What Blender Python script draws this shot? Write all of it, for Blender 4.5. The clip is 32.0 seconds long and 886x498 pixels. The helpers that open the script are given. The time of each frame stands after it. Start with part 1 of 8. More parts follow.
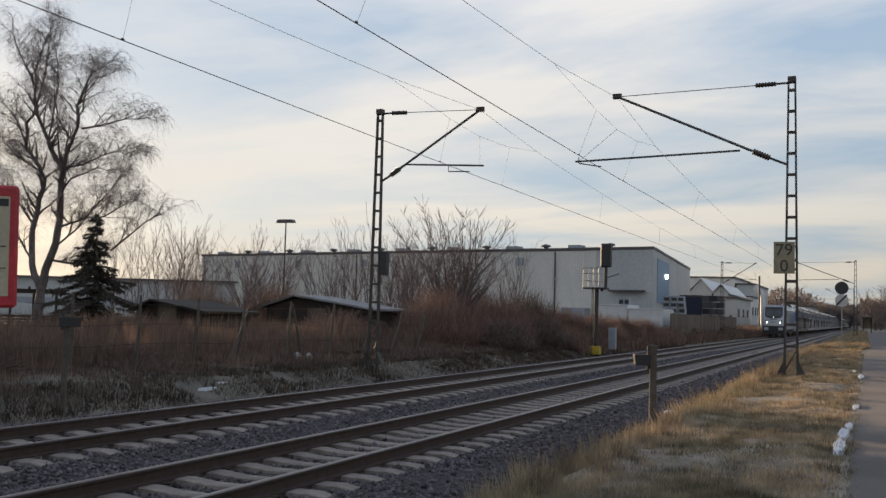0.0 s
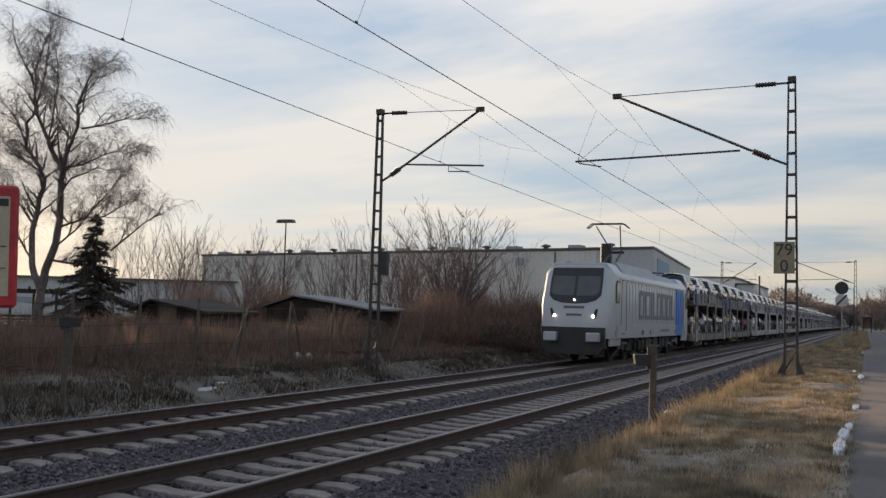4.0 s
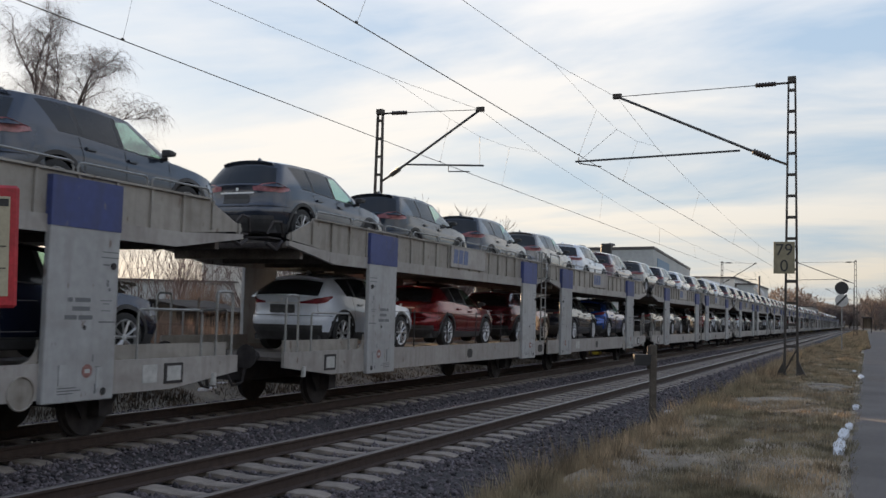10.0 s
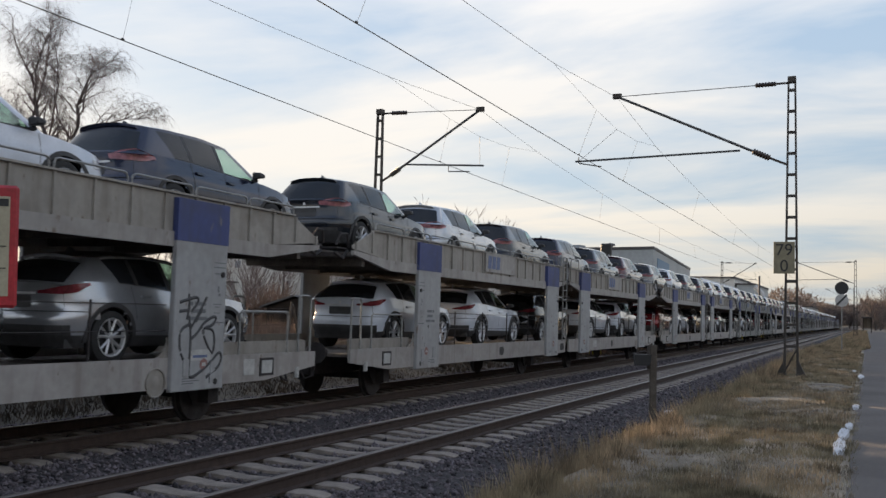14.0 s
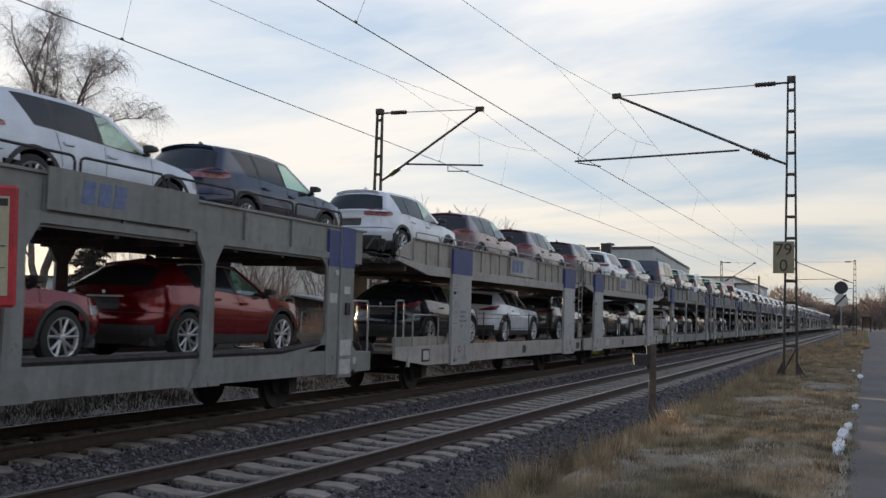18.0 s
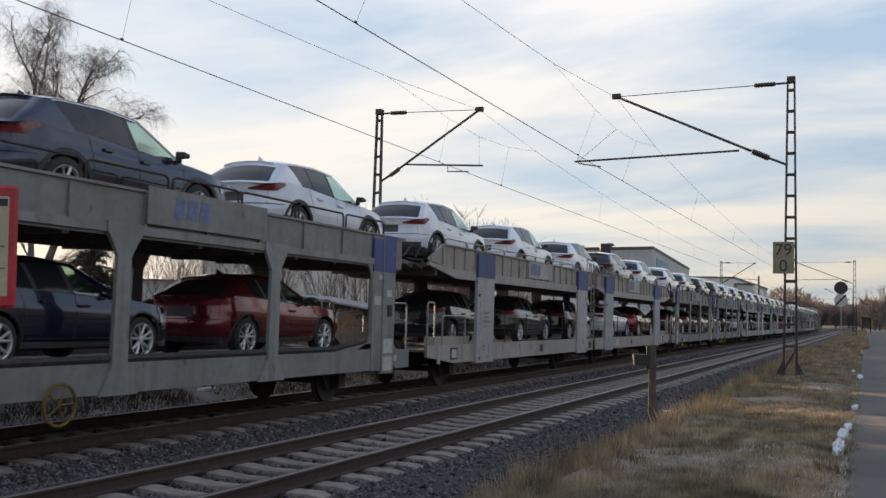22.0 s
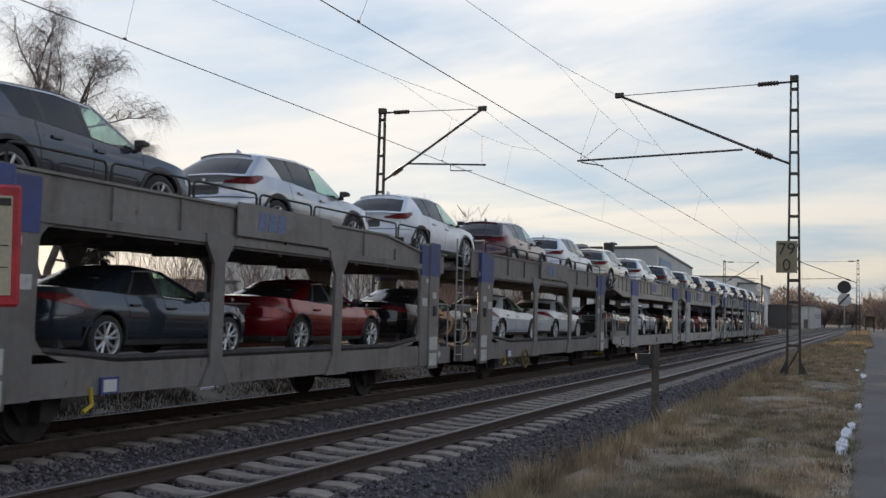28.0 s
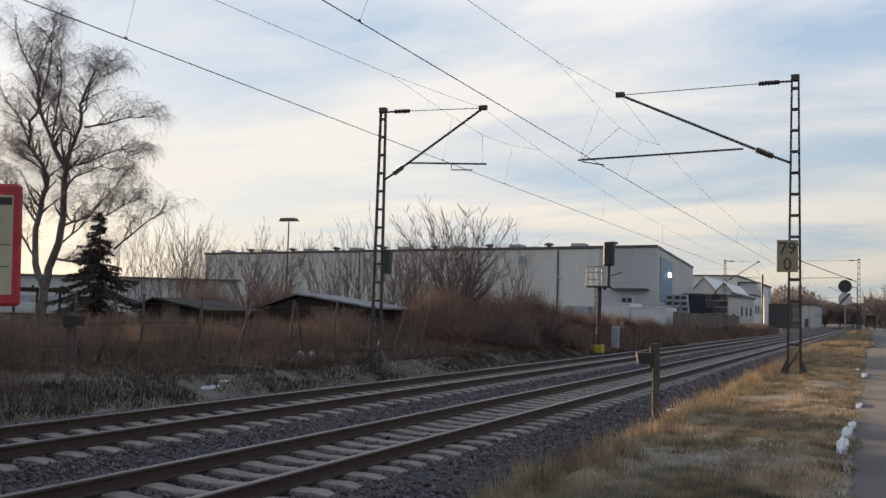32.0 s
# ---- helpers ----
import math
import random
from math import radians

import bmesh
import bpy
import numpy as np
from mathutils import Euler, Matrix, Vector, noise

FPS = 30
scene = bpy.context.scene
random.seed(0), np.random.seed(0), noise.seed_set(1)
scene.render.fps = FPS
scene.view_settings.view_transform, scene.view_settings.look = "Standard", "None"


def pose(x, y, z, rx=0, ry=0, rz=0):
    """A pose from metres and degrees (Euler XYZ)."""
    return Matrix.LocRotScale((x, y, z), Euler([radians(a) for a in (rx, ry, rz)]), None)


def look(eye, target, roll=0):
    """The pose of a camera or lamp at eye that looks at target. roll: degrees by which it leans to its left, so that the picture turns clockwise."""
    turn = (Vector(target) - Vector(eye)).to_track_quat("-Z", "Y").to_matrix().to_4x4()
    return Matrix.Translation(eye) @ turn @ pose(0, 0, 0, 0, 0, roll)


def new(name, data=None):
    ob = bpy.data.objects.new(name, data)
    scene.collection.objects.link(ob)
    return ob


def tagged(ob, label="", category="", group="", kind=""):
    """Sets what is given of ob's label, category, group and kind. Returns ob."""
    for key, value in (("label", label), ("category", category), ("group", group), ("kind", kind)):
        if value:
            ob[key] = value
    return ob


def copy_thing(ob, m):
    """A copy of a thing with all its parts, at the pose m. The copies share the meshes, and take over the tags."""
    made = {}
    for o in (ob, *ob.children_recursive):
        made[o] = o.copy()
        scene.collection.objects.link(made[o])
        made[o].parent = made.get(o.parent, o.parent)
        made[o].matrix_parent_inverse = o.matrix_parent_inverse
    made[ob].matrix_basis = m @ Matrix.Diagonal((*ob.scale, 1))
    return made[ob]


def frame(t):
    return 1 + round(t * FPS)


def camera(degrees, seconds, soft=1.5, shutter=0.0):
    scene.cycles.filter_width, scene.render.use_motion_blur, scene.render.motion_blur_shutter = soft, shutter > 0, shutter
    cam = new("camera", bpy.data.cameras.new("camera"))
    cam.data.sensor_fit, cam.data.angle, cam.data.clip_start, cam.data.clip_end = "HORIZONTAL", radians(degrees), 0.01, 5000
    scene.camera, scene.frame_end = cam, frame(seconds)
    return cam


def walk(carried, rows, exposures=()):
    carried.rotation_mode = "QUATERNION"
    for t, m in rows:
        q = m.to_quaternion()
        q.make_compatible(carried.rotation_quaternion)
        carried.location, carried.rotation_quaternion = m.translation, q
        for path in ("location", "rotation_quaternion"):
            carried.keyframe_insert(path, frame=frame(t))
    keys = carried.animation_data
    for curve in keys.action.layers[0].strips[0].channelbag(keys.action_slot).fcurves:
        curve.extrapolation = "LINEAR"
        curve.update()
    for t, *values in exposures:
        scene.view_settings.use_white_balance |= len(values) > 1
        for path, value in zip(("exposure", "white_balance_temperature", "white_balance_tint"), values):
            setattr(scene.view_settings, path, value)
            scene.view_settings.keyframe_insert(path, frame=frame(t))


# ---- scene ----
# World: y runs along the track away from the viewer, x to the right, z up from the rail head.
XN, XF = -6.57, -10.585          # centre lines of the near and the far track
SPEED = 22.744                   # metres a second, towards -y
EYE = Vector((0, 0, 1.794))


def view(dx=0.0, dy=0.0):
    """The camera's pose, with a small pan and tilt of the tripod head in thousandths of a radian."""
    yaw, pitch = 0.4123 + dx / 1000, 0.0669 + dy / 1000
    way = Vector((-math.sin(yaw) * math.cos(pitch), math.cos(yaw) * math.cos(pitch), math.sin(pitch)))
    return look(EYE, EYE + 10 * way, 1.549)


cam = camera(49.147, 32.0, soft=1.5, shutter=0.04)
walk(cam, [(0, view()), (14.5, view()), (16.5, view(1.0, -0.3)), (17.0, view(0.8, -0.6)), (17.6, view(-0.5, -0.6)), (18.5, view(-0.6, 0)),
           (20.0, view(-1.5, -0.1)), (21.0, view(-0.9, 0)), (23.0, view(-0.6, 0)), (24.0, view()), (25.5, view(0.5, 0)),
           (27.5, view(1.9, -0.8)), (28.5, view(2.4, -0.9)), (30.0, view(2.5, -0.9)), (31.5, view(2.7, -1.0)), (32.0, view(2.9, -1.7))],
     exposures=[(t, e, 6580, 11.5) for t, e in ((0, 1.02), (6.3, 1.02), (7.0, 1.26), (9.0, 1.26), (14, 1.24), (31, 1.23), (32, 1.15))])

# ---- light ----
SUN_AZ, SUN_EL = radians(-60), radians(6.5)   # azimuth from +y, clockwise
sun_way = Vector((math.sin(SUN_AZ) * math.cos(SUN_EL), math.cos(SUN_AZ) * math.cos(SUN_EL), math.sin(SUN_EL)))
sun = new("sun", bpy.data.lights.new("sun", "SUN"))
sun.data.energy, sun.data.angle, sun.data.color = 3.7, radians(0.6), (1.0, 0.72, 0.44)
sun.matrix_world = look(sun_way * 100, (0, 0, 0))

world = bpy.data.worlds.new("world")
scene.world = world
world.use_nodes = True
wn, wl = world.node_tree.nodes, world.node_tree.links
wn.clear()


def wnode(kind, **kw):
    n = wn.new(kind)
    for k, val in kw.items():
        n.inputs[k].default_value = val
    return n


sky = wn.new("ShaderNodeTexSky")
sky.sky_type, sky.sun_disc, sky.sun_elevation, sky.sun_rotation = "NISHITA", False, SUN_EL, SUN_AZ
sky.dust_density, sky.ozone_density = 2.0, 1.5
coord = wn.new("ShaderNodeTexCoord")
sep = wn.new("ShaderNodeSeparateXYZ")
wl.new(coord.outputs["Generated"], sep.inputs[0])
# cloud sheet: the direction divided by its height, as on a flat layer
add = wn.new("ShaderNodeMath")
add.operation = "ADD"
add.inputs[1].default_value = 0.16
wl.new(sep.outputs["Z"], add.inputs[0])
div = wn.new("ShaderNodeVectorMath")
div.operation = "DIVIDE"
com = wn.new("ShaderNodeCombineXYZ")
for k in range(3):
    wl.new(add.outputs[0], com.inputs[k])
wl.new(coord.outputs["Generated"], div.inputs[0])
wl.new(com.outputs[0], div.inputs[1])
mapping = wn.new("ShaderNodeMapping")
mapping.inputs["Scale"].default_value = (0.55, 1.3, 0.0)
mapping.inputs["Rotation"].default_value = (0, 0, radians(-28))
mapping.inputs["Location"].default_value = (2.3, 0.7, 0)
wl.new(div.outputs[0], mapping.inputs[0])
big = wnode("ShaderNodeTexNoise", Scale=1.1, Detail=7.0, Roughness=0.55, Distortion=0.35)
wl.new(mapping.outputs[0], big.inputs["Vector"])
ramp = wn.new("ShaderNodeValToRGB")
ramp.color_ramp.elements[0].position, ramp.color_ramp.elements[1].position = 0.38, 0.61
wl.new(big.outputs["Fac"], ramp.inputs[0])
tint = wn.new("ShaderNodeValToRGB")       # cloud colour from the horizon up
tint.color_ramp.elements[0].position, tint.color_ramp.elements[0].color = 0.02, (0.90, 0.80, 0.64, 1)
tint.color_ramp.elements[1].position, tint.color_ramp.elements[1].color = 0.40, (0.89, 0.92, 0.955, 1)
high = tint.color_ramp.elements.new(0.8)
high.color = (0.58, 0.66, 0.81, 1)
mid = tint.color_ramp.elements.new(0.12)
mid.color = (0.925, 0.885, 0.805, 1)
wl.new(sep.outputs["Z"], tint.inputs[0])
skygain = wn.new("ShaderNodeMix")
skygain.data_type, skygain.blend_type = "RGBA", "MULTIPLY"
skygain.inputs["Factor"].default_value = 1.0
skygain.inputs["B"].default_value = (0.105, 0.11, 0.12, 1)
wl.new(sky.outputs[0], skygain.inputs["A"])
blue = wn.new("ShaderNodeMix")
blue.data_type = "RGBA"
blue.inputs["Factor"].default_value = 0.72
blue.inputs["B"].default_value = (0.58, 0.74, 0.93, 1)
wl.new(skygain.outputs["Result"], blue.inputs["A"])
deep = wn.new("ShaderNodeValToRGB")       # clear sky: paler low down, deeper overhead
deep.color_ramp.elements[0].position, deep.color_ramp.elements[0].color = 0.05, (0.66, 0.79, 0.90, 1)
deep.color_ramp.elements[1].position, deep.color_ramp.elements[1].color = 0.8, (0.28, 0.40, 0.62, 1)
e = deep.color_ramp.elements.new(0.36)
e.color = (0.50, 0.685, 0.92, 1)
wl.new(sep.outputs["Z"], deep.inputs[0])
wl.new(deep.outputs[0], blue.inputs["B"])
mix = wn.new("ShaderNodeMix")
mix.data_type = "RGBA"
wl.new(ramp.outputs[0], mix.inputs["Factor"])
wl.new(blue.outputs["Result"], mix.inputs["A"])
wl.new(tint.outputs[0], mix.inputs["B"])
back = wnode("ShaderNodeBackground", Strength=0.45)
wout = wn.new("ShaderNodeOutputWorld")
# towards the horizon the sky is dimmer away from the sun
side = wnode("ShaderNodeMapRange", **{"From Min": -0.42, "From Max": 0.05, "To Min": 0.0, "To Max": 0.34})
wl.new(sep.outputs["X"], side.inputs[0])
low = wnode("ShaderNodeMapRange", **{"From Min": 0.02, "From Max": 0.26, "To Min": 1.0, "To Max": 0.0})
wl.new(sep.outputs["Z"], low.inputs[0])
dim = wn.new("ShaderNodeMath")
dim.operation = "MULTIPLY"
wl.new(side.outputs[0], dim.inputs[0])
wl.new(low.outputs[0], dim.inputs[1])
dusk = wn.new("ShaderNodeMix")
dusk.data_type, dusk.blend_type = "RGBA", "MULTIPLY"
dusk.inputs["B"].default_value = (0.22, 0.30, 0.36, 1)
wl.new(dim.outputs[0], dusk.inputs["Factor"])
wl.new(mix.outputs["Result"], dusk.inputs["A"])
wl.new(dusk.outputs["Result"], back.inputs[0])
wl.new(back.outputs[0], wout.inputs[0])

# ---- materials ----


def material(name, colour, rough=0.6, metal=0.0, dark=0.6, scale=6.0, fine=60.0, bump=0.0, vary=0.0, coat=0.0, stretch=(1, 1, 1), spec=0.5):
    """A surface with a base colour, blotches and grain at two sizes, and fine relief. dark: how far the blotches darken; vary: from object to object."""
    m = bpy.data.materials.new(name)
    m.use_nodes = True
    n, l = m.node_tree.nodes, m.node_tree.links
    b = n["Principled BSDF"]
    b.inputs["Roughness"].default_value, b.inputs["Metallic"].default_value = rough, metal
    b.inputs["Coat Weight"].default_value, b.inputs["Coat Roughness"].default_value = coat, 0.04
    b.inputs["Specular IOR Level"].default_value = spec
    tc = n.new("ShaderNodeTexCoord")
    mp = n.new("ShaderNodeMapping")
    mp.inputs["Scale"].default_value = stretch
    l.new(tc.outputs["Object"], mp.inputs[0])
    n1, n2 = n.new("ShaderNodeTexNoise"), n.new("ShaderNodeTexNoise")
    for t, s in ((n1, scale), (n2, fine)):
        t.inputs["Scale"].default_value, t.inputs["Detail"].default_value = s, 4.0
        l.new(mp.outputs[0], t.inputs["Vector"])
    r = n.new("ShaderNodeMapRange")
    r.inputs["From Min"].default_value, r.inputs["From Max"].default_value = 0.3, 0.72
    r.inputs["To Min"].default_value, r.inputs["To Max"].default_value = dark, 1.0
    l.new(n1.outputs["Fac"], r.inputs[0])
    r2 = n.new("ShaderNodeMapRange")
    r2.inputs["From Min"].default_value, r2.inputs["From Max"].default_value = 0.3, 0.7
    r2.inputs["To Min"].default_value, r2.inputs["To Max"].default_value = 1 - (1 - dark) * 0.6, 1.0 + (1 - dark) * 0.2
    l.new(n2.outputs["Fac"], r2.inputs[0])
    mu = n.new("ShaderNodeMath")
    mu.operation = "MULTIPLY"
    l.new(r.outputs[0], mu.inputs[0])
    l.new(r2.outputs[0], mu.inputs[1])
    last = mu.outputs[0]
    if vary:
        oi = n.new("ShaderNodeObjectInfo")
        r3 = n.new("ShaderNodeMapRange")
        r3.inputs["To Min"].default_value, r3.inputs["To Max"].default_value = 1 - vary, 1 + vary
        l.new(oi.outputs["Random"], r3.inputs[0])
        m3 = n.new("ShaderNodeMath")
        m3.operation = "MULTIPLY"
        l.new(last, m3.inputs[0])
        l.new(r3.outputs[0], m3.inputs[1])
        last = m3.outputs[0]
    c = n.new("ShaderNodeMix")
    c.data_type, c.blend_type = "RGBA", "MULTIPLY"
    c.inputs["Factor"].default_value = 1.0
    c.inputs["A"].default_value = (*colour, 1)
    cc = n.new("ShaderNodeCombineColor")
    for k in range(3):
        l.new(last, cc.inputs[k])
    l.new(cc.outputs[0], c.inputs["B"])
    l.new(c.outputs["Result"], b.inputs["Base Color"])
    if bump:
        bp = n.new("ShaderNodeBump")
        bp.inputs["Strength"].default_value, bp.inputs["Distance"].default_value = bump, 0.02
        l.new(n2.outputs["Fac"], bp.inputs["Height"])
        l.new(bp.outputs[0], b.inputs["Normal"])
    return m


def grimy(name, colour, dirt, rust):
    """Weathered paint on steel: pale and dark blotches, streaks of dirt running down, specks of rust; each piece has its own."""
    m = material(name, colour, 0.55, 0.0, dark=0.80, scale=0.8, fine=9, bump=0.06, vary=0.09)
    n, l = m.node_tree.nodes, m.node_tree.links
    b = n["Principled BSDF"]
    tone = b.inputs["Base Color"].links[0].from_socket
    tc, oi, add_, com_ = n.new("ShaderNodeTexCoord"), n.new("ShaderNodeObjectInfo"), n.new("ShaderNodeVectorMath"), n.new("ShaderNodeMath")
    com_.operation = "MULTIPLY"
    com_.inputs[1].default_value = 37.0
    l.new(oi.outputs["Random"], com_.inputs[0])
    l.new(tc.outputs["Object"], add_.inputs[0])
    l.new(com_.outputs[0], add_.inputs[1])
    for scale, stretch, lo, hi, amount, col in ((1.0, (5.0, 5.0, 0.7), 0.50, 0.74, 0.62, dirt), (1.0, (1.3, 1.3, 2.2), 0.52, 0.70, 0.45, dirt), (1.0, (7.0, 7.0, 3.2), 0.66, 0.72, 0.75, rust)):
        mp, t, r, mx = n.new("ShaderNodeMapping"), n.new("ShaderNodeTexNoise"), n.new("ShaderNodeMapRange"), n.new("ShaderNodeMix")
        mp.inputs["Scale"].default_value = stretch
        t.inputs["Scale"].default_value, t.inputs["Detail"].default_value = scale, 6.0
        r.inputs["From Min"].default_value, r.inputs["From Max"].default_value, r.inputs["To Max"].default_value = lo, hi, amount
        mx.data_type = "RGBA"
        mx.inputs["B"].default_value = (*col, 1)
        l.new(add_.outputs[0], mp.inputs[0])
        l.new(mp.outputs[0], t.inputs["Vector"])
        l.new(t.outputs["Fac"], r.inputs[0])
        l.new(r.outputs[0], mx.inputs["Factor"])
        l.new(tone, mx.inputs["A"])
        tone = mx.outputs["Result"]
    l.new(tone, b.inputs["Base Color"])
    return m


def island(name, colours, rough=0.85, thin=0.0, patchy=0.0, other=None):
    """Many small joined pieces: each piece takes its own tone between the given colours."""
    m = bpy.data.materials.new(name)
    m.use_nodes = True
    n, l = m.node_tree.nodes, m.node_tree.links
    b = n["Principled BSDF"]
    b.inputs["Roughness"].default_value = rough
    b.inputs["Specular IOR Level"].default_value = 0.25
    g = n.new("ShaderNodeNewGeometry")
    r = n.new("ShaderNodeValToRGB")
    e = r.color_ramp.elements
    for k, col in enumerate(colours):
        el = e[k] if k < 2 else e.new(0.5)
        el.position, el.color = k / (len(colours) - 1), (*col, 1)
    l.new(g.outputs["Random Per Island"], r.inputs[0])
    tone = r.outputs[0]
    if patchy:                     # withered, mossy and matted patches over the ground
        tc, n1, n2 = n.new("ShaderNodeTexCoord"), n.new("ShaderNodeTexNoise"), n.new("ShaderNodeTexNoise")
        for t, s, deep_ in ((n1, 0.9, 5.0), (n2, 2.6, 6.0)):
            t.inputs["Scale"].default_value, t.inputs["Detail"].default_value = s, deep_
            l.new(tc.outputs["Object"], t.inputs["Vector"])
        f1, f2 = n.new("ShaderNodeMapRange"), n.new("ShaderNodeMapRange")
        f1.inputs["From Min"].default_value, f1.inputs["From Max"].default_value = 0.42, 0.60
        f2.inputs["From Min"].default_value, f2.inputs["From Max"].default_value = 0.35, 0.62
        f2.inputs["To Min"].default_value, f2.inputs["To Max"].default_value = 1 - patchy, 1.0 + 0.25 * patchy
        l.new(n1.outputs["Fac"], f1.inputs[0])
        l.new(n2.outputs["Fac"], f2.inputs[0])
        m1, m2, cc = n.new("ShaderNodeMix"), n.new("ShaderNodeMix"), n.new("ShaderNodeCombineColor")
        m1.data_type = m2.data_type = "RGBA"
        m2.blend_type = "MULTIPLY"
        m2.inputs["Factor"].default_value = 1.0
        m1.inputs["B"].default_value = (*(other or colours[1]), 1)
        l.new(f1.outputs[0], m1.inputs["Factor"])
        l.new(tone, m1.inputs["A"])
        for k in range(3):
            l.new(f2.outputs[0], cc.inputs[k])
        l.new(m1.outputs["Result"], m2.inputs["A"])
        l.new(cc.outputs[0], m2.inputs["B"])
        tone = m2.outputs["Result"]
    l.new(tone, b.inputs["Base Color"])
    if thin:                       # leaves and stalks let some light through
        tl, mx = n.new("ShaderNodeBsdfTranslucent"), n.new("ShaderNodeMixShader")
        l.new(tone, tl.inputs[0])
        mx.inputs[0].default_value = thin
        l.new(b.outputs[0], mx.inputs[1])
        l.new(tl.outputs[0], mx.inputs[2])
        l.new(mx.outputs[0], n["Material Output"].inputs[0])
    return m


def glowing(name, colour, strength):
    m = bpy.data.materials.new(name)
    m.use_nodes = True
    b = m.node_tree.nodes["Principled BSDF"]
    b.inputs["Base Color"].default_value = (*colour, 1)
    b.inputs["Emission Color"].default_value = (*colour, 1)
    b.inputs["Emission Strength"].default_value = strength
    return m


def clear_glass(name, colour):
    m = bpy.data.materials.new(name)
    m.use_nodes = True
    n, l = m.node_tree.nodes, m.node_tree.links
    n.clear()
    out, mx, tr, gl, fr = (n.new("ShaderNode" + k) for k in ("OutputMaterial", "MixShader", "BsdfTransparent", "BsdfGlossy", "LayerWeight"))
    fr.inputs["Blend"].default_value = 0.18
    tr.inputs[0].default_value = (*colour, 1)
    gl.inputs["Roughness"].default_value = 0.02
    l.new(fr.outputs["Facing"], mx.inputs[0])
    l.new(tr.outputs[0], mx.inputs[1])
    l.new(gl.outputs[0], mx.inputs[2])
    l.new(mx.outputs[0], out.inputs[0])
    return m


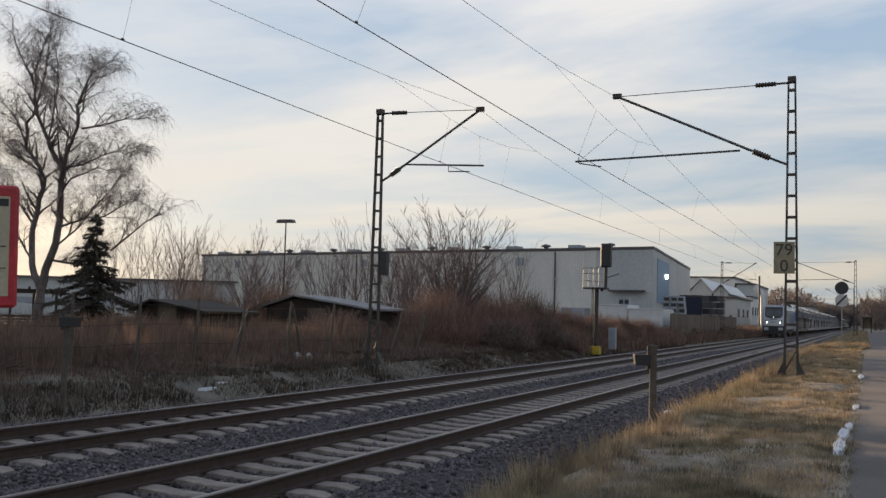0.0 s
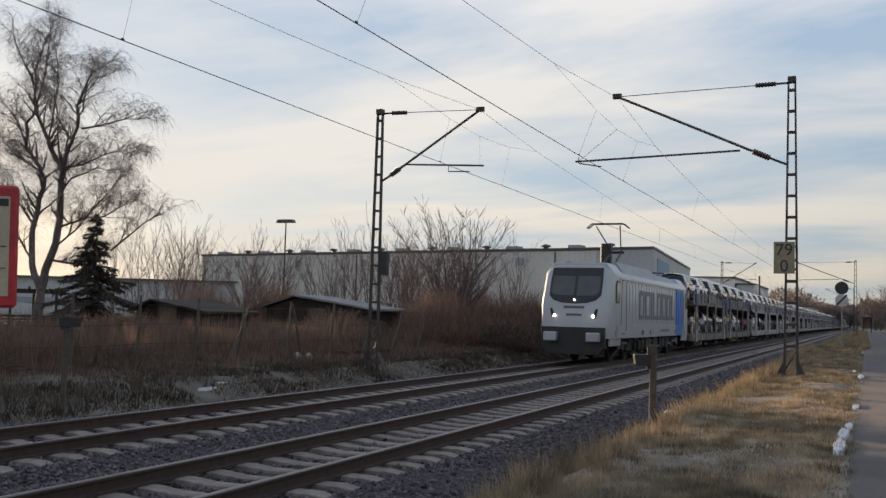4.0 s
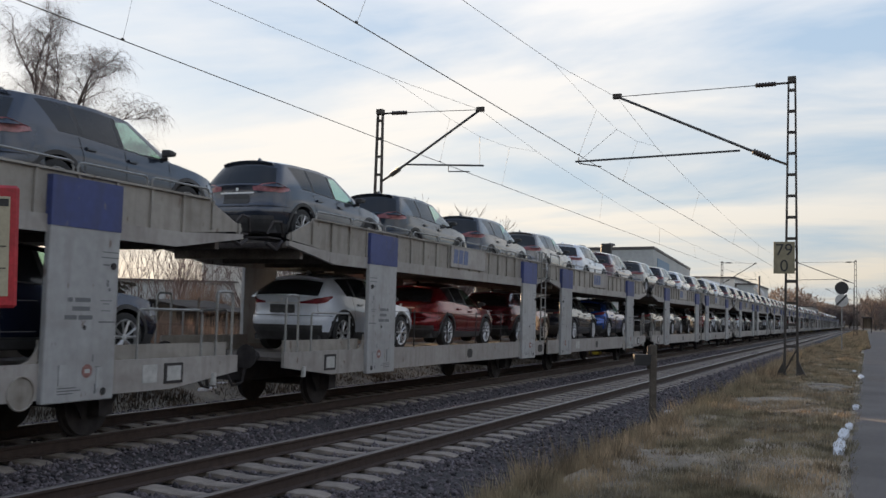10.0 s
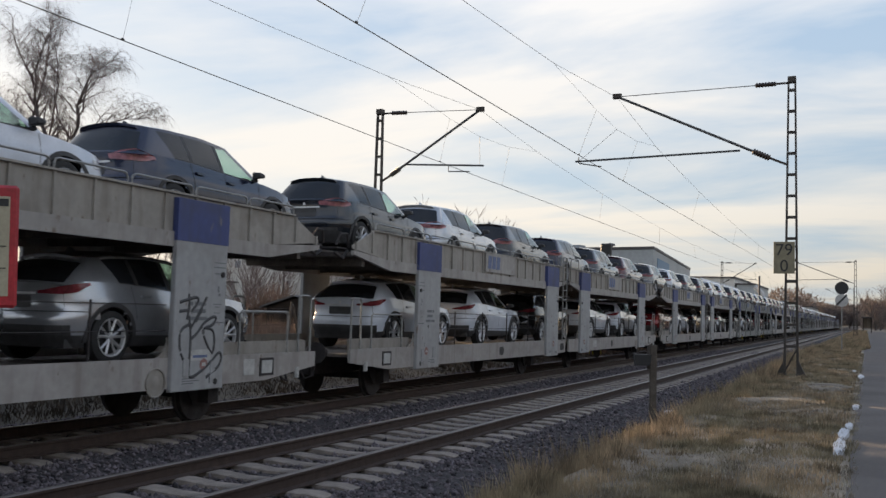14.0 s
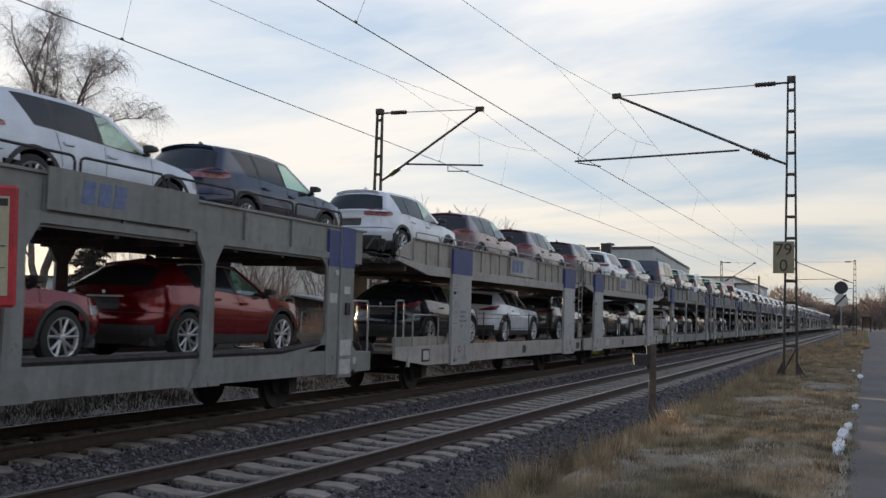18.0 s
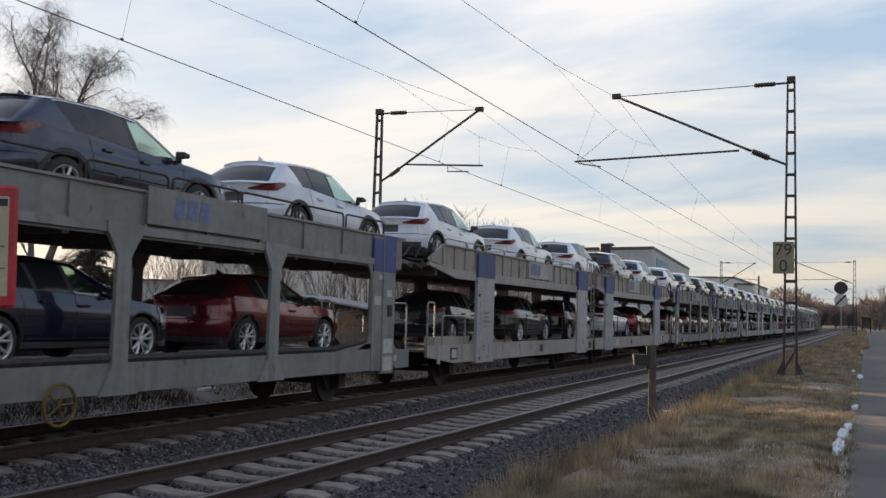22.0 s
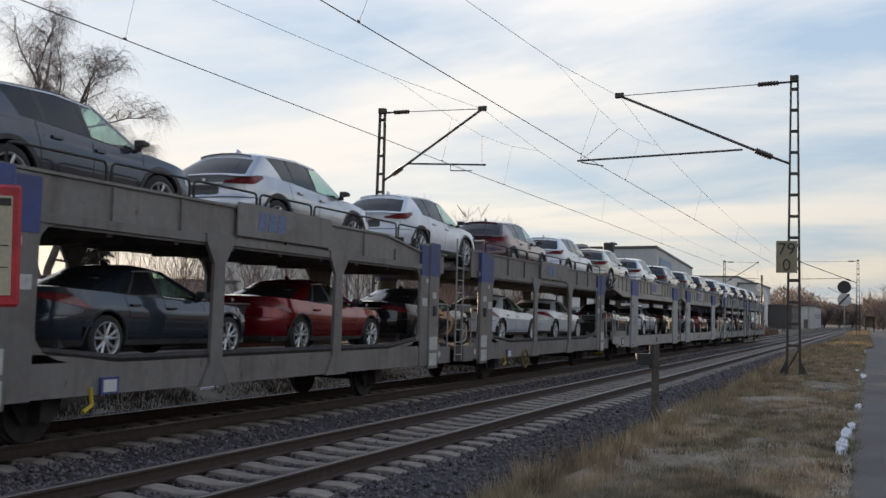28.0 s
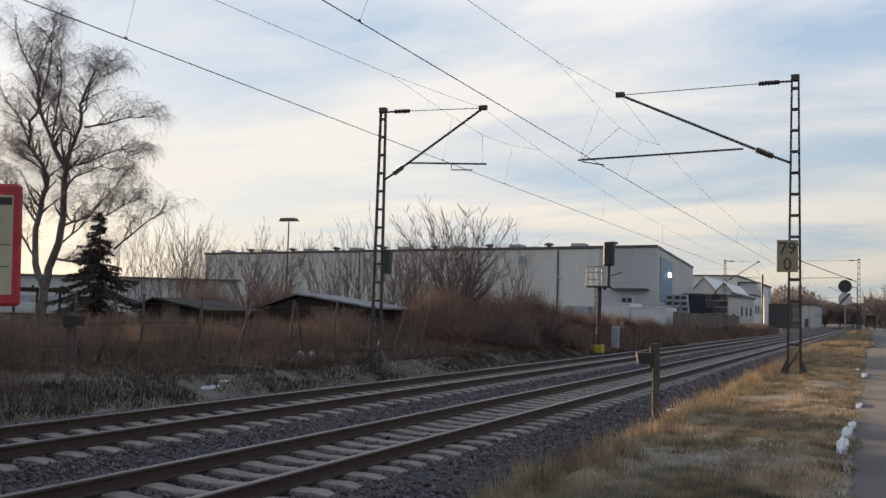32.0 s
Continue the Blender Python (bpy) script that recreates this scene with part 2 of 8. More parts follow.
M = dict(
    concrete=material("concrete", (0.318, 0.272, 0.235), 0.9, dark=0.55, scale=5, fine=90, bump=0.3, vary=0.12),
    rail_side=material("rust", (0.062, 0.039, 0.031), 0.8, dark=0.6, scale=8, bump=0.3),
    rail_head=material("worn_steel", (0.19, 0.17, 0.162), 0.42, 0.75, dark=0.75, scale=2),
    ballast=material("ballast", (0.071, 0.063, 0.067), 0.95, dark=0.35, scale=14, fine=45, bump=1.0),
    stones=island("ballast_stones", ((0.030, 0.0272, 0.030), (0.186, 0.161, 0.173), (0.071, 0.0615, 0.067))),
    soil=material("winter_soil", (0.36, 0.30, 0.23), 0.95, dark=0.35, scale=1.2, fine=25, bump=0.8),
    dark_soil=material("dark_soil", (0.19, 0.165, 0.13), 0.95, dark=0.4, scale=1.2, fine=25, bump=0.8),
    track_grass=island("trackside_grass", ((0.20, 0.152, 0.115), (0.13, 0.104, 0.08), (0.245, 0.208, 0.172)), thin=0.3, patchy=0.6, other=(0.12, 0.094, 0.071)),
    asphalt=material("asphalt", (0.152, 0.135, 0.125), 0.9, dark=0.6, scale=0.7, fine=120, bump=0.4),
    grass=island("dry_grass", ((0.66, 0.51, 0.345), (0.53, 0.405, 0.275), (0.36, 0.295, 0.21)), thin=0.35, patchy=0.6, other=(0.36, 0.305, 0.205)),
    frost_grass=island("frosted_grass", ((0.56, 0.46, 0.345), (0.40, 0.345, 0.255), (0.68, 0.64, 0.59)), thin=0.35, patchy=0.65, other=(0.33, 0.29, 0.20)),
    brush=island("brown_brush", ((0.375, 0.250, 0.195), (0.23, 0.153, 0.126), (0.43, 0.325, 0.258)), thin=0.4, patchy=0.45, other=(0.26, 0.195, 0.15)),
    redbrush=island("reddish_brush", ((0.30, 0.172, 0.132), (0.17, 0.115, 0.095), (0.34, 0.245, 0.19))),
    bark=material("birch_bark", (0.22, 0.19, 0.18), 0.9, dark=0.3, scale=3, fine=20, bump=0.5, stretch=(1, 1, 0.4)),
    twig=material("twigs", (0.16, 0.122, 0.118), 0.9, dark=0.6),
    reed=island("pale_reeds", ((0.235, 0.178, 0.138), (0.155, 0.118, 0.092), (0.20, 0.165, 0.138)), thin=0.3),
    bramble=island("dark_brambles", ((0.20, 0.145, 0.118), (0.13, 0.10, 0.085), (0.25, 0.185, 0.15))),
    hedge=material("hedge", (0.10, 0.082, 0.062), 0.95, dark=0.4, scale=1.5, fine=12, bump=1.0),
    # haze of the distance is paled into these twig colours
    farwood=island("distant_twigs", ((0.30, 0.24, 0.20), (0.21, 0.165, 0.14), (0.36, 0.30, 0.26)), thin=0.35),
    frostroof=material("frosted_felt", (0.34, 0.335, 0.34), 0.85, dark=0.55, scale=1.5, fine=20),
    spruce=island("spruce_needles", ((0.043, 0.040, 0.034), (0.062, 0.057, 0.046), (0.075, 0.060, 0.052))),
    snow=material("snow", (0.58, 0.60, 0.64), 0.7, dark=0.85, scale=8, fine=60, bump=0.1),
    mast=material("dark_steel", (0.085, 0.074, 0.066), 0.7, 0.3, dark=0.6, scale=4, bump=0.2),
    tube=material("grey_tube", (0.10, 0.10, 0.10), 0.6, 0.5, dark=0.7),
    wire=material("copper_wire", (0.075, 0.07, 0.065), 0.6, 0.6),
    insulator=material("brown_insulator", (0.05, 0.035, 0.03), 0.3),
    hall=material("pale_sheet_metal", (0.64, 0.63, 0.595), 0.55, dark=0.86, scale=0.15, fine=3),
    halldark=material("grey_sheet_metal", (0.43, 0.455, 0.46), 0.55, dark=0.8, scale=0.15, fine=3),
    trim=material("dark_trim", (0.10, 0.09, 0.09), 0.6),
    roof=material("grey_roofing", (0.16, 0.15, 0.145), 0.8, dark=0.7, scale=0.5, fine=10),
    white=material("white_paint", (0.62, 0.63, 0.64), 0.5, dark=0.85, scale=1.5),
    timber=material("weathered_timber", (0.17, 0.135, 0.10), 0.9, dark=0.5, scale=2, fine=30, bump=0.4, vary=0.25, stretch=(1, 1, 0.15)),
    darkwood=material("dark_timber", (0.05, 0.038, 0.03), 0.9, dark=0.5, scale=2, bump=0.3),
    black=material("black_paint", (0.028, 0.028, 0.030), 0.55),
    signwhite=material("sign_face", (0.44, 0.40, 0.29), 0.5, dark=0.8, scale=5),
    boardface=material("weathered_board", (0.29, 0.255, 0.165), 0.6, dark=0.7, scale=6),
    signdull=material("faded_red_and_white", (0.38, 0.19, 0.17), 0.6, dark=0.5, scale=22),
    signred=material("red_border", (0.52, 0.03, 0.045), 0.4),
    ochre=material("dull_ochre_paint", (0.22, 0.15, 0.03), 0.7, dark=0.5),
    yellow=material("yellow_paint", (0.55, 0.40, 0.03), 0.6, dark=0.7),
    post=material("post_concrete", (0.13, 0.11, 0.09), 0.9, dark=0.5, scale=7, bump=0.3),
    bluesheet=material("dark_blue_sheet", (0.02, 0.03, 0.07), 0.5),
    skyblue=material("blue_cladding", (0.10, 0.22, 0.36), 0.5, dark=0.85),
    wagon_a=grimy("dirty_grey_steel", (0.232, 0.237, 0.230), (0.115, 0.105, 0.095), (0.085, 0.055, 0.040)),
    wagon_brown=grimy("brownish_steel", (0.192, 0.180, 0.172), (0.088, 0.075, 0.066), (0.075, 0.047, 0.035)),
    wagon_b=grimy("pale_grey_steel", (0.385, 0.364, 0.345), (0.18, 0.155, 0.14), (0.12, 0.075, 0.05)),
    post_b=grimy("pale_bluish_steel", (0.405, 0.412, 0.416), (0.24, 0.23, 0.22), (0.14, 0.085, 0.06)),
    web_b=grimy("stained_grey_steel", (0.338, 0.315, 0.284), (0.145, 0.125, 0.105), (0.12, 0.07, 0.045)),
    blue=grimy("blue_panel_paint", (0.05, 0.072, 0.225), (0.045, 0.05, 0.09), (0.16, 0.15, 0.16)),
    plate=material("white_plate", (0.55, 0.55, 0.53), 0.6, dark=0.7, scale=9),
    logo=material("faded_blue_paint", (0.16, 0.21, 0.38), 0.6, dark=0.6, scale=12),
    under=material("underframe_grime", (0.058, 0.051, 0.052), 0.85, dark=0.5, scale=6, bump=0.3),
    loco_under=material("black_running_gear", (0.030, 0.028, 0.027), 0.7, dark=0.5, scale=6, bump=0.3),
    deck=material("deck_planks", (0.185, 0.160, 0.145), 0.85, dark=0.5, scale=3, fine=30, bump=0.2),
    galv=material("galvanised_rail", (0.36, 0.36, 0.35), 0.5, 0.4, dark=0.7, scale=10),
    silver=material("silver_locomotive_paint", (0.43, 0.45, 0.475), 0.4, 0.15, dark=0.86, scale=1.2, coat=0.2),
    locoblue=material("blue_locomotive_paint", (0.03, 0.19, 0.60), 0.4, dark=0.88, scale=2, coat=0.2),
    lettergrey=material("dark_grey_marking", (0.155, 0.165, 0.175), 0.5, dark=0.8),
    roofgrey=material("locomotive_roof", (0.30, 0.33, 0.37), 0.5, dark=0.75, scale=3),
    tyre=material("rubber", (0.034, 0.034, 0.035), 0.85),
    rim=material("alloy_rim", (0.62, 0.63, 0.65), 0.35, 0.5, dark=0.75, scale=9),
    plastic=material("black_plastic", (0.060, 0.060, 0.063), 0.6),
    tint=material("tinted_glass", (0.022, 0.024, 0.028), 0.12, dark=0.85, scale=4, spec=0.4),
    # light seen in the cab panes is put into these base colours
    palepane=material("pale_cab_pane", (0.30, 0.31, 0.27), 0.08, dark=0.85, scale=2, spec=0.5),
    cabglass=material("cab_glass", (0.075, 0.08, 0.088), 0.10, dark=0.8, scale=1.5, spec=0.5),
    glass=clear_glass("clear_glass", (0.56, 0.74, 0.67)),
    lamp=material("red_lamp_glass", (0.26, 0.03, 0.045), 0.15, dark=0.45, scale=14, coat=0.5),
    palelamp=material("pale_lamp_glass", (0.50, 0.20, 0.225), 0.15, dark=0.5, scale=14, coat=0.5),
    headlamp=material("headlamp_glass", (0.5, 0.52, 0.55), 0.1, dark=0.6, scale=20, coat=0.5),
    beam=glowing("lit_headlight", (1.0, 0.9, 0.72), 5.0),
    # emission that imitates the sun reflected off a wall
    glint=glowing("floodlight", (1.0, 0.97, 0.9), 5.0),
)
PAINT = {}
for key, col, met in (("white", (0.68, 0.73, 0.82), 0.0), ("slate", (0.042, 0.053, 0.078), 0.4), ("navy", (0.013, 0.020, 0.052), 0.45), ("dark", (0.020, 0.027, 0.040), 0.45),
                      ("grey", (0.20, 0.20, 0.21), 0.5), ("plum", (0.085, 0.036, 0.055), 0.55), ("silver", (0.52, 0.545, 0.59), 0.6), ("red", (0.20, 0.005, 0.012), 0.45),
                      ("blue", (0.02, 0.09, 0.40), 0.45), ("black", (0.017, 0.017, 0.020), 0.2), ("beige", (0.46, 0.44, 0.40), 0.6), ("maroon", (0.14, 0.016, 0.024), 0.45)):
    PAINT[key] = material("car_paint_" + key, col, 0.24, met, dark=0.80, scale=2.5, coat=1.0, spec=0.3)

# ---- mesh helpers ----


def box(bm, x0, x1, y0, y1, z0, z1):
    vs = [bm.verts.new(c) for c in ((x0, y0, z0), (x1, y0, z0), (x1, y1, z0), (x0, y1, z0), (x0, y0, z1), (x1, y0, z1), (x1, y1, z1), (x0, y1, z1))]
    for f in ((3, 2, 1, 0), (4, 5, 6, 7), (0, 1, 5, 4), (1, 2, 6, 5), (2, 3, 7, 6), (3, 0, 4, 7)):
        bm.faces.new([vs[i] for i in f])
    return bm


def boxes(*bs):
    bm = bmesh.new()
    for b in bs:
        box(bm, *b)
    return bm


def prism(bm, outline, axis, a, b):
    """An outline of 2D points pushed from a to b along axis (the outline's own axes are the other two, in order)."""
    def at(p, h):
        return {"x": (h, p[0], p[1]), "y": (p[0], h, p[1]), "z": (p[0], p[1], h)}[axis]
    va, vb = [bm.verts.new(at(p, a)) for p in outline], [bm.verts.new(at(p, b)) for p in outline]
    k = len(outline)
    bm.faces.new(va)
    bm.faces.new(vb[::-1])
    for i in range(k):
        bm.faces.new((va[i], vb[i], vb[(i + 1) % k], va[(i + 1) % k]))
    return bm


def tube(bm, pts, r, sides=6, r2=None):
    """A round bar along a line of points."""
    pts = [Vector(p) for p in pts]
    rings = []
    for i, p in enumerate(pts):
        d = (pts[min(i + 1, len(pts) - 1)] - pts[max(i - 1, 0)]).normalized()
        up = Vector((0, 0, 1)) if abs(d.z) < 0.9 else Vector((1, 0, 0))
        a = d.cross(up).normalized()
        b = d.cross(a)
        rr = r if r2 is None else r + (r2 - r) * i / (len(pts) - 1)
        rings.append([bm.verts.new(p + rr * (math.cos(w) * a + math.sin(w) * b)) for w in (2 * math.pi * k / sides for k in range(sides))])
    for q, s in zip(rings, rings[1:]):
        for k in range(sides):
            bm.faces.new((q[k], q[(k + 1) % sides], s[(k + 1) % sides], s[k]))
    bm.faces.new(rings[0][::-1])
    bm.faces.new(rings[-1])
    return bm


def lathe(bm, profile, axis, centre, sides=20):
    """A profile of (distance along the axis, radius) turned about the x or z axis."""
    rings = []
    for h, r in profile:
        ring = []
        for k in range(sides):
            w = 2 * math.pi * k / sides
            c, s = r * math.cos(w), r * math.sin(w)
            off = (h, c, s) if axis == "x" else (c, h, s) if axis == "y" else (c, s, h)
            ring.append(bm.verts.new(Vector(centre) + Vector(off)))
        rings.append(ring)
    for q, s in zip(rings, rings[1:]):
        for k in range(sides):
            bm.faces.new((q[k], q[(k + 1) % sides], s[(k + 1) % sides], s[k]))
    bm.faces.new(rings[0][::-1])
    bm.faces.new(rings[-1])
    return bm


def mesh_of(name, bm, mat, smooth=False, bevel=0.0):
    if bevel:
        bmesh.ops.bevel(bm, geom=bm.edges[:], offset=bevel, segments=1, affect="EDGES", clamp_overlap=True)
    bmesh.ops.recalc_face_normals(bm, faces=bm.faces[:])
    me = bpy.data.meshes.new(name)
    bm.to_mesh(me)
    bm.free()
    me.materials.append(mat)
    if smooth:
        me.shade_smooth()
        me.set_sharp_from_angle(angle=radians(38))
    return me


def part(name, bm, mat, parent, label="", smooth=False, bevel=0.0):
    me = bm if isinstance(bm, bpy.types.Mesh) else mesh_of(name, bm, mat, smooth, bevel)
    ob = new(name, me)
    ob.parent = parent
    if label:
        ob["label"] = label
    return ob


def thing(name, label, category, group="", at=None):
    ob = new(name)
    ob.empty_display_size = 0.3
    if at is not None:
        ob.matrix_basis = at
    return tagged(ob, label, category, group)


def solid(name, bm, mat, label, category, kind="", smooth=False, bevel=0.0, group=""):
    return tagged(new(name, mesh_of(name, bm, mat, smooth, bevel)), label, category, group, kind)


def fast_mesh(name, verts, faces, mat):
    """A large mesh of equal polygons from arrays."""
    me = bpy.data.meshes.new(name)
    verts, faces = np.asarray(verts, dtype=np.float32), np.asarray(faces, dtype=np.int32)
    k = faces.shape[1]
    me.vertices.add(len(verts))
    me.vertices.foreach_set("co", verts.ravel())
    me.loops.add(faces.size)
    me.loops.foreach_set("vertex_index", faces.ravel())
    me.polygons.add(len(faces))
    me.polygons.foreach_set("loop_start", np.arange(0, faces.size, k, dtype=np.int32))
    me.polygons.foreach_set("loop_total", np.full(len(faces), k, dtype=np.int32))
    me.update(calc_edges=True)
    me.validate()
    me.materials.append(mat)
    return me


rng = np.random.default_rng(7)

# ---- ground ----


def ground_height(x, y=20.0):
    """Height of the land across the line."""
    prof = ((-400, 0.3), (-24, 0.3), (-17, 0.26), (-14.6, 0.12), (-13.3, -0.36), (-4.0, -0.38), (-3.3, -0.10), (-2.4, 0.36), (-1.0, 0.44), (0, 0.44), (400, 0.44))
    for (a, za), (b, zb) in zip(prof, prof[1:]):
        if x <= b:
            k = max(0.0, min(1.0, (x - a) / (b - a)))
            return za + (zb - za) * k
    return prof[-1][1]


def make_ground():
    xs = [-1500, -400, -150, -80, -50, -36, -30, -27] + [-24 + 0.5 * k for k in range(22)] + [-12.9, -9, -5, -4.2] + [-4 + 0.2 * k for k in range(22)] + [1, 3, 6, 12, 30, 90, 400, 1500]
    ys = [-300, -60, -15, 0] + [4 + 0.6 * k for k in range(60)] + [41 + 3 * k for k in range(30)] + [140, 180, 240, 320, 450, 650, 1000, 1600, 2600]
    vs, fs = [], []
    for y in ys:
        for x in xs:
            rough = 0.0
            if -24 < x < -13.3 or -3.9 < x < -0.4:
                rough = 0.09 * noise.noise(Vector((x * 0.6, y * 0.35, 0))) + 0.03 * noise.noise(Vector((x * 2.3, y * 2.1, 3)))
            vs.append((x, y, ground_height(x, y) + rough))
    nx = len(xs)
    for j in range(len(ys) - 1):
        for i in range(nx - 1):
            a = j * nx + i
            fs.append((a, a + 1, a + nx + 1, a + nx))
    me = fast_mesh("ground", vs, fs, M["soil"])
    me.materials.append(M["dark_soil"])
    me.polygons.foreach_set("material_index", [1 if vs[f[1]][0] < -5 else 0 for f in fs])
    me.shade_smooth()
    tagged(new("ground", me), "brown winter ground with dry grass beside the railway", "ground", kind="structure")


def make_road():
    ys = [-20, 0, 6, 12, 20, 30, 45, 70, 110, 160, 230]
    vs, fs = [], []
    for y in ys:
        e = -0.17 + 0.0028 * max(0, y - 30)
        for x, z in ((e, 0.43), (e + 0.06, 0.462), (e + 1.6, 0.475), (e + 3.2, 0.46), (e + 3.25, 0.43)):
            vs.append((x, y, z))
    for j in range(len(ys) - 1):
        for i in range(4):
            a = j * 5 + i
            fs.append((a, a + 1, a + 6, a + 5))
    tagged(new("road", fast_mesh("road", vs, fs, M["asphalt"])), "grey asphalt path along the railway", "road", kind="structure")


def make_ballast():
    # one bed under both tracks, with shoulders
    prof = ((-13.6, -0.42), (-12.75, -0.22), (-12.3, -0.20), (XF - 0.6, -0.235), (XF + 0.6, -0.235), (-9.0, -0.21), (-8.5, -0.27), (-8.1, -0.21), (XN - 0.6, -0.235), (XN + 0.6, -0.235), (-4.9, -0.20), (-4.4, -0.24), (-3.55, -0.46))
    ys = [-40, -10, 0, 6] + [8 + 1.5 * k for k in range(40)] + [75, 100, 150, 250, 420, 800, 1400]
    vs, fs = [], []
    n = len(prof)
    for y in ys:
        for x, z in prof:
            vs.append((x, y, z + 0.02 * noise.noise(Vector((x * 2, y * 1.7, 9)))))
    for j in range(len(ys) - 1):
        for i in range(n - 1):
            a = j * n + i
            fs.append((a, a + 1, a + n + 1, a + n))
    bed = tagged(new("ballast_bed", fast_mesh("ballast_bed", vs, fs, M["ballast"])), "grey crushed-stone ballast under two tracks", "ballast", kind="structure")
    # loose stones where they can be told apart
    octa = np.array([(1, 0, 0), (-1, 0, 0), (0, 1, 0), (0, -1, 0), (0, 0, 1), (0, 0, -1)], dtype=float)
    tri = np.array([(0, 2, 4), (2, 1, 4), (1, 3, 4), (3, 0, 4), (2, 0, 5), (1, 2, 5), (3, 1, 5), (0, 3, 5)])
    px, pz = np.array([p[0] for p in prof]), np.array([p[1] for p in prof])
    N = 62000
    u = rng.random(N)
    y = 7.5 + 62 * u ** 1.9
    x = rng.uniform(-13.4, -3.5, N)
    z = np.interp(x, px, pz) + rng.uniform(-0.02, 0.02, N)
    keep = np.ones(N, bool)
    for c in (XN, XF):
        for r in (-0.75, 0.75):
            keep &= np.abs(x - c - r) > 0.11
        off = np.abs(x - c)
        on = (np.abs(((y - SLEEPER0) / 0.6 + 0.5) % 1.0 - 0.5) * 0.6 < 0.165) & (off < 1.29)
        keep &= ~on
    x, y, z = x[keep], y[keep], z[keep]
    N = len(x)
    size = rng.uniform(0.016, 0.040, N) * (1 + 0.012 * (y - 8))
    sq = rng.uniform(0.6, 1.35, (N, 1, 3)) * size[:, None, None]
    jit = 1 + rng.uniform(-0.35, 0.35, (N, 6, 3))
    a = rng.uniform(0, 6.283, N)
    loc = (octa[None] + rng.uniform(-0.3, 0.3, (N, 6, 3))) * jit * sq
    ca, sa = np.cos(a)[:, None], np.sin(a)[:, None]
    vx = loc[:, :, 0] * ca - loc[:, :, 1] * sa + x[:, None]
    vy = loc[:, :, 0] * sa + loc[:, :, 1] * ca + y[:, None]
    vz = loc[:, :, 2] * 0.8 + z[:, None] + 0.006
    verts = np.stack([vx, vy, vz], 2).reshape(-1, 3)
    faces = (tri[None] + 6 * np.arange(N)[:, None, None]).reshape(-1, 3)
    tagged(part("ballast_stone", fast_mesh("ballast_stone", verts, faces, M["stones"]), None, bed, "broken grey ballast stones"), kind="stuff")


SLEEPER0 = 9.23


def rail_mesh(y0, y1, head):
    """One rail; the running surface is a part of its own."""
    bm = bmesh.new()
    if head:
        prism(bm, ((-0.036, -0.012), (0.036, -0.012), (0.024, 0.0), (-0.024, 0.0)), "y", y0, y1)
    else:
        prism(bm, ((-0.072, -0.172), (0.072, -0.172), (0.072, -0.160), (0.012, -0.142), (0.009, -0.052), (0.036, -0.040), (0.036, -0.012), (-0.036, -0.012),
                   (-0.036, -0.040), (-0.009, -0.052), (-0.012, -0.142), (-0.072, -0.160)), "y", y0, y1)
    return bm


def sleeper_mesh():
    bm = bmesh.new()
    st = ((-1.30, 0.02, 0.115), (-1.12, 0.045, 0.14), (-0.55, 0.045, 0.14), (-0.25, 0.022, 0.125), (0.25, 0.022, 0.125), (0.55, 0.045, 0.14), (1.12, 0.045, 0.14), (1.30, 0.02, 0.115))
    rings = []
    for x, top, half in st:
        zt = -0.218 + top
        rings.append([bm.verts.new(c) for c in ((x, -0.15, -0.40), (x, -half, zt - 0.01), (x, -half + 0.03, zt), (x, half - 0.03, zt), (x, half, zt - 0.01), (x, 0.15, -0.40))])
    for a, b in zip(rings, rings[1:]):
        for k in range(5):
            bm.faces.new((a[k], a[k + 1], b[k + 1], b[k]))
    bm.faces.new(rings[0])
    bm.faces.new(rings[-1][::-1])
    return mesh_of("sleeper", bm, M["concrete"])


def make_track(xc, name, label):
    tr = tagged(thing(name, label, "track", at=pose(xc, 0, 0)), kind="structure")
    for sx in (-0.75, 0.75):
        r = part("rail", rail_mesh(-40, 1300, False), M["rail_side"], tr)
        h = part("rail_head", rail_mesh(-40, 1300, True), M["rail_head"], r, "polished running surface")
        r.location.x = sx
    return tr


def make_sleepers(tracks):
    me = sleeper_mesh()
    far = bmesh.new()
    far.from_mesh(me)
    co = np.array([v.co for v in far.verts])
    fc = [[v.index for v in f.verts] for f in far.faces]
    far.free()
    quads = np.array([f for f in fc if len(f) == 4])
    for tr in tracks:
        for k in range(-4, 84):
            s = part("sleeper", me, None, tr)
            s.location = (random.uniform(-0.015, 0.015), SLEEPER0 + 0.6 * k, random.uniform(-0.006, 0.006))
        ks = np.arange(84, 560)
        v = (co[None] + np.stack([0 * ks, SLEEPER0 + 0.6 * ks, 0 * ks], 1)[:, None]).reshape(-1, 3)
        f = (quads[None] + len(co) * np.arange(len(ks))[:, None, None]).reshape(-1, 4)
        tagged(part("far_sleeper", fast_mesh("far_sleeper", v, f, M["concrete"]), None, tr), kind="stuff")


# ---- plants ----


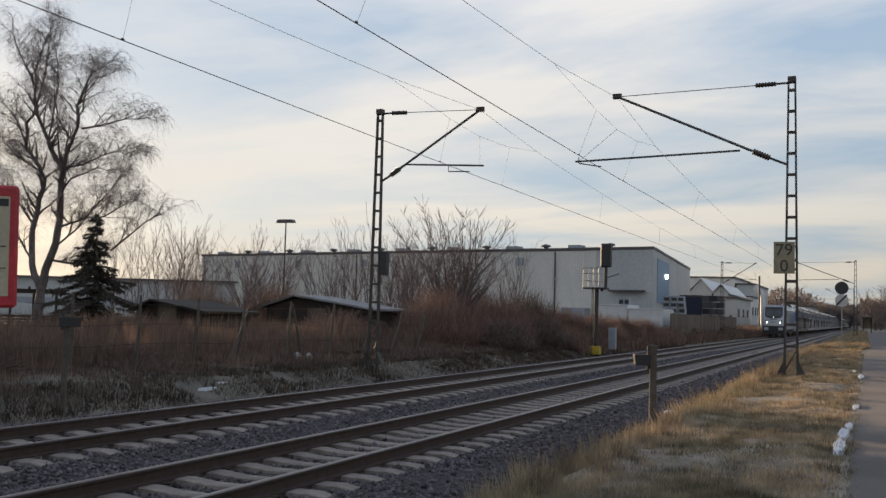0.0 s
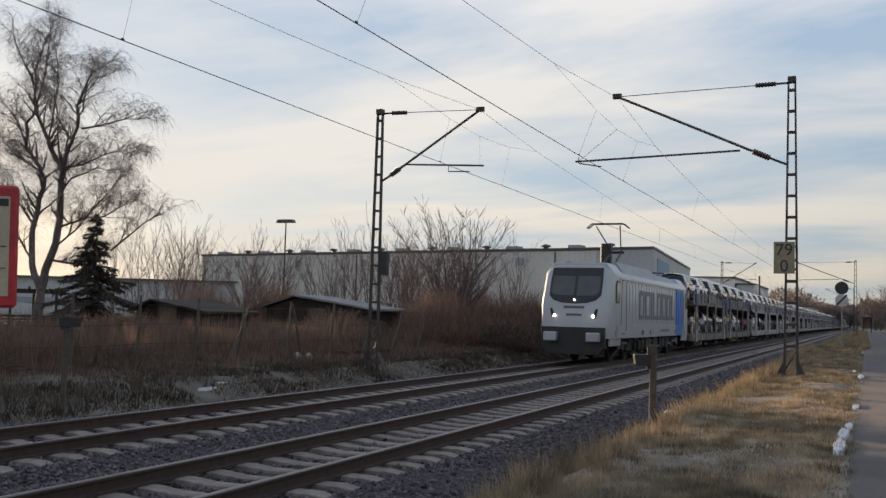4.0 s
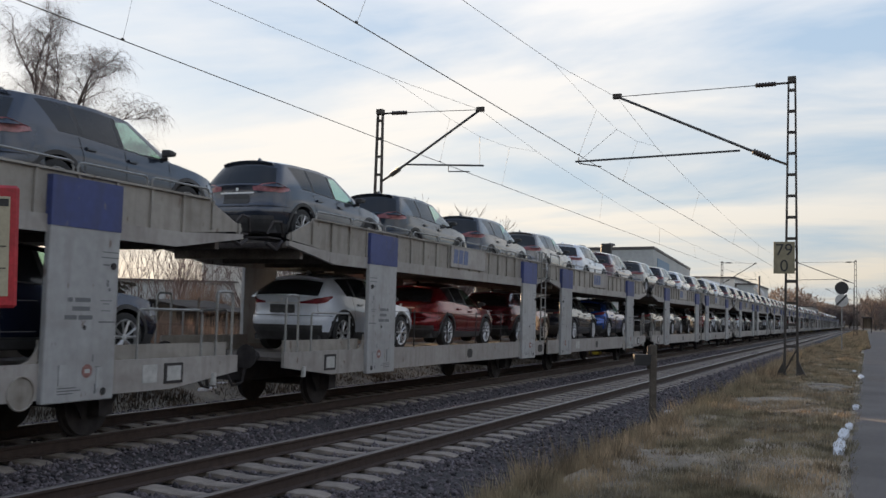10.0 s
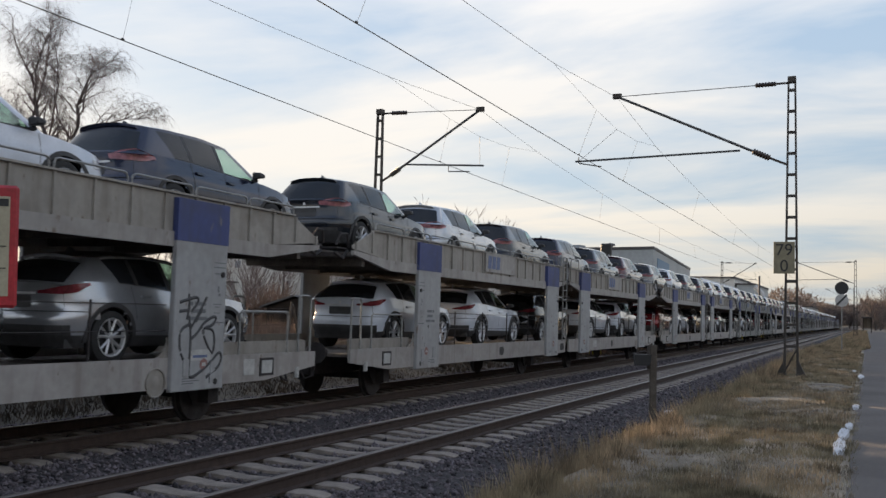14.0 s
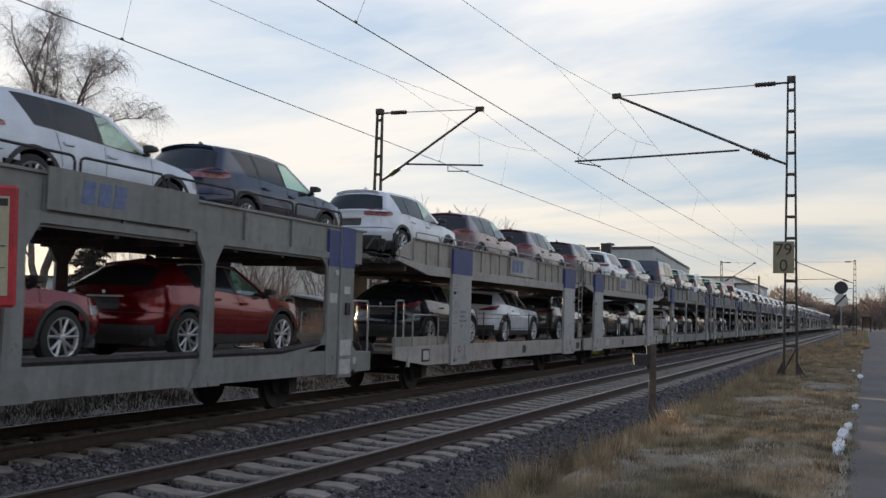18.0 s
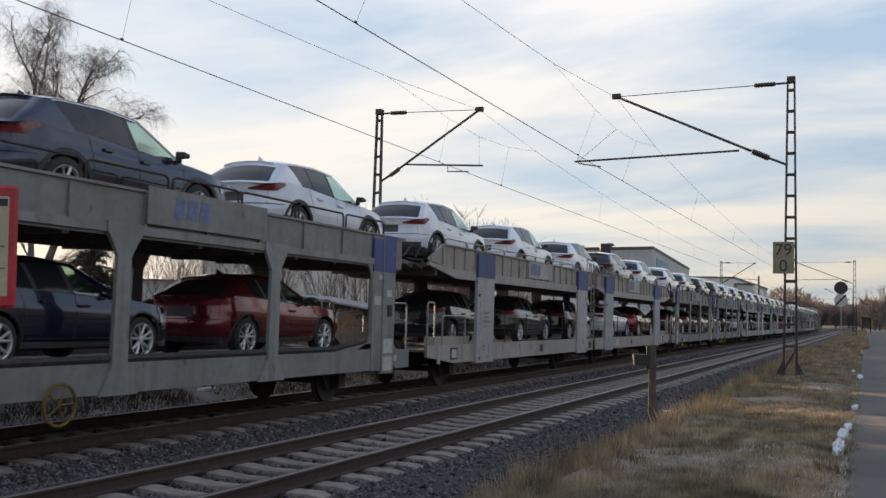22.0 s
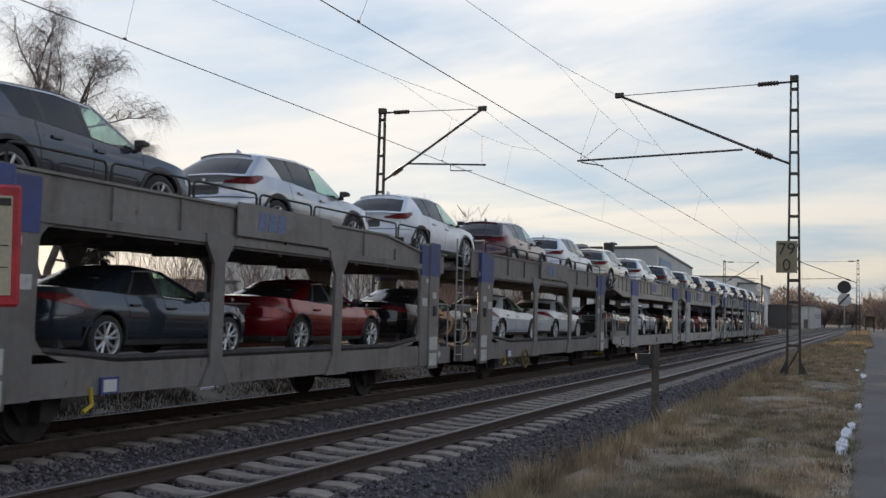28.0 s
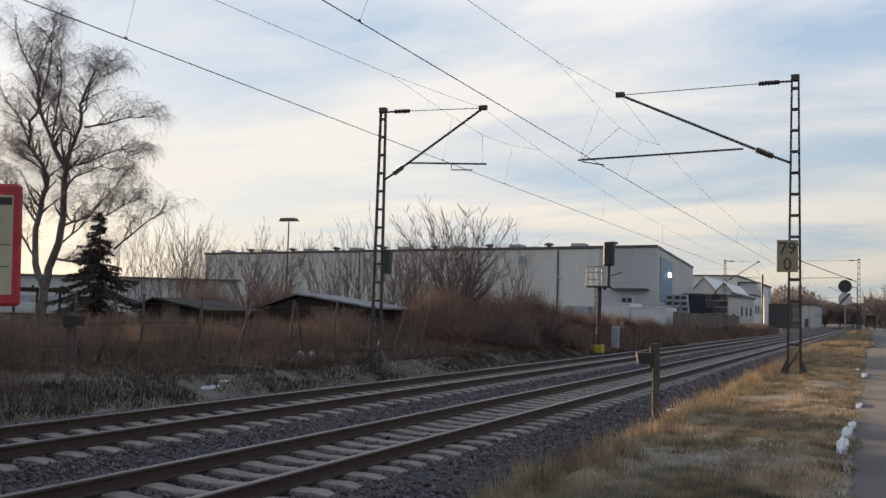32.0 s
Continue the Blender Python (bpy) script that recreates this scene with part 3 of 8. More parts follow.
def blades(name, x, y, z, h, w, mat, lean=0.35, seg=1):
    """Upright leaves or stems: each a narrow crossed pair of triangles."""
    N = len(x)
    a = rng.uniform(0, 6.283, N)
    la, lm = rng.uniform(0, 6.283, N), rng.uniform(0, lean, N) * h
    dx, dy = np.cos(a) * w, np.sin(a) * w
    tip = np.stack([x + np.cos(la) * lm, y + np.sin(la) * lm, z + h], 1)
    base = np.stack([x, y, z - 0.03], 1)
    d1 = np.stack([dx, dy, 0 * dx], 1)
    d2 = np.stack([-dy, dx, 0 * dx], 1)
    verts = np.stack([base - d1, base + d1, tip, base - d2, base + d2, tip], 1).reshape(-1, 3)
    i = 6 * np.arange(N)[:, None]
    faces = np.concatenate([i + np.array([[0, 1, 2]]), i + np.array([[3, 4, 5]])], 1).reshape(-1, 3)
    return fast_mesh(name, verts, faces, mat)


def field(N, x0, x1, y0, y1, hmin, hmax, clump=0.5, power=1.0, seed=0.0, thresh=-0.2):
    """Random plants over a stretch of land, in clumps."""
    y = y0 + (y1 - y0) * rng.random(N) ** power
    x = rng.uniform(x0, x1, N)
    n = np.array([noise.noise(Vector((a * clump, b * clump, seed))) + 0.5 * noise.noise(Vector((a * clump * 3, b * clump * 3, seed + 5))) for a, b in zip(x, y)])
    k = n > thresh
    x, y, n = x[k], y[k], n[k]
    z = np.array([ground_height(a) for a in x])
    h = rng.uniform(hmin, hmax, len(x)) * (0.65 + 0.6 * np.clip(n + 0.4, 0, 1))
    return x, y, z, h


def make_grass():
    x, y, z, h = field(95000, -3.5, -0.22, 6.5, 62, 0.03, 0.19, 0.9, 1.6, 1.0, -0.35)
    tall = np.exp(-((x + 2.75) / 0.55) ** 2)
    clump = np.array([noise.noise(Vector((a * 3.1, b * 2.3, 7))) for a, b in zip(x, y)])
    h = h * (0.4 + 1.25 * tall) * (0.55 + 1.5 * np.clip(clump + 0.25, 0, 1)) * (1 + 0.35 * np.clip((y - 14) / 20, 0, 1))
    tagged(new("dry_grass", blades("dry_grass", x, y, z, h, 0.005 + 0.00035 * y, M["grass"], 0.7)), "straw-coloured dry grass on the verge", "grass", kind="stuff")
    x, y, z, h = field(60000, -2.9, -0.08, 6.5, 50, 0.02, 0.07, 1.3, 1.6, 4.0, -0.35)
    tagged(new("short_grass", blades("short_grass", x, y, z, h, 0.007 + 0.0003 * y, M["frost_grass"], 0.9)), "short pale frosted grass on the verge", "grass", kind="stuff")
    x, y, z, h = field(30000, -4.2, 0.2, 58, 240, 0.10, 0.34, 0.4, 1.6, 2.0, -0.3)
    tagged(new("far_verge_grass", blades("far_verge_grass", x, y, z, h, 0.03 + 0.0004 * y, M["grass"], 0.6)), "straw-coloured dry grass along the distant verge", "grass", kind="stuff")
    x, y, z, h = field(60000, -17.4, -13.3, 7, 80, 0.03, 0.16, 0.8, 1.3, 6.0, -0.45)
    tagged(new("trackside_grass", blades("trackside_grass", x, y, z, h, 0.006 + 0.0005 * y, M["track_grass"], 0.8)), "low withered grass beside the track", "grass", kind="stuff")
    x, y, z, h = field(12000, -4.7, -3.2, 7, 36, 0.03, 0.13, 0.8, 1.3, 41.0, -0.1)
    tagged(new("shoulder_grass", blades("shoulder_grass", x, y, z, h, 0.005 + 0.0003 * y, M["brush"], 0.9)), "sparse brown grass creeping over the ballast edge", "grass", kind="stuff")
    # tall brown weeds behind the line
    x, y, z, h = field(80000, -27, -15.4, 3, 66, 0.4, 1.25, 0.45, 1.2, 8.0, -0.35)
    front = np.clip((-16.6 - x) / 1.4, 0.2, 1)
    tagged(new("weeds", blades("weeds", x, y, z, h * front, 0.006 + 0.00045 * y, M["brush"], 0.3)), "tall withered brown weeds", "weeds", kind="stuff")
    x, y, z, h = field(34000, -21, -13.6, 50, 170, 0.4, 1.2, 0.3, 1.3, 11.0, -0.35)
    tagged(new("far_weeds", blades("far_weeds", x, y, z, h, 0.02 + 0.0004 * y, M["brush"], 0.35)), "withered brown brush along the distant line", "weeds", kind="stuff")
    x, y, z, h = field(9000, -26, -17.2, 3, 60, 0.6, 1.35, 0.7, 1.2, 21.0, 0.1)
    front = np.clip((-16.8 - x) / 1.2, 0.3, 1)
    tagged(new("reeds", blades("reeds", x, y, z, h * front, 0.005 + 0.0004 * y, M["reed"], 0.22)), "tall pale withered reeds", "weeds", kind="stuff")
    x, y, z, h = field(9000, -16.4, -14.6, 6, 60, 0.10, 0.40, 0.5, 1.2, 31.0, 0.1)
    tagged(new("low_brambles", blades("low_brambles", x, y, z, h, 0.012 + 0.0005 * y, M["bramble"], 1.2)), "low dark brambles by the track", "weeds", kind="stuff")


def make_right_side():
    """Planting beyond the path, behind and beside the viewer: unseen, added to darken reflections."""
    ys = [-80 + 2.0 * k for k in range(166)]
    vs, fs = [], []
    prof = ((12.2, 0.3), (11.9, 1.8), (12.0, 3.4), (13.0, 4.6), (15.0, 4.9), (16.5, 3.3), (16.8, 0.3))
    for y in ys:
        for x, z in prof:
            k = noise.noise(Vector((x * 0.5, y * 0.35, z * 0.5)))
            vs.append((x + 0.9 * k, y, z * (1 + 0.30 * noise.noise(Vector((y * 0.22, 3, 1)))) + 0.3 * k if z > 0.5 else z))
    n = len(prof)
    for j in range(len(ys) - 1):
        for i in range(n - 1):
            a = j * n + i
            fs.append((a, a + 1, a + n + 1, a + n))
    h = thing("hedge", "unseen tall brown hedge added to darken side reflections", "hedge")
    part("core", fast_mesh("core", vs, fs, M["hedge"]), None, h)
    N = 16000
    y = rng.uniform(-80, 250, N)
    x = rng.uniform(11.4, 16.8, N)
    tagged(part("twigs", blades("twigs", x, y, rng.uniform(0.3, 4.4, N), rng.uniform(0.4, 1.2, N), np.full(N, 0.03), M["bramble"], 1.0), None, h), kind="stuff")
    # woods at the end of the line
    N = 70000
    y = rng.uniform(340, 470, N)
    x = rng.uniform(-75, 70, N)
    far = rng.random(N) < 0.35            # the line bends away in front of these
    y = np.where(far, rng.uniform(820, 900, N), y)
    x = np.where(far, rng.uniform(-60, 40, N), x)
    top = np.where(far, 2.2, 1.5) * np.array([7.5 + 3.0 * noise.noise(Vector((a * 0.06, b * 0.02, 4))) + 1.6 * noise.noise(Vector((a * 0.25, b * 0.1, 8))) for a, b in zip(x, y)])
    z = rng.uniform(0.05, 0.95, N) * top
    clear = (x > XF - 6) & (x < XN + 5) & ~far
    tagged(new("distant_woods", blades("distant_woods", x[~clear], y[~clear], z[~clear], (top * rng.uniform(0.05, 0.14, N))[~clear], (rng.uniform(0.12, 0.35, N) * np.where(far, 2, 1))[~clear], M["farwood"], 1.6)), "brown leafless woods at the end of the line", "woods", kind="stuff")

# ---- overhead line ----


def lattice_mast(x, y, z, h):
    """A flat mast of two tapering channels with short cross plates."""
    m = thing("catenary_mast", "dark steel lattice mast of the overhead line", "mast", "overhead line masts", pose(x, y, z))

    def half(k):
        return 0.165 + (0.085 - 0.165) * k
    for s in (-1, 1):
        bm = bmesh.new()
        prism(bm, ((s * (half(0) + 0.03), -0.25), (s * (half(0) - 0.03), -0.25), (s * (half(1) - 0.022), h), (s * (half(1) + 0.022), h)), "y", -0.055, 0.055)
        part("leg", bm, M["mast"], m)
        part("foot", prism(bmesh.new(), ((s * 0.12, 0.0), (s * 0.38, 0.0), (s * 0.33, 0.07), (s * 0.19, 0.35)), "y", -0.13, 0.13), M["mast"], m)
    n = 13
    for k in range(n):
        zz = 0.75 + k * (h - 0.95) / (n - 1)
        w = half(zz / h)
        part("cross_plate", boxes((-w, w, -0.05, 0.05, zz - 0.035, zz + 0.035)), M["mast"], m)
    part("brace", tube(bmesh.new(), ((-0.17, 0, 0.08), (0.16, 0, 0.72)), 0.02, 4), M["mast"], m)
    part("cap", boxes((-0.105, 0.105, -0.1, 0.1, h, h + 0.16)), M["mast"], m)
    return m


def insulator(bm, a, b, r=0.075):
    a, b = Vector(a), Vector(b)
    ring, d = [], (b - a).normalized()
    u = d.cross(Vector((0, 1, 0))).normalized()
    w = d.cross(u)
    for k in range(15):
        rr = 0.035 if k in (0, 14) else r if k % 2 else r * 0.7
        ring.append([bm.verts.new(a + (b - a) * k / 14 + rr * (math.cos(t) * u + math.sin(t) * w)) for t in (2 * math.pi * j / 8 for j in range(8))])
    for p, q in zip(ring, ring[1:]):
        for j in range(8):
            bm.faces.new((p[j], p[(j + 1) % 8], q[(j + 1) % 8], q[j]))
    return bm


def bracket(mast, dx, top, low, xc, reach, hang, wire, base):
    """The arm over a track, in the mast's space: dx points to the track (its middle lies at xc)."""
    s = 1 if dx > 0 else -1
    w = 0.09 * s
    apex = (xc, 0, top - 0.06)
    foot = (0.13 * s, 0, low)
    d = (Vector(apex) - Vector(foot))
    i0, i1 = Vector(foot) + d * 0.09, Vector(foot) + d * 0.19
    part("strut", tube(bmesh.new(), (i1, apex), 0.037, 7), M["tube"], mast)
    part("strut_insulator", insulator(bmesh.new(), i0, i1, 0.092), M["insulator"], mast, "brown ribbed insulator")
    part("strut_hinge", tube(bmesh.new(), ((0.1 * s, 0, low), i0), 0.035, 6), M["mast"], mast)
    part("tie", tube(bmesh.new(), ((w + 0.85 * s, 0, top), apex), 0.012, 5), M["tube"], mast)
    part("tie_insulator", insulator(bmesh.new(), (w + 0.3 * s, 0, top + 0.01), (w + 0.85 * s, 0, top), 0.072), M["insulator"], mast, "brown ribbed insulator")
    part("tie_hinge", tube(bmesh.new(), ((w, 0, top + 0.01), (w + 0.3 * s, 0, top + 0.01)), 0.03, 6), M["mast"], mast)
    # registration tube and steady arm
    k = 0.26
    p = Vector(foot) + d * k
    drop = 0.12 if reach > 1 else 0.03
    end = (xc + reach * s, 0, p.z - 0.13 - drop)
    part("registration_tube", tube(bmesh.new(), (p - Vector((0, 0, drop)), end), 0.03, 6), M["tube"], mast)
    part("hanger", tube(bmesh.new(), ((xc, 0, 7.18 - base), (end[0] - 0.12 * s, 0, end[2] + 0.02)), 0.006, 4), M["wire"], mast)
    part("steady_arm", tube(bmesh.new(), ((hang, 0, p.z - 0.13), (hang, 0, p.z - 0.30), (wire, 0, 6.12 - base)), 0.018, 5), M["tube"], mast)
    part("apex_clamp", boxes((xc - 0.12, xc + 0.12, -0.06, 0.06, top - 0.12, top + 0.02)), M["mast"], mast)


SPANS = (-53.0, 27.0, 107.0, 187.0, 267.0, 347.0)
WIRE_Z = 6.08


def messenger(y, lift=8.12):
    """Height of the carrying rope: a sagging span, drawn up to its support over the last six metres."""
    for a, b in zip(SPANS, SPANS[1:]):
        if a <= y <= b:
            k = (y - a) / (b - a)
            low = 6.75 if a < 0 else 6.92
            near = max(0.0, 1 - min(y - a, b - y) / 6.0)
            return 7.88 - 4 * (7.88 - low) * k * (1 - k) + (lift - 7.88) * near
    return 6.9


def make_masts():
    right = [(-1.79, 27.0, 0.44), (-0.95, 107.0, 0.44), (-1.9, 187.0, 0.44), (-2.0, 267.0, 0.44)]
    left = [(-14.1, 27.0, 0.2), (-14.1, 107.0, 0.2), (-14.1, 187.0, 0.2), (-14.1, 267.0, 0.2)]
    masts = []
    for x, y, z in right:
        m = lattice_mast(x, y, z, 8.19 - z)
        bracket(m, -1, 8.18 - z, 5.99 - z, -6.50 - x, 1.2, -7.6 - x, -6.93 - x, z)
        masts.append(m)
    for x, y, z in left:
        m = lattice_mast(x, y, z, 8.05 - z)
        bracket(m, 1, 8.06 - z, 5.90 - z, -10.70 - x, 0.15, -11.7 - x, -11.0 - x, z)
        masts.append(m)
    m = masts[4]
    part("signal_box", boxes((0.20, 0.42, -0.12, 0.12, 2.75, 3.5)), M["black"], m, bevel=0.02)
    # the kilometre board on the first mast
    board = thing("kilometre_board", "weathered cream kilometre board reading 79 over 0 on a mast", "sign", at=pose(-1.96, 26.86, 3.51))
    part("panel", boxes((-0.265, 0.265, -0.02, 0.0, -0.42, 0.42)), M["boardface"], board, bevel=0.006)
    for z in (-0.3, 0.3):
        part("clip", boxes((-0.05, 0.30, 0.0, 0.10, z - 0.03, z + 0.03)), M["mast"], board)
    for txt, z in (("79", 0.06), ("0", -0.36)):
        cu = bpy.data.curves.new("digits", "FONT")
        cu.body, cu.size, cu.extrude, cu.align_x = txt, 0.44, 0.002, "CENTER"
        t = new("digits", cu)
        dg = bpy.context.evaluated_depsgraph_get()
        me = bpy.data.meshes.new_from_object(t.evaluated_get(dg))
        bpy.data.objects.remove(t)
        me.materials.clear()
        me.materials.append(M["black"])
        q = part("digits", me, None, board, "black digits")
        q.matrix_basis = pose(0, -0.026, z, 90, 0, 0)
    # wires
    for xc, nm, zz, lift in ((XN, "near", WIRE_Z, 8.10), (XF, "far", WIRE_Z - 0.03, 8.0)):
        line = thing("overhead_wires", "thin dark overhead wires hung above a railway track", "overhead line")
        pts = [(xc + (-0.38 if k < 2 else 0.4 if k % 2 == 0 else -0.38), y, zz) for k, y in enumerate(SPANS)]
        mx = xc + (0.07 if xc == XN else -0.12)
        part("contact_wire", tube(bmesh.new(), pts, 0.009, 5), M["wire"], line)
        ys = [SPANS[0] + 2 * k for k in range(201) if SPANS[0] + 2 * k <= SPANS[-1]]
        part("carrying_rope", tube(bmesh.new(), [(mx, y, messenger(y, lift)) for y in ys], 0.005, 5), M["wire"], line)
        def wire_x(y):
            k = next(k for k in range(len(SPANS) - 1) if y <= SPANS[k + 1])
            u = (y - SPANS[k]) / (SPANS[k + 1] - SPANS[k])
            return pts[k][0] * (1 - u) + pts[k + 1][0] * u

        def dropper(y, top):
            """A thin rope with a clamp on the contact wire."""
            x = wire_x(y)
            bm = tube(bmesh.new(), ((mx, y, top), (x, y, zz)), 0.0035, 4)
            box(bm, x - 0.010, x + 0.010, y - 0.03, y + 0.03, zz - 0.005, zz + 0.035)
            part("dropper", bm, M["wire"], line)

        for sy in SPANS[1:-1]:
            part("stitch_wire", tube(bmesh.new(), ((mx, sy - 6.2, messenger(sy - 6.2, lift)), (mx, sy - 2.4, 7.28), (mx, sy, 7.18), (mx, sy + 2.6, 7.30), (mx, sy + 5.6, messenger(sy + 5.6, lift))), 0.004, 4), M["wire"], line)
            dropper(sy - 2.3, 7.28)
            dropper(sy + 2.7, 7.30)
        for sy in SPANS[:-1]:
            for dy in (15, 28, 40, 52, 65.45 if xc == XN else 64.97):
                dropper(sy + dy, messenger(sy + dy, lift))


# ---- buildings ----


def oriented(p, q):
    """The pose of a wall's foot from p to q: x along it, y away from the viewer's side."""
    a = math.degrees(math.atan2(q[1] - p[1], q[0] - p[0]))
    return pose(p[0], p[1], 0.2, 0, 0, a), math.hypot(q[0] - p[0], q[1] - p[1])


def make_halls():
    # large warehouse: long front to the viewer, end wall along the line
    m, ln = oriented((-85.0, 110.5), (-19.7, 98.4))
    hall = thing("warehouse", "long pale sheet-metal warehouse with a flat roof", "warehouse", at=m)
    D, H = 42.0, 9.0
    # front wall of upright trapezoid sheets, in bays
    for k in range(9):
        x0, x1 = ln * k / 9 * 0.905, ln * (k + 1) / 9 * 0.905
        bm = bmesh.new()
        n, line = 26, []
        for j in range(n):
            a, w = x0 + (x1 - x0) * j / n, (x1 - x0) / n
            line += [(a, 0.0), (a + w * 0.55, 0.0), (a + w * 0.65, -0.06), (a + w * 0.92, -0.06)]
        line += [(x1, 0.0), (x1, 0.2), (x0, 0.2)]
        prism(bm, line, "z", 0, H - 0.3)
        part("wall_panel", bm, M["hall"], hall)
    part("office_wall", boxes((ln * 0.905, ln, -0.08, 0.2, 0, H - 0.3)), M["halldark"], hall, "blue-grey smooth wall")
    # the end wall runs along the line, not quite square to the front
    back = Vector((-22.8, 139.5, 0.2))
    q = m.inverted() @ back
    ends = ((ln, 0.0), (q.x, q.y))
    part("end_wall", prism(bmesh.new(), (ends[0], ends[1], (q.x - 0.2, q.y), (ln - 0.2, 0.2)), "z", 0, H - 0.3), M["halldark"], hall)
    part("back_wall", prism(bmesh.new(), (ends[1], (0.2, q.y), (0.0, 0.2), (0.2, 0.2), (0.4, q.y - 0.2), (q.x - 0.2, q.y - 0.2)), "z", 0, H - 0.3), M["hall"], hall)
    part("roof", prism(bmesh.new(), ((0.2, 0.2), (ln - 0.2, 0.2), (q.x - 0.2, q.y - 0.2), (0.4, q.y - 0.2)), "z", H - 0.5, H - 0.25), M["roof"], hall)
    part("roof_edge", prism(bmesh.new(), ((-0.1, -0.16), (ln + 0.1, -0.16), (q.x + 0.1, q.y), (q.x - 0.25, q.y), (ln - 0.3, 0.25), (-0.1, 0.25)), "z", H - 0.27, H), M["trim"], hall)
    side = (Vector((q.x, q.y, 0)) - Vector((ln, 0, 0))).normalized()
    off = Vector((side.y, -side.x, 0))

    def on_end(u0, u1, d0, d1, z0, z1):
        c = [Vector((ln, 0, 0)) + side * u + off * d for u, d in ((u0, d0), (u1, d0), (u1, d1), (u0, d1))]
        return prism(bmesh.new(), [(v.x, v.y) for v in c], "z", z0, z1)
    for k in range(8):
        x = ln * (0.04 + k * 0.117)
        part("roof_light", prism(bmesh.new(), ((x - 1.8, H - 0.25), (x + 1.8, H - 0.25), (x + 1.4, H + 0.35), (x - 1.4, H + 0.35)), "y", 4, 20), M["roof"], hall)
        bm = lathe(bmesh.new(), ((H - 0.3, 0.3), (H + 0.35, 0.3), (H + 0.4, 0.6), (H + 0.6, 0.5), (H + 0.7, 0.1)), "z", (x + 3.2, 3.0, 0), 10)
        part("roof_vent", bm, M["trim"], hall, "round roof ventilator", True)
        part("roof_hatch", boxes((x - 0.9, x + 0.5, 1.2, 2.6, H - 0.3, H + 0.42)), M["roofgrey"], hall, "low grey roof hatch")
    for x in (ln * 0.833, ln * 0.42):
        part("downpipe", tube(bmesh.new(), ((x, -0.2, 0), (x, -0.2, H - 0.4)), 0.09, 6), M["trim"], hall)
    for k in range(5):
        part("wall_vent", boxes((ln * (0.10 + 0.165 * k), ln * (0.10 + 0.165 * k) + 0.9, -0.12, 0.0, H - 1.9, H - 1.0)), M["roofgrey"], hall)
    part("wall_light", boxes((ln - 11.0, ln - 10.8, -0.4, 0.0, 5.6, 5.8)), M["white"], hall)
    part("canopy", boxes((ln - 4.6, ln - 0.8, -0.9, -0.08, 4.4, 4.55)), M["trim"], hall)
    part("cladding_patch", on_end(3.0, 14.0, 0.0, 0.06, 3.4, 8.0), M["skyblue"], hall, "blue cladding panel")
    # glowing plate added in place of the sun's reflection, no lamp
    part("floodlight", on_end(10.4, 11.0, 0.06, 0.3, 6.2, 6.6), M["glint"], hall, "glowing plate for a sun reflection")
    part("small_canopy", on_end(8.0, 20.0, 0.0, 1.0, 3.3, 3.42), M["trim"], hall)
    part("cooler", boxes((ln - 9.6, ln - 6.8, -1.6, -0.4, 1.2, 2.6)), M["roofgrey"], hall)
    # lower white hall behind the trees
    m, ln2 = oriented((-112.0, 92.0), (-62.0, 118.0))
    low = thing("low_hall", "low white industrial hall behind trees", "hall", at=m)
    part("wall", boxes((0, ln2, 0, 20, 0, 5.0)), M["halldark"], low)
    part("roof", prism(bmesh.new(), ((-0.5, 5.0), (20.5, 5.0), (20.5, 5.3), (-0.5, 5.25)), "x", -0.5, ln2 + 0.5), M["roof"], low)
    part("band", boxes((0, ln2, -0.05, 0.0, 1.6, 2.4)), M["roofgrey"], low)
    # works further down the line
    for nm, x0, x1, y0, y1, h, ridge, mat in (("works_shed", -26.1, -22.7, 160.0, 182.0, 6.3, 2.0, "halldark"), ("works_shed", -22.4, -20.1, 160.0, 182.0, 6.1, 1.3, "halldark"),
                                              ("works_hall", -50.0, -27.5, 230.0, 280.0, 11.6, 0.0, "hall"), ("works_hall", -27.1, -23.1, 230.0, 262.0, 10.1, 0.0, "halldark"), ("works_hall", -26.9, -21.9, 212.0, 229.0, 6.8, 0.0, "white"), ("works_hall", -19.9, -18.3, 156.0, 176.0, 5.2, 0.0, "halldark"), ("works_hall", -21.6, -16.4, 240.0, 275.0, 5.4, 0.0, "trim"), ("works_hall", -18.4, -14.2, 300.0, 340.0, 6.4, 0.0, "halldark")):
        b = thing(nm, "grey industrial building beside the railway", "building", at=pose(x0, y0, 0.2))
        w, d = x1 - x0, y1 - y0
        part("wall", boxes((0, w, 0, d, 0, h)), M[mat], b)
        if ridge:
            part("gable", prism(bmesh.new(), ((0, h), (w, h), (w / 2, h + ridge)), "y", 0.0, d), M[mat], b)
            for a, c in ((-0.4, w / 2), (w / 2, w + 0.4)):
                za, zc = (h - 0.2, h + ridge + 0.1) if a < 0 else (h + ridge + 0.1, h - 0.2)
                part("roof", prism(bmesh.new(), ((a, za), (c, zc), (c, zc + 0.15), (a, za + 0.15)), "y", -0.4, d + 0.4), M["white"], b, "pale frosted roof")
        else:
            part("roof", boxes((-0.3, w + 0.3, -0.3, d + 0.3, h, h + 0.3)), M["trim"], b)
        for k in range(3):
            part("window", boxes((w, w + 0.05, 1.5 + k * d / 3.2, 3.5 + k * d / 3.2, h * 0.45, h * 0.7)), M["tint"], b)
        part("door", boxes((w * 0.3, w * 0.55, -0.05, 0.0, 0, 2.6)), M["trim"], b)
    duct = thing("exhaust_duct", "pale bent exhaust duct beside the works", "duct", at=pose(-19.1, 206.0, 0.2))
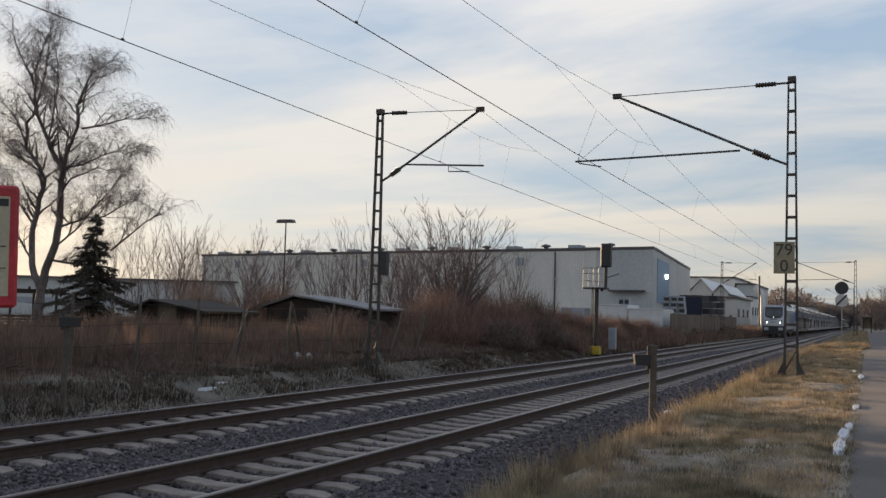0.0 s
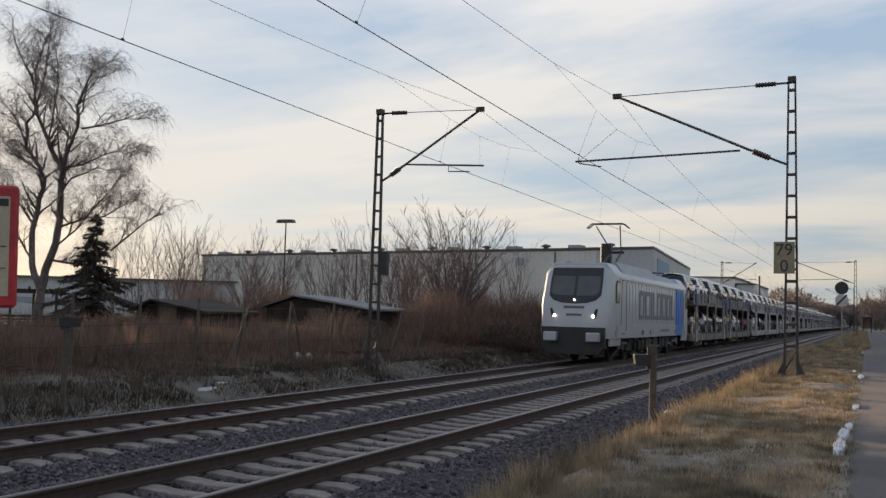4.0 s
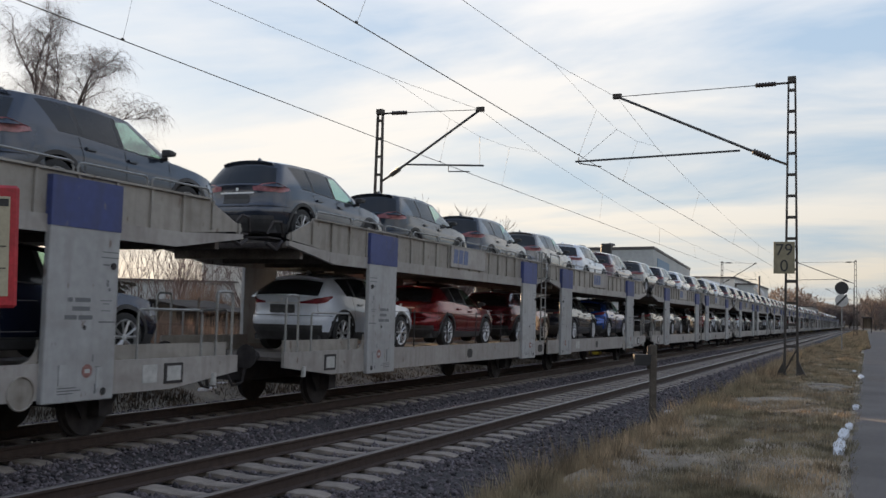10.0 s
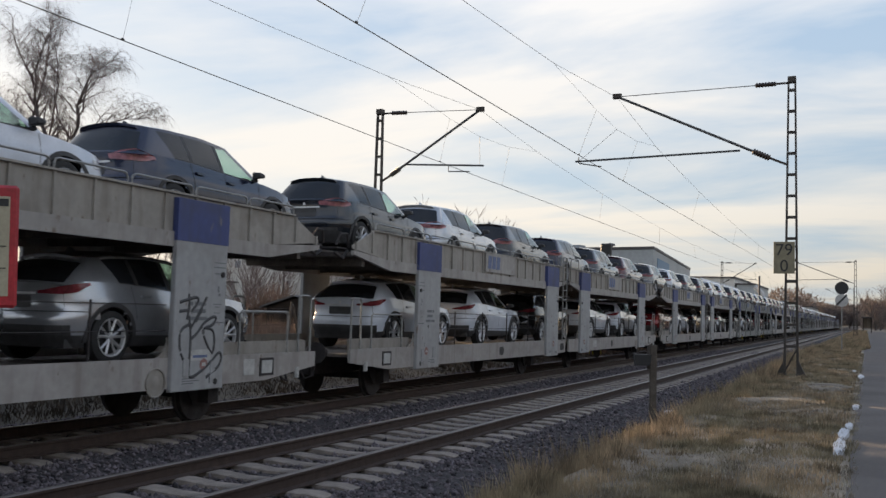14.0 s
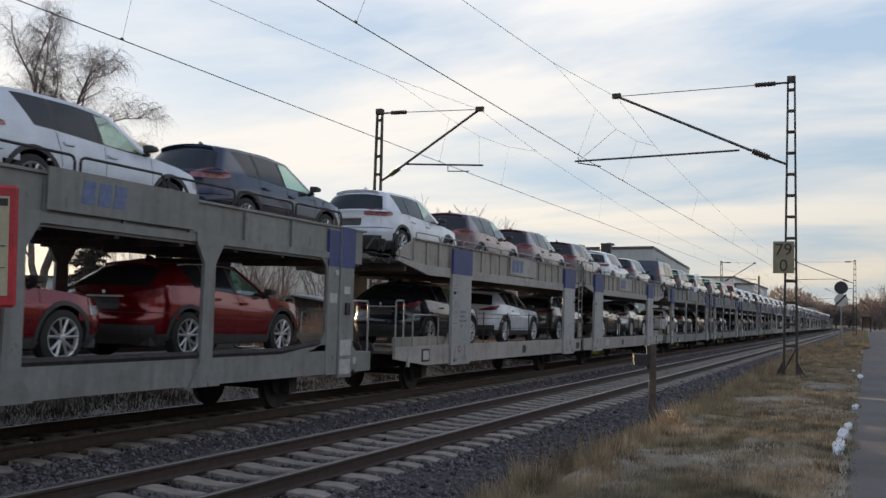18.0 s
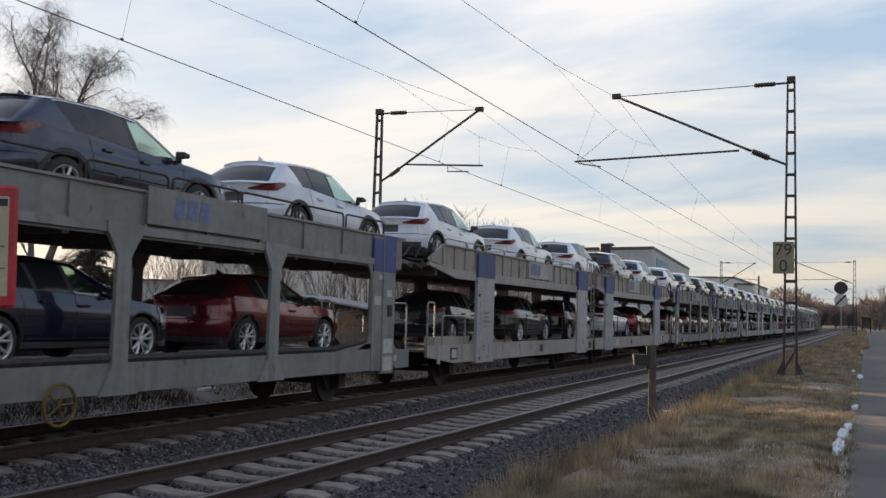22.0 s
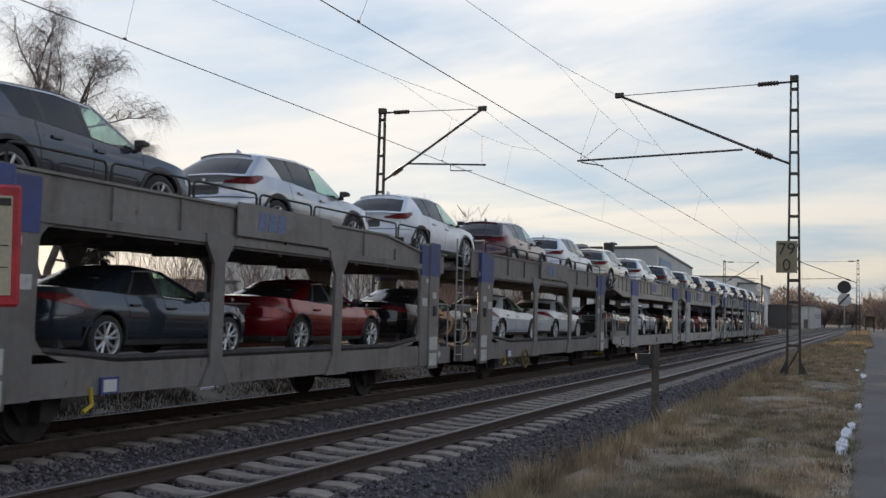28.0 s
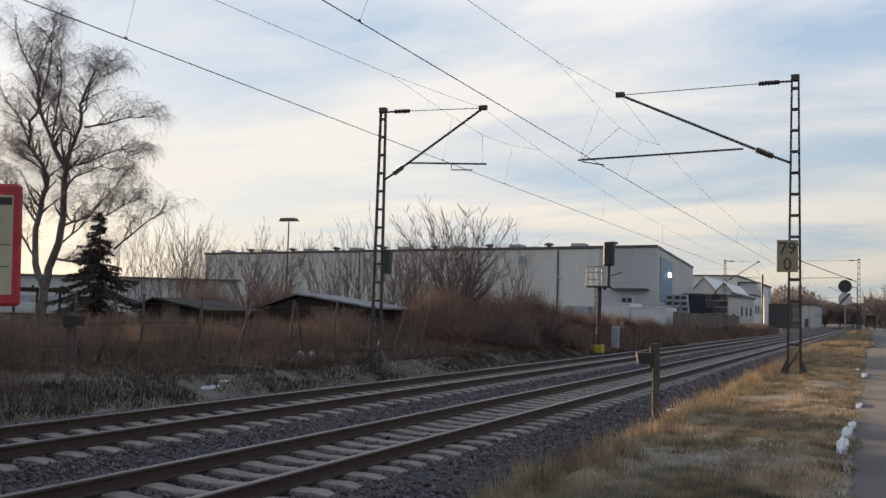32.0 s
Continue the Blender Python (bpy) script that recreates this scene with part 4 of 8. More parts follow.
    part("pipe", tube(bmesh.new(), ((0, 0, 0), (0, 0, 6.6), (-0.2, 0, 7.5), (-0.9, 0, 8.3), (-1.6, 0, 8.9)), 0.5, 10), M["white"], duct, smooth=True)
    part("chimney", tube(bmesh.new(), ((-0.5, -2.0, 0), (-0.5, -2.0, 10.9)), 0.2, 8), M["trim"], duct)
    # sheds in the gardens
    for x, y, w, d, h, a, name, top, rise in ((-22.4, 39.0, 5.2, 3.4, 1.72, 3, "garden_shed", -1.1, 0.48), (-24.65, 31.7, 3.3, 3.0, 1.44, -3, "garden_shed", -0.75, 0.36)):
        sh = thing(name, "old dark timber garden shed with a low frosted roof", "shed", at=pose(x, y, 0.2, 0, 0, a))
        for k in range(14):
            part("plank", boxes((-w / 2 + k * w / 14 + 0.008, -w / 2 + (k + 1) * w / 14 - 0.008, -d / 2, -d / 2 + 0.03, 0, h)), M["darkwood"], sh)
        part("wall", boxes((-w / 2 + 0.02, w / 2 - 0.02, -d / 2 + 0.03, d / 2, 0, h)), M["darkwood"], sh)
        part("gable", prism(bmesh.new(), ((-w / 2, h), (w / 2, h), (top, h + rise - 0.06)), "y", -d / 2 + 0.05, d / 2 - 0.05), M["darkwood"], sh)
        for p, q in (((-w / 2 - 0.22, h - 0.06), (top, h + rise)), ((top, h + rise), (w / 2 + 0.3, h - 0.06))):
            part("roof", prism(bmesh.new(), (p, q, (q[0], q[1] + 0.08), (p[0], p[1] + 0.08)), "y", -d / 2 - 0.25, d / 2 + 0.2), M["frostroof" if p[0] == top and w > 5 else "roof" if w > 5 else "darkwood"], sh, "weathered roofing felt with frost")
        part("door", boxes((-0.5, 0.4, -d / 2 - 0.02, -d / 2, 0, 1.7)), M["timber"], sh)
    # pergola behind the birch
    pg = thing("pergola", "dark weathered timber pergola in the gardens", "pergola", at=pose(-37.2, 33.4, 0.2, 0, 0, 46))
    for k in range(6):
        part("post", boxes((-2.6 + 1.0 * k, -2.48 + 1.0 * k, -0.06, 0.06, 0, 2.05)), M["darkwood"], pg)
    for py_ in (-0.1, 1.4):
        part("beam", boxes((-2.9, 2.9, py_ - 0.05, py_ + 0.05, 2.05, 2.25)), M["darkwood"], pg)
    for k in range(9):
        part("rafter", boxes((-2.7 + 0.65 * k, -2.62 + 0.65 * k, -0.4, 1.7, 2.25, 2.37)), M["darkwood"], pg)
    for k in range(7):
        part("board", boxes((-2.6, 2.5, 0.065, 0.085, 0.05 + 0.14 * k, 0.17 + 0.14 * k)), M["darkwood"], pg)
    # unseen house with a gabled roof, added to keep sun off the near verge
    hs = thing("house", "unseen gabled house added to shade the verge", "house", at=pose(-37.5, 17.0, 0.2))
    part("wall", boxes((-9, 0, 0, 15, 0, 5.2)), M["plate"], hs)
    part("gable", prism(bmesh.new(), ((-9, 5.2), (0, 5.2), (-4.5, 8.2)), "y", 0.1, 14.9), M["plate"], hs)
    for p, q in (((-9.5, 4.9), (-4.5, 8.3)), ((-4.5, 8.3), (0.5, 4.9))):
        part("roof", prism(bmesh.new(), (p, q, (q[0], q[1] + 0.2), (p[0], p[1] + 0.2)), "y", -0.5, 15.5), M["roof"], hs)
    for k in range(4):
        part("window", boxes((0, 0.04, 1.6 + 3.4 * k, 2.8 + 3.4 * k, 1.0, 2.4)), M["tint"], hs)
    # white container, stacked pallets and the timber fence before the warehouse
    for x0, x1, h, lab in ((-22.2, -19.5, 2.85, "white container by the warehouse"), (-19.45, -16.3, 2.55, "pale ribbed container by the warehouse")):
        con = thing("white_container", "low " + lab, "container", "pale containers", pose((x0 + x1) / 2, 86.0, 0.2))
        w = (x1 - x0) / 2
        part("box", boxes((-w, w, 0, 5.0, 0, h)), M["white"], con, bevel=0.05)
        part("rail", boxes((-w - 0.03, w + 0.03, -0.05, 0.0, h - 0.16, h - 0.02)), M["plate"], con)
        for k in range(9):
            part("rib", boxes((-w + 0.1 + k * (2 * w - 0.25) / 8, -w + 0.17 + k * (2 * w - 0.25) / 8, -0.05, 0.0, 0.1, h - 0.18)), M["white"], con)
    for x, y, z, cols, rows_n, w, h in ((-17.05, 95.0, 0.2, 3, 7, 0.72, 0.56), (-20.2, 87.5, 3.05, 2, 1, 0.55, 0.62)):
        pile = thing("crate_stack", "stack of open grey crates beside the warehouse", "crates", "crate stacks", pose(x, y, z))
        for k in range(rows_n):
            for j in range(cols):
                u = (j - cols / 2 + 0.5) * w + random.uniform(-0.06, 0.06)
                q = random.uniform(-0.1, 0.1)
                bm = boxes((u - w * 0.44, u + w * 0.44, q, q + 0.9, h * k, h * k + 0.1), (u - w * 0.44, u + w * 0.44, q, q + 0.9, h * k + h - 0.14, h * k + h))
                for c in (-0.44, 0.36):
                    box(bm, u + w * c, u + w * (c + 0.08), q, q + 0.9, h * k + 0.1, h * k + h - 0.14)
                crate = part("crate", bm, M["roofgrey"], pile)
                # black block stands in for the shade inside the open crate
                part("load", boxes((u - w * 0.35, u + w * 0.35, q + 0.12, q + 0.8, h * k + 0.1, h * k + h - 0.14)), M["black"], crate)
    tarp = thing("blue_container", "dark blue container in the works yard", "container", at=pose(-19.8, 122.0, 0.2))
    part("box", boxes((-1.3, 1.3, 0, 9, 0, 4.7)), M["bluesheet"], tarp, bevel=0.05)
    part("roof_bar", boxes((-1.35, 1.35, -0.05, 0.1, 4.5, 4.75)), M["trim"], tarp)
    grids = thing("mesh_boxes", "tall dark stack of mesh boxes in the works yard", "boxes", at=pose(-17.1, 122.0, 0.2))
    for k in range(6):
        for j in range(3):
            part("mesh_box", boxes((-1.3 + 0.88 * j, -0.5 + 0.88 * j, 0, 1.2, 0.8 * k, 0.8 * k + 0.7)), M["trim"] if (k + j) % 3 else M["black"], grids)
    fence = thing("board_fence", "weathered upright board fence along the railway", "fence", at=pose(-14.95, 82.0, 0.1))
    for k in range(60):
        part("board", FENCE_BOARD, None, fence).location = (random.uniform(-0.02, 0.02), k * 0.75, random.uniform(-0.03, 0.03))


FENCE_BOARD = mesh_of("board", boxes((-0.02, 0.02, 0, 0.72, 0, 2.25)), M["timber"])


# ---- trees ----


def grow(out, p, d, length, r, depth, spread, droop, rand, n_kids, twig_len):
    """Adds segments (start, end, radius, radius) of a branch and its side branches."""
    steps_n = 5 if depth > 1 else 4
    for k in range(steps_n):
        q = p + d * (length / steps_n)
        r2 = r * (1 - 0.75 * (k + 1) / steps_n) if depth == 0 else r * (1 - 0.5 * (k + 1) / steps_n)
        out.append((p, q, r * (1 - 0.5 * k / steps_n), r2))
        if depth > 0 and k >= (1 if depth > 2 else 0):
            for _ in range(n_kids[depth]):
                ax = Vector((rand.uniform(-1, 1), rand.uniform(-1, 1), rand.uniform(-0.3, 0.6))).normalized()
                nd = (d + ax * spread[depth]).normalized()
                grow(out, q, nd, length * rand.uniform(0.45, 0.75) if depth > 1 else twig_len * rand.uniform(0.5, 1.2), max(0.004, r2 * 0.62), depth - 1, spread, droop, rand, n_kids, twig_len)
        p = q
        d = (d + Vector((rand.uniform(-1, 1), rand.uniform(-1, 1), rand.uniform(-0.6, 0.6))) * 0.16 + Vector((0, 0, droop[depth]))).normalized()


def branch_mesh(name, segs, mat, sides=4, rmin=0.0):
    """All segments as tapered bars in one mesh."""
    P, Q = np.array([s[0] for s in segs], float), np.array([s[1] for s in segs], float)
    A, B = np.maximum(rmin, np.array([s[2] for s in segs])), np.maximum(rmin, np.array([s[3] for s in segs]))
    D = Q - P
    D /= np.linalg.norm(D, axis=1, keepdims=True) + 1e-9
    up = np.where(np.abs(D[:, 2:3]) < 0.9, np.array([[0, 0, 1.0]]), np.array([[1.0, 0, 0]]))
    U = np.cross(D, up)
    U /= np.linalg.norm(U, axis=1, keepdims=True)
    V = np.cross(D, U)
    ang = 2 * np.pi * np.arange(sides) / sides
    ring = np.cos(ang)[None, :, None] * U[:, None] + np.sin(ang)[None, :, None] * V[:, None]
    v = np.concatenate([P[:, None] + ring * A[:, None, None], Q[:, None] + ring * B[:, None, None]], 1).reshape(-1, 3)
    f = np.array([(k, (k + 1) % sides, sides + (k + 1) % sides, sides + k) for k in range(sides)])
    faces = (f[None] + 2 * sides * np.arange(len(segs))[:, None, None]).reshape(-1, 4)
    return fast_mesh(name, v, faces, mat)


def bare_tree(name, label, at, trunks, seed, depth, spread, droop, n_kids, twig_len, rmin, group=""):
    rand = random.Random(seed)
    t = thing(name, label, "tree", group, at)
    segs, low = [], []
    for d, ln, r in trunks:
        out = []
        grow(out, Vector((0, 0, -0.1)), Vector(d).normalized(), ln, r, depth, spread, droop, rand, n_kids, twig_len)
        for s in out:
            (low if s[2] > 0.035 else segs).append(s)
    tagged(part("trunk", branch_mesh("trunk", low, M["bark"], 7), None, t), kind="stuff")
    part("crown", branch_mesh("crown", segs, M["twig"], 3, rmin), None, t, "bare thin twigs")
    return t


BIRCH_LIMBS = (
    (0.2, 0.115, (0, 2.1), (0.3, 3), (0.7, 4.1), (0.9, 5.1), (0.8, 6.1), (0.9, 7)),
    (0.11, 0.012, (0.9, 7), (0, 8.4), (-0.6, 9.4), (-0.9, 10.5), (-0.9, 11.4), (-0.6, 12.5), (-0.1, 13.3)),
    (0.085, 0.012, (0.9, 7), (1.2, 7.8), (1.8, 8.8), (1.9, 9.7), (2.3, 10.3), (2.7, 10.9), (3.3, 11.0)),
    (0.17, 0.05, (0, 2.1), (-0.5, 3.2), (-0.6, 4.2), (-0.4, 5.5), (-0.1, 6.8), (-0.4, 7.3), (-1.2, 8.2), (-1.2, 9.2), (-0.8, 9.8)),
    (0.05, 0.01, (-0.9, 10.8), (-1.7, 12), (-2.4, 13.2)),
    (0.05, 0.01, (-1.2, 8.2), (-2.1, 9.6), (-3.2, 10.4)),
    (0.05, 0.01, (-0.8, 9.8), (-0.8, 11.3), (-1.1, 12.8), (-1.5, 13.9)),
    (0.05, 0.01, (0.9, 7.2), (2.1, 7.3), (3.5, 7.7), (4.5, 7.9), (5.3, 7.7)),
    (0.05, 0.01, (1.8, 8.8), (2.7, 9.0), (3.4, 9.3), (3.9, 9.4)),
    (0.055, 0.01, (1, 4.8), (2.5, 5.1), (3.8, 5.2), (5.1, 5.7), (6.2, 6)),
    (0.05, 0.01, (3.8, 3.9), (5, 4.6), (6.2, 5.3), (7.2, 5.7)),
    (0.055, 0.03, (0.7, 3.4), (2.3, 3.2), (3.1, 3.5), (3.8, 3.9)),
    (0.045, 0.01, (0.9, 4.1), (1.9, 4.6), (2.6, 5.1), (4.3, 6.4), (5.1, 7)),
    (0.045, 0.01, (0.9, 6.2), (1.6, 6.7), (3.3, 7.1), (4.7, 7)),
    (0.05, 0.01, (-0.5, 4.8), (-1.9, 6.2), (-3.6, 7.3), (-5, 7.6)),
    (0.045, 0.01, (-0.5, 3.4), (-1.8, 4.9), (-3.8, 5.6)),
    (0.045, 0.01, (0, 8.4), (0.4, 9.4), (0.8, 10.5), (0.9, 11.5), (0.8, 12.3)),
    (0.04, 0.01, (1.4, 8.2), (0.8, 9.2), (0.8, 10), (1, 10.9)),
    (0.04, 0.01, (-0.2, 7), (-1.4, 7.5), (-2.7, 8), (-4.1, 8.9)),
    (0.045, 0.01, (1.8, 9.5), (1.5, 10.4), (1.7, 11.1), (2.1, 11.4)),
)


def make_birch():
    """A birch with three leaning stems, rising limbs and hanging twigs."""
    rand = random.Random(41)
    t = thing("birch_tree", "tall bare birch with drooping twigs and forked pale stems", "tree", at=pose(-31.2, 30.0, 0.15))
    limbs, twigs = [], []

    def hang(p, d, n):
        """One thin twig that bends down under its weight."""
        ln = rand.uniform(0.09, 0.17)
        r = 0.0044
        for _ in range(n):
            d = (d + Vector((rand.uniform(-0.4, 0.4), rand.uniform(-0.4, 0.4), -0.42))).normalized()
            q = p + d * ln
            twigs.append((p, q, r, r * 0.85))
            p, r = q, r * 0.85

    def limb(p, d, length, r, level):
        n = max(4, int(length / 0.26))
        for k in range(n):
            u = (k + 1) / n
            d = (d + Vector((rand.uniform(-0.3, 0.3), rand.uniform(-0.3, 0.3), (0.10 if u < 0.6 else -0.10) + rand.uniform(-0.1, 0.1)))).normalized()
            q = p + d * (length / n)
            ra, rb = r * (1 - 0.85 * k / n), r * (1 - 0.85 * u)
            (limbs if ra > 0.016 else twigs).append((p, q, ra, max(0.005, rb)))
            if level > 0 and u > 0.22:
                for _ in range(1):
                    if rand.random() < 0.72:
                        e = (d + Vector((rand.uniform(-1, 1), rand.uniform(-1, 1), rand.uniform(-0.2, 0.7))) * 0.8).normalized()
                        limb(q, e, max(0.35, length * rand.uniform(0.25, 0.5) * (1.15 - 0.5 * u)), max(0.0075, rb * 0.6), level - 1)
            if level < 2 or u > 0.5:
                for _ in range(2):
                    hang(q, (d + Vector((rand.uniform(-1, 1), rand.uniform(-1, 1), rand.uniform(-0.3, 0.3)))).normalized(), rand.randint(4, 7))
            p = q

    # forked stems and main limbs: thickness at both ends, then side reach and height of their bends
    for r0, r1, *bends in BIRCH_LIMBS:
        depth = rand.uniform(-0.35, 0.35) if r0 < 0.1 else 0.0
        line = []
        for k, (x, z) in enumerate(bends):
            line.append(Vector((x if x < 3 else 3 + (x - 3) * 0.80, depth * k * 1.3, z - max(0.0, x - 3) * 0.12)))
        if r0 > 0.15:
            line.insert(0, Vector((-0.05 if r0 > 0.18 else -0.2, 0, -0.1)))
        cut, own = [], []
        for p, q in zip(line, line[1:]):
            n = max(2, int((q - p).length / 0.4))
            for k in range(n):
                cut.append(p.lerp(q, k / n) + Vector((rand.uniform(-1, 1), rand.uniform(-1, 1), 0)) * min(0.05, r0 * 0.6))
        cut.append(line[-1])
        n = len(cut) - 1
        for k in range(n):
            u = (k + 1) / n
            ra, rb = r0 + (r1 - r0) * k / n, r0 + (r1 - r0) * u
            p, q = cut[k], cut[k + 1]
            (own if r0 > 0.08 else limbs).append((p, q, ra, rb))
            if q.z < 3.2 or (r0 > 0.1 and q.z < 5):
                continue
            along = (q - p).normalized()
            for _ in range(rand.choice((2, 2, 3))):
                e = (along * 0.55 + Vector((rand.uniform(-1, 1), rand.uniform(-1, 1), rand.uniform(-0.1, 0.8))) * 0.85).normalized()
                limb(q, e, rand.uniform(0.6, 1.7) * (1.1 - 0.35 * u), max(0.017, rb * 0.6), 1)
        if own:
            part("stem", branch_mesh("stem", own, M["bark"], 8), None, t, "pale peeling stem")
    tagged(part("limb", branch_mesh("limb", limbs, M["twig"], 5), None, t, "dark forked limbs"), kind="stuff")
    part("crown", branch_mesh("crown", twigs, M["twig"], 3), None, t, "fine hanging twigs")


def make_trees():
    make_birch()
    bare_tree("shrub_tree", "bare many-stemmed shrub with brown twigs", pose(-18.6, 43.6, 0.2), tuple(((math.cos(a) * 0.3, math.sin(a) * 0.3, 1), 4.2, 0.06) for a in (0.3, 1.4, 2.6, 3.7, 4.9, 5.7)), 9, 2,
              {2: 0.6, 1: 0.7, 0: 0}, {2: 0.03, 1: 0.03, 0: 0.02}, {2: 3, 1: 4, 0: 0}, 0.7, 0.008)
    # a row of bare saplings behind the gardens
    k = 0
    for x, y, h in ((-27.5, 49, 4.5), (-25.5, 52, 5.0), (-24.0, 50, 4.2), (-22.4, 54, 4.8), (-29.5, 44, 4.0), (-31.0, 52, 4.4), (-21.4, 50, 4.6), (-38.0, 58, 5.0), (-43, 62, 5.2), (-35.5, 44, 4.4), (-20.2, 57, 4.6), (-33.5, 48, 4.2), (-40, 50, 5.0), (-26.5, 56, 4.7), (-23.2, 47, 4.4), (-28.6, 54, 5.2), (-30.2, 60, 5.6), (-36.5, 52, 5.0), (-34.0, 60, 5.6), (-20.8, 52.5, 4.6), (-46, 60, 5.4), (-56.4, 62, 6.0), (-54.0, 62, 6.8), (-51.8, 62, 7.0), (-49.9, 62, 6.8), (-48.4, 62, 6.0)):
        k += 1
        h *= 0.9 if x > -45 else 0.86
        bare_tree("bare_sapling", "slender bare sapling with upright twigs", pose(x, y, 0.2), (((0.05, 0, 1), h * 0.98, 0.05), ((0.25, 0.2, 1), h * 0.8, 0.04), ((-0.3, 0.1, 1), h * 0.85, 0.04)), 20 + k, 2,
                  {2: 0.5, 1: 0.5, 0: 0}, {2: 0.04, 1: 0.06, 0: 0.05}, {2: 2, 1: 2, 0: 0}, 0.8, 0.008, "bare saplings")
    # spruce
    sp = thing("spruce_tree", "dark green spruce in the gardens", "tree", at=pose(-26.6, 28.2, 0.1))
    part("trunk", tube(bmesh.new(), ((0, 0, 0), (0, 0, 5.2)), 0.11, 7, 0.012), M["bark"], sp)
    rand = random.Random(3)
    vs, fs = [], []
    for lev in range(19):
        z = 0.55 + lev * 0.245
        k = lev / 19
        for j in range(13 if lev < 14 else 7):
            a = rand.uniform(0, 6.283)
            z = 0.55 + (lev + rand.uniform(-0.6, 0.6)) * 0.245
            rl = (2.6 * (1 - k) ** 1.2 + 0.08) * rand.uniform(0.4, 1.2)
            rise = rand.uniform(-0.10, 0.22)
            for q in range(int(30 + 60 * rl)):      # each bough sags and turns up at its tip
                u = rand.random() ** 0.7
                c = Vector((math.cos(a) * rl * u, math.sin(a) * rl * u, z + rl * (rise * u - 0.55 * u * u + 0.30 * u ** 3)))
                w = 0.22 * (1 - 0.6 * u)
                c += Vector((-math.sin(a), math.cos(a), 0)) * rand.uniform(-w, w) * rl * 0.7
                d = Vector((math.cos(a) * 0.6 + rand.uniform(-0.7, 0.7), math.sin(a) * 0.6 + rand.uniform(-0.7, 0.7), rand.uniform(-1.1, 0.2))).normalized() * rand.uniform(0.10, 0.24)
                e = Vector((rand.uniform(-1, 1), rand.uniform(-1, 1), rand.uniform(-0.5, 0.5))).normalized() * 0.030
                i = len(vs)
                vs += [c - e, c + e, c + d]
                fs.append((i, i + 1, i + 2))
    part("needles", fast_mesh("needles", vs, fs, M["spruce"]), None, sp, "dark green needles")
    # brown brush mounds by the line
    rand = random.Random(12)
    # four below y 13 are out of view, added to shade the verge
    for x, y, r, h, mat in ((-18.2, 41, 2.4, 3.1, "redbrush"), (-17.6, 46, 2.7, 3.2, "redbrush"), (-17.2, 51, 2.5, 3.3, "brush"), (-16.8, 56.5, 2.2, 2.4, "brush"), (-20.5, 48, 2.8, 3.3, "redbrush"), (-16.2, 63, 2.0, 1.7, "redbrush"), (-20.5, 36, 2.0, 1.9, "redbrush"), (-19.5, 60, 2.5, 2.2, "brush"), (-18, 70, 2.5, 2.0, "brush"), (-22, 25, 2.2, 1.6, "brush"), (-20.5, 18.5, 2.4, 1.0, "brush"), (-18.4, 15.0, 1.6, 0.8, "brush"), (-18.2, 20.0, 1.5, 0.7, "brush"), (-20.0, 12.5, 2.4, 3.3, "bramble"), (-19.5, 8.5, 2.4, 3.4, "bramble"), (-19.0, 4.5, 2.4, 3.4, "brush"), (-18.5, 0.0, 2.4, 3.4, "brush"), (-15.6, 48.5, 1.6, 1.9, "bramble"), (-15.6, 43.0, 1.5, 1.6, "bramble"), (-26.5, 40.5, 2.2, 3.1, "brush"), (-28.8, 38.0, 2.2, 2.9, "bramble"), (-15.6, 60.0, 1.6, 2.1, "redbrush"), (-15.6, 66.5, 1.8, 2.0, "brush"), (-15.5, 73.0, 1.8, 1.9, "redbrush")):
        segs = []
        for j in range(1300):
            a, u = rand.uniform(0, 6.283), rand.random() ** 0.5
            p = Vector((math.cos(a) * r * u * 0.75, math.sin(a) * r * u * 0.75, 0.0))
            top = h * (1 - 0.55 * u * u) * rand.uniform(0.55, 1.05)
            q = p * 1.15 + Vector((rand.uniform(-0.3, 0.3), rand.uniform(-0.3, 0.3), top * 0.6))
            e = q + Vector((rand.uniform(-0.5, 0.5), rand.uniform(-0.5, 0.5), top * 0.4))
            segs.append((p, q, 0.012, 0.009))
            segs.append((q, e, 0.009, 0.004))
            f = q + Vector((rand.uniform(-0.5, 0.5), rand.uniform(-0.5, 0.5), top * rand.uniform(0.1, 0.4)))
            segs.append((q, f, 0.007, 0.004))
        b = thing("bush", "dense leafless reddish-brown bush beside the line", "bush", "brown bushes", pose(x, y, 0.1))
        part("branchwork", branch_mesh("branchwork", segs, M[mat], 3, 0.006), None, b)
    # distant trees down the line
    for i, (x, y, h) in enumerate(((4.6, 205, 9), (6, 235, 9), (2.4, 285, 11), (3.8, 300, 11), (5.5, 270, 10), (-20, 345, 11), (-14, 360, 9), (-26, 350, 10), (-10, 390, 9), (-32, 320, 9), (3, 400, 9), (10, 380, 10), (-45, 300, 9), (-6, 420, 8), (15, 300, 10))):
        bare_tree("far_tree", "bare leafless distant tree beside the line", pose(x, y, 0.2), (((0, 0.05, 1), h * 0.6, 0.22), ((0.3, 0.1, 1), h * 0.5, 0.15)), 60 + i, 2, {2: 0.8, 1: 0.9, 0: 0}, {2: 0.02, 1: 0.0, 0: 0}, {2: 3, 1: 5, 0: 0}, 1.6, 0.025, "distant trees")


# ---- small things by the line ----


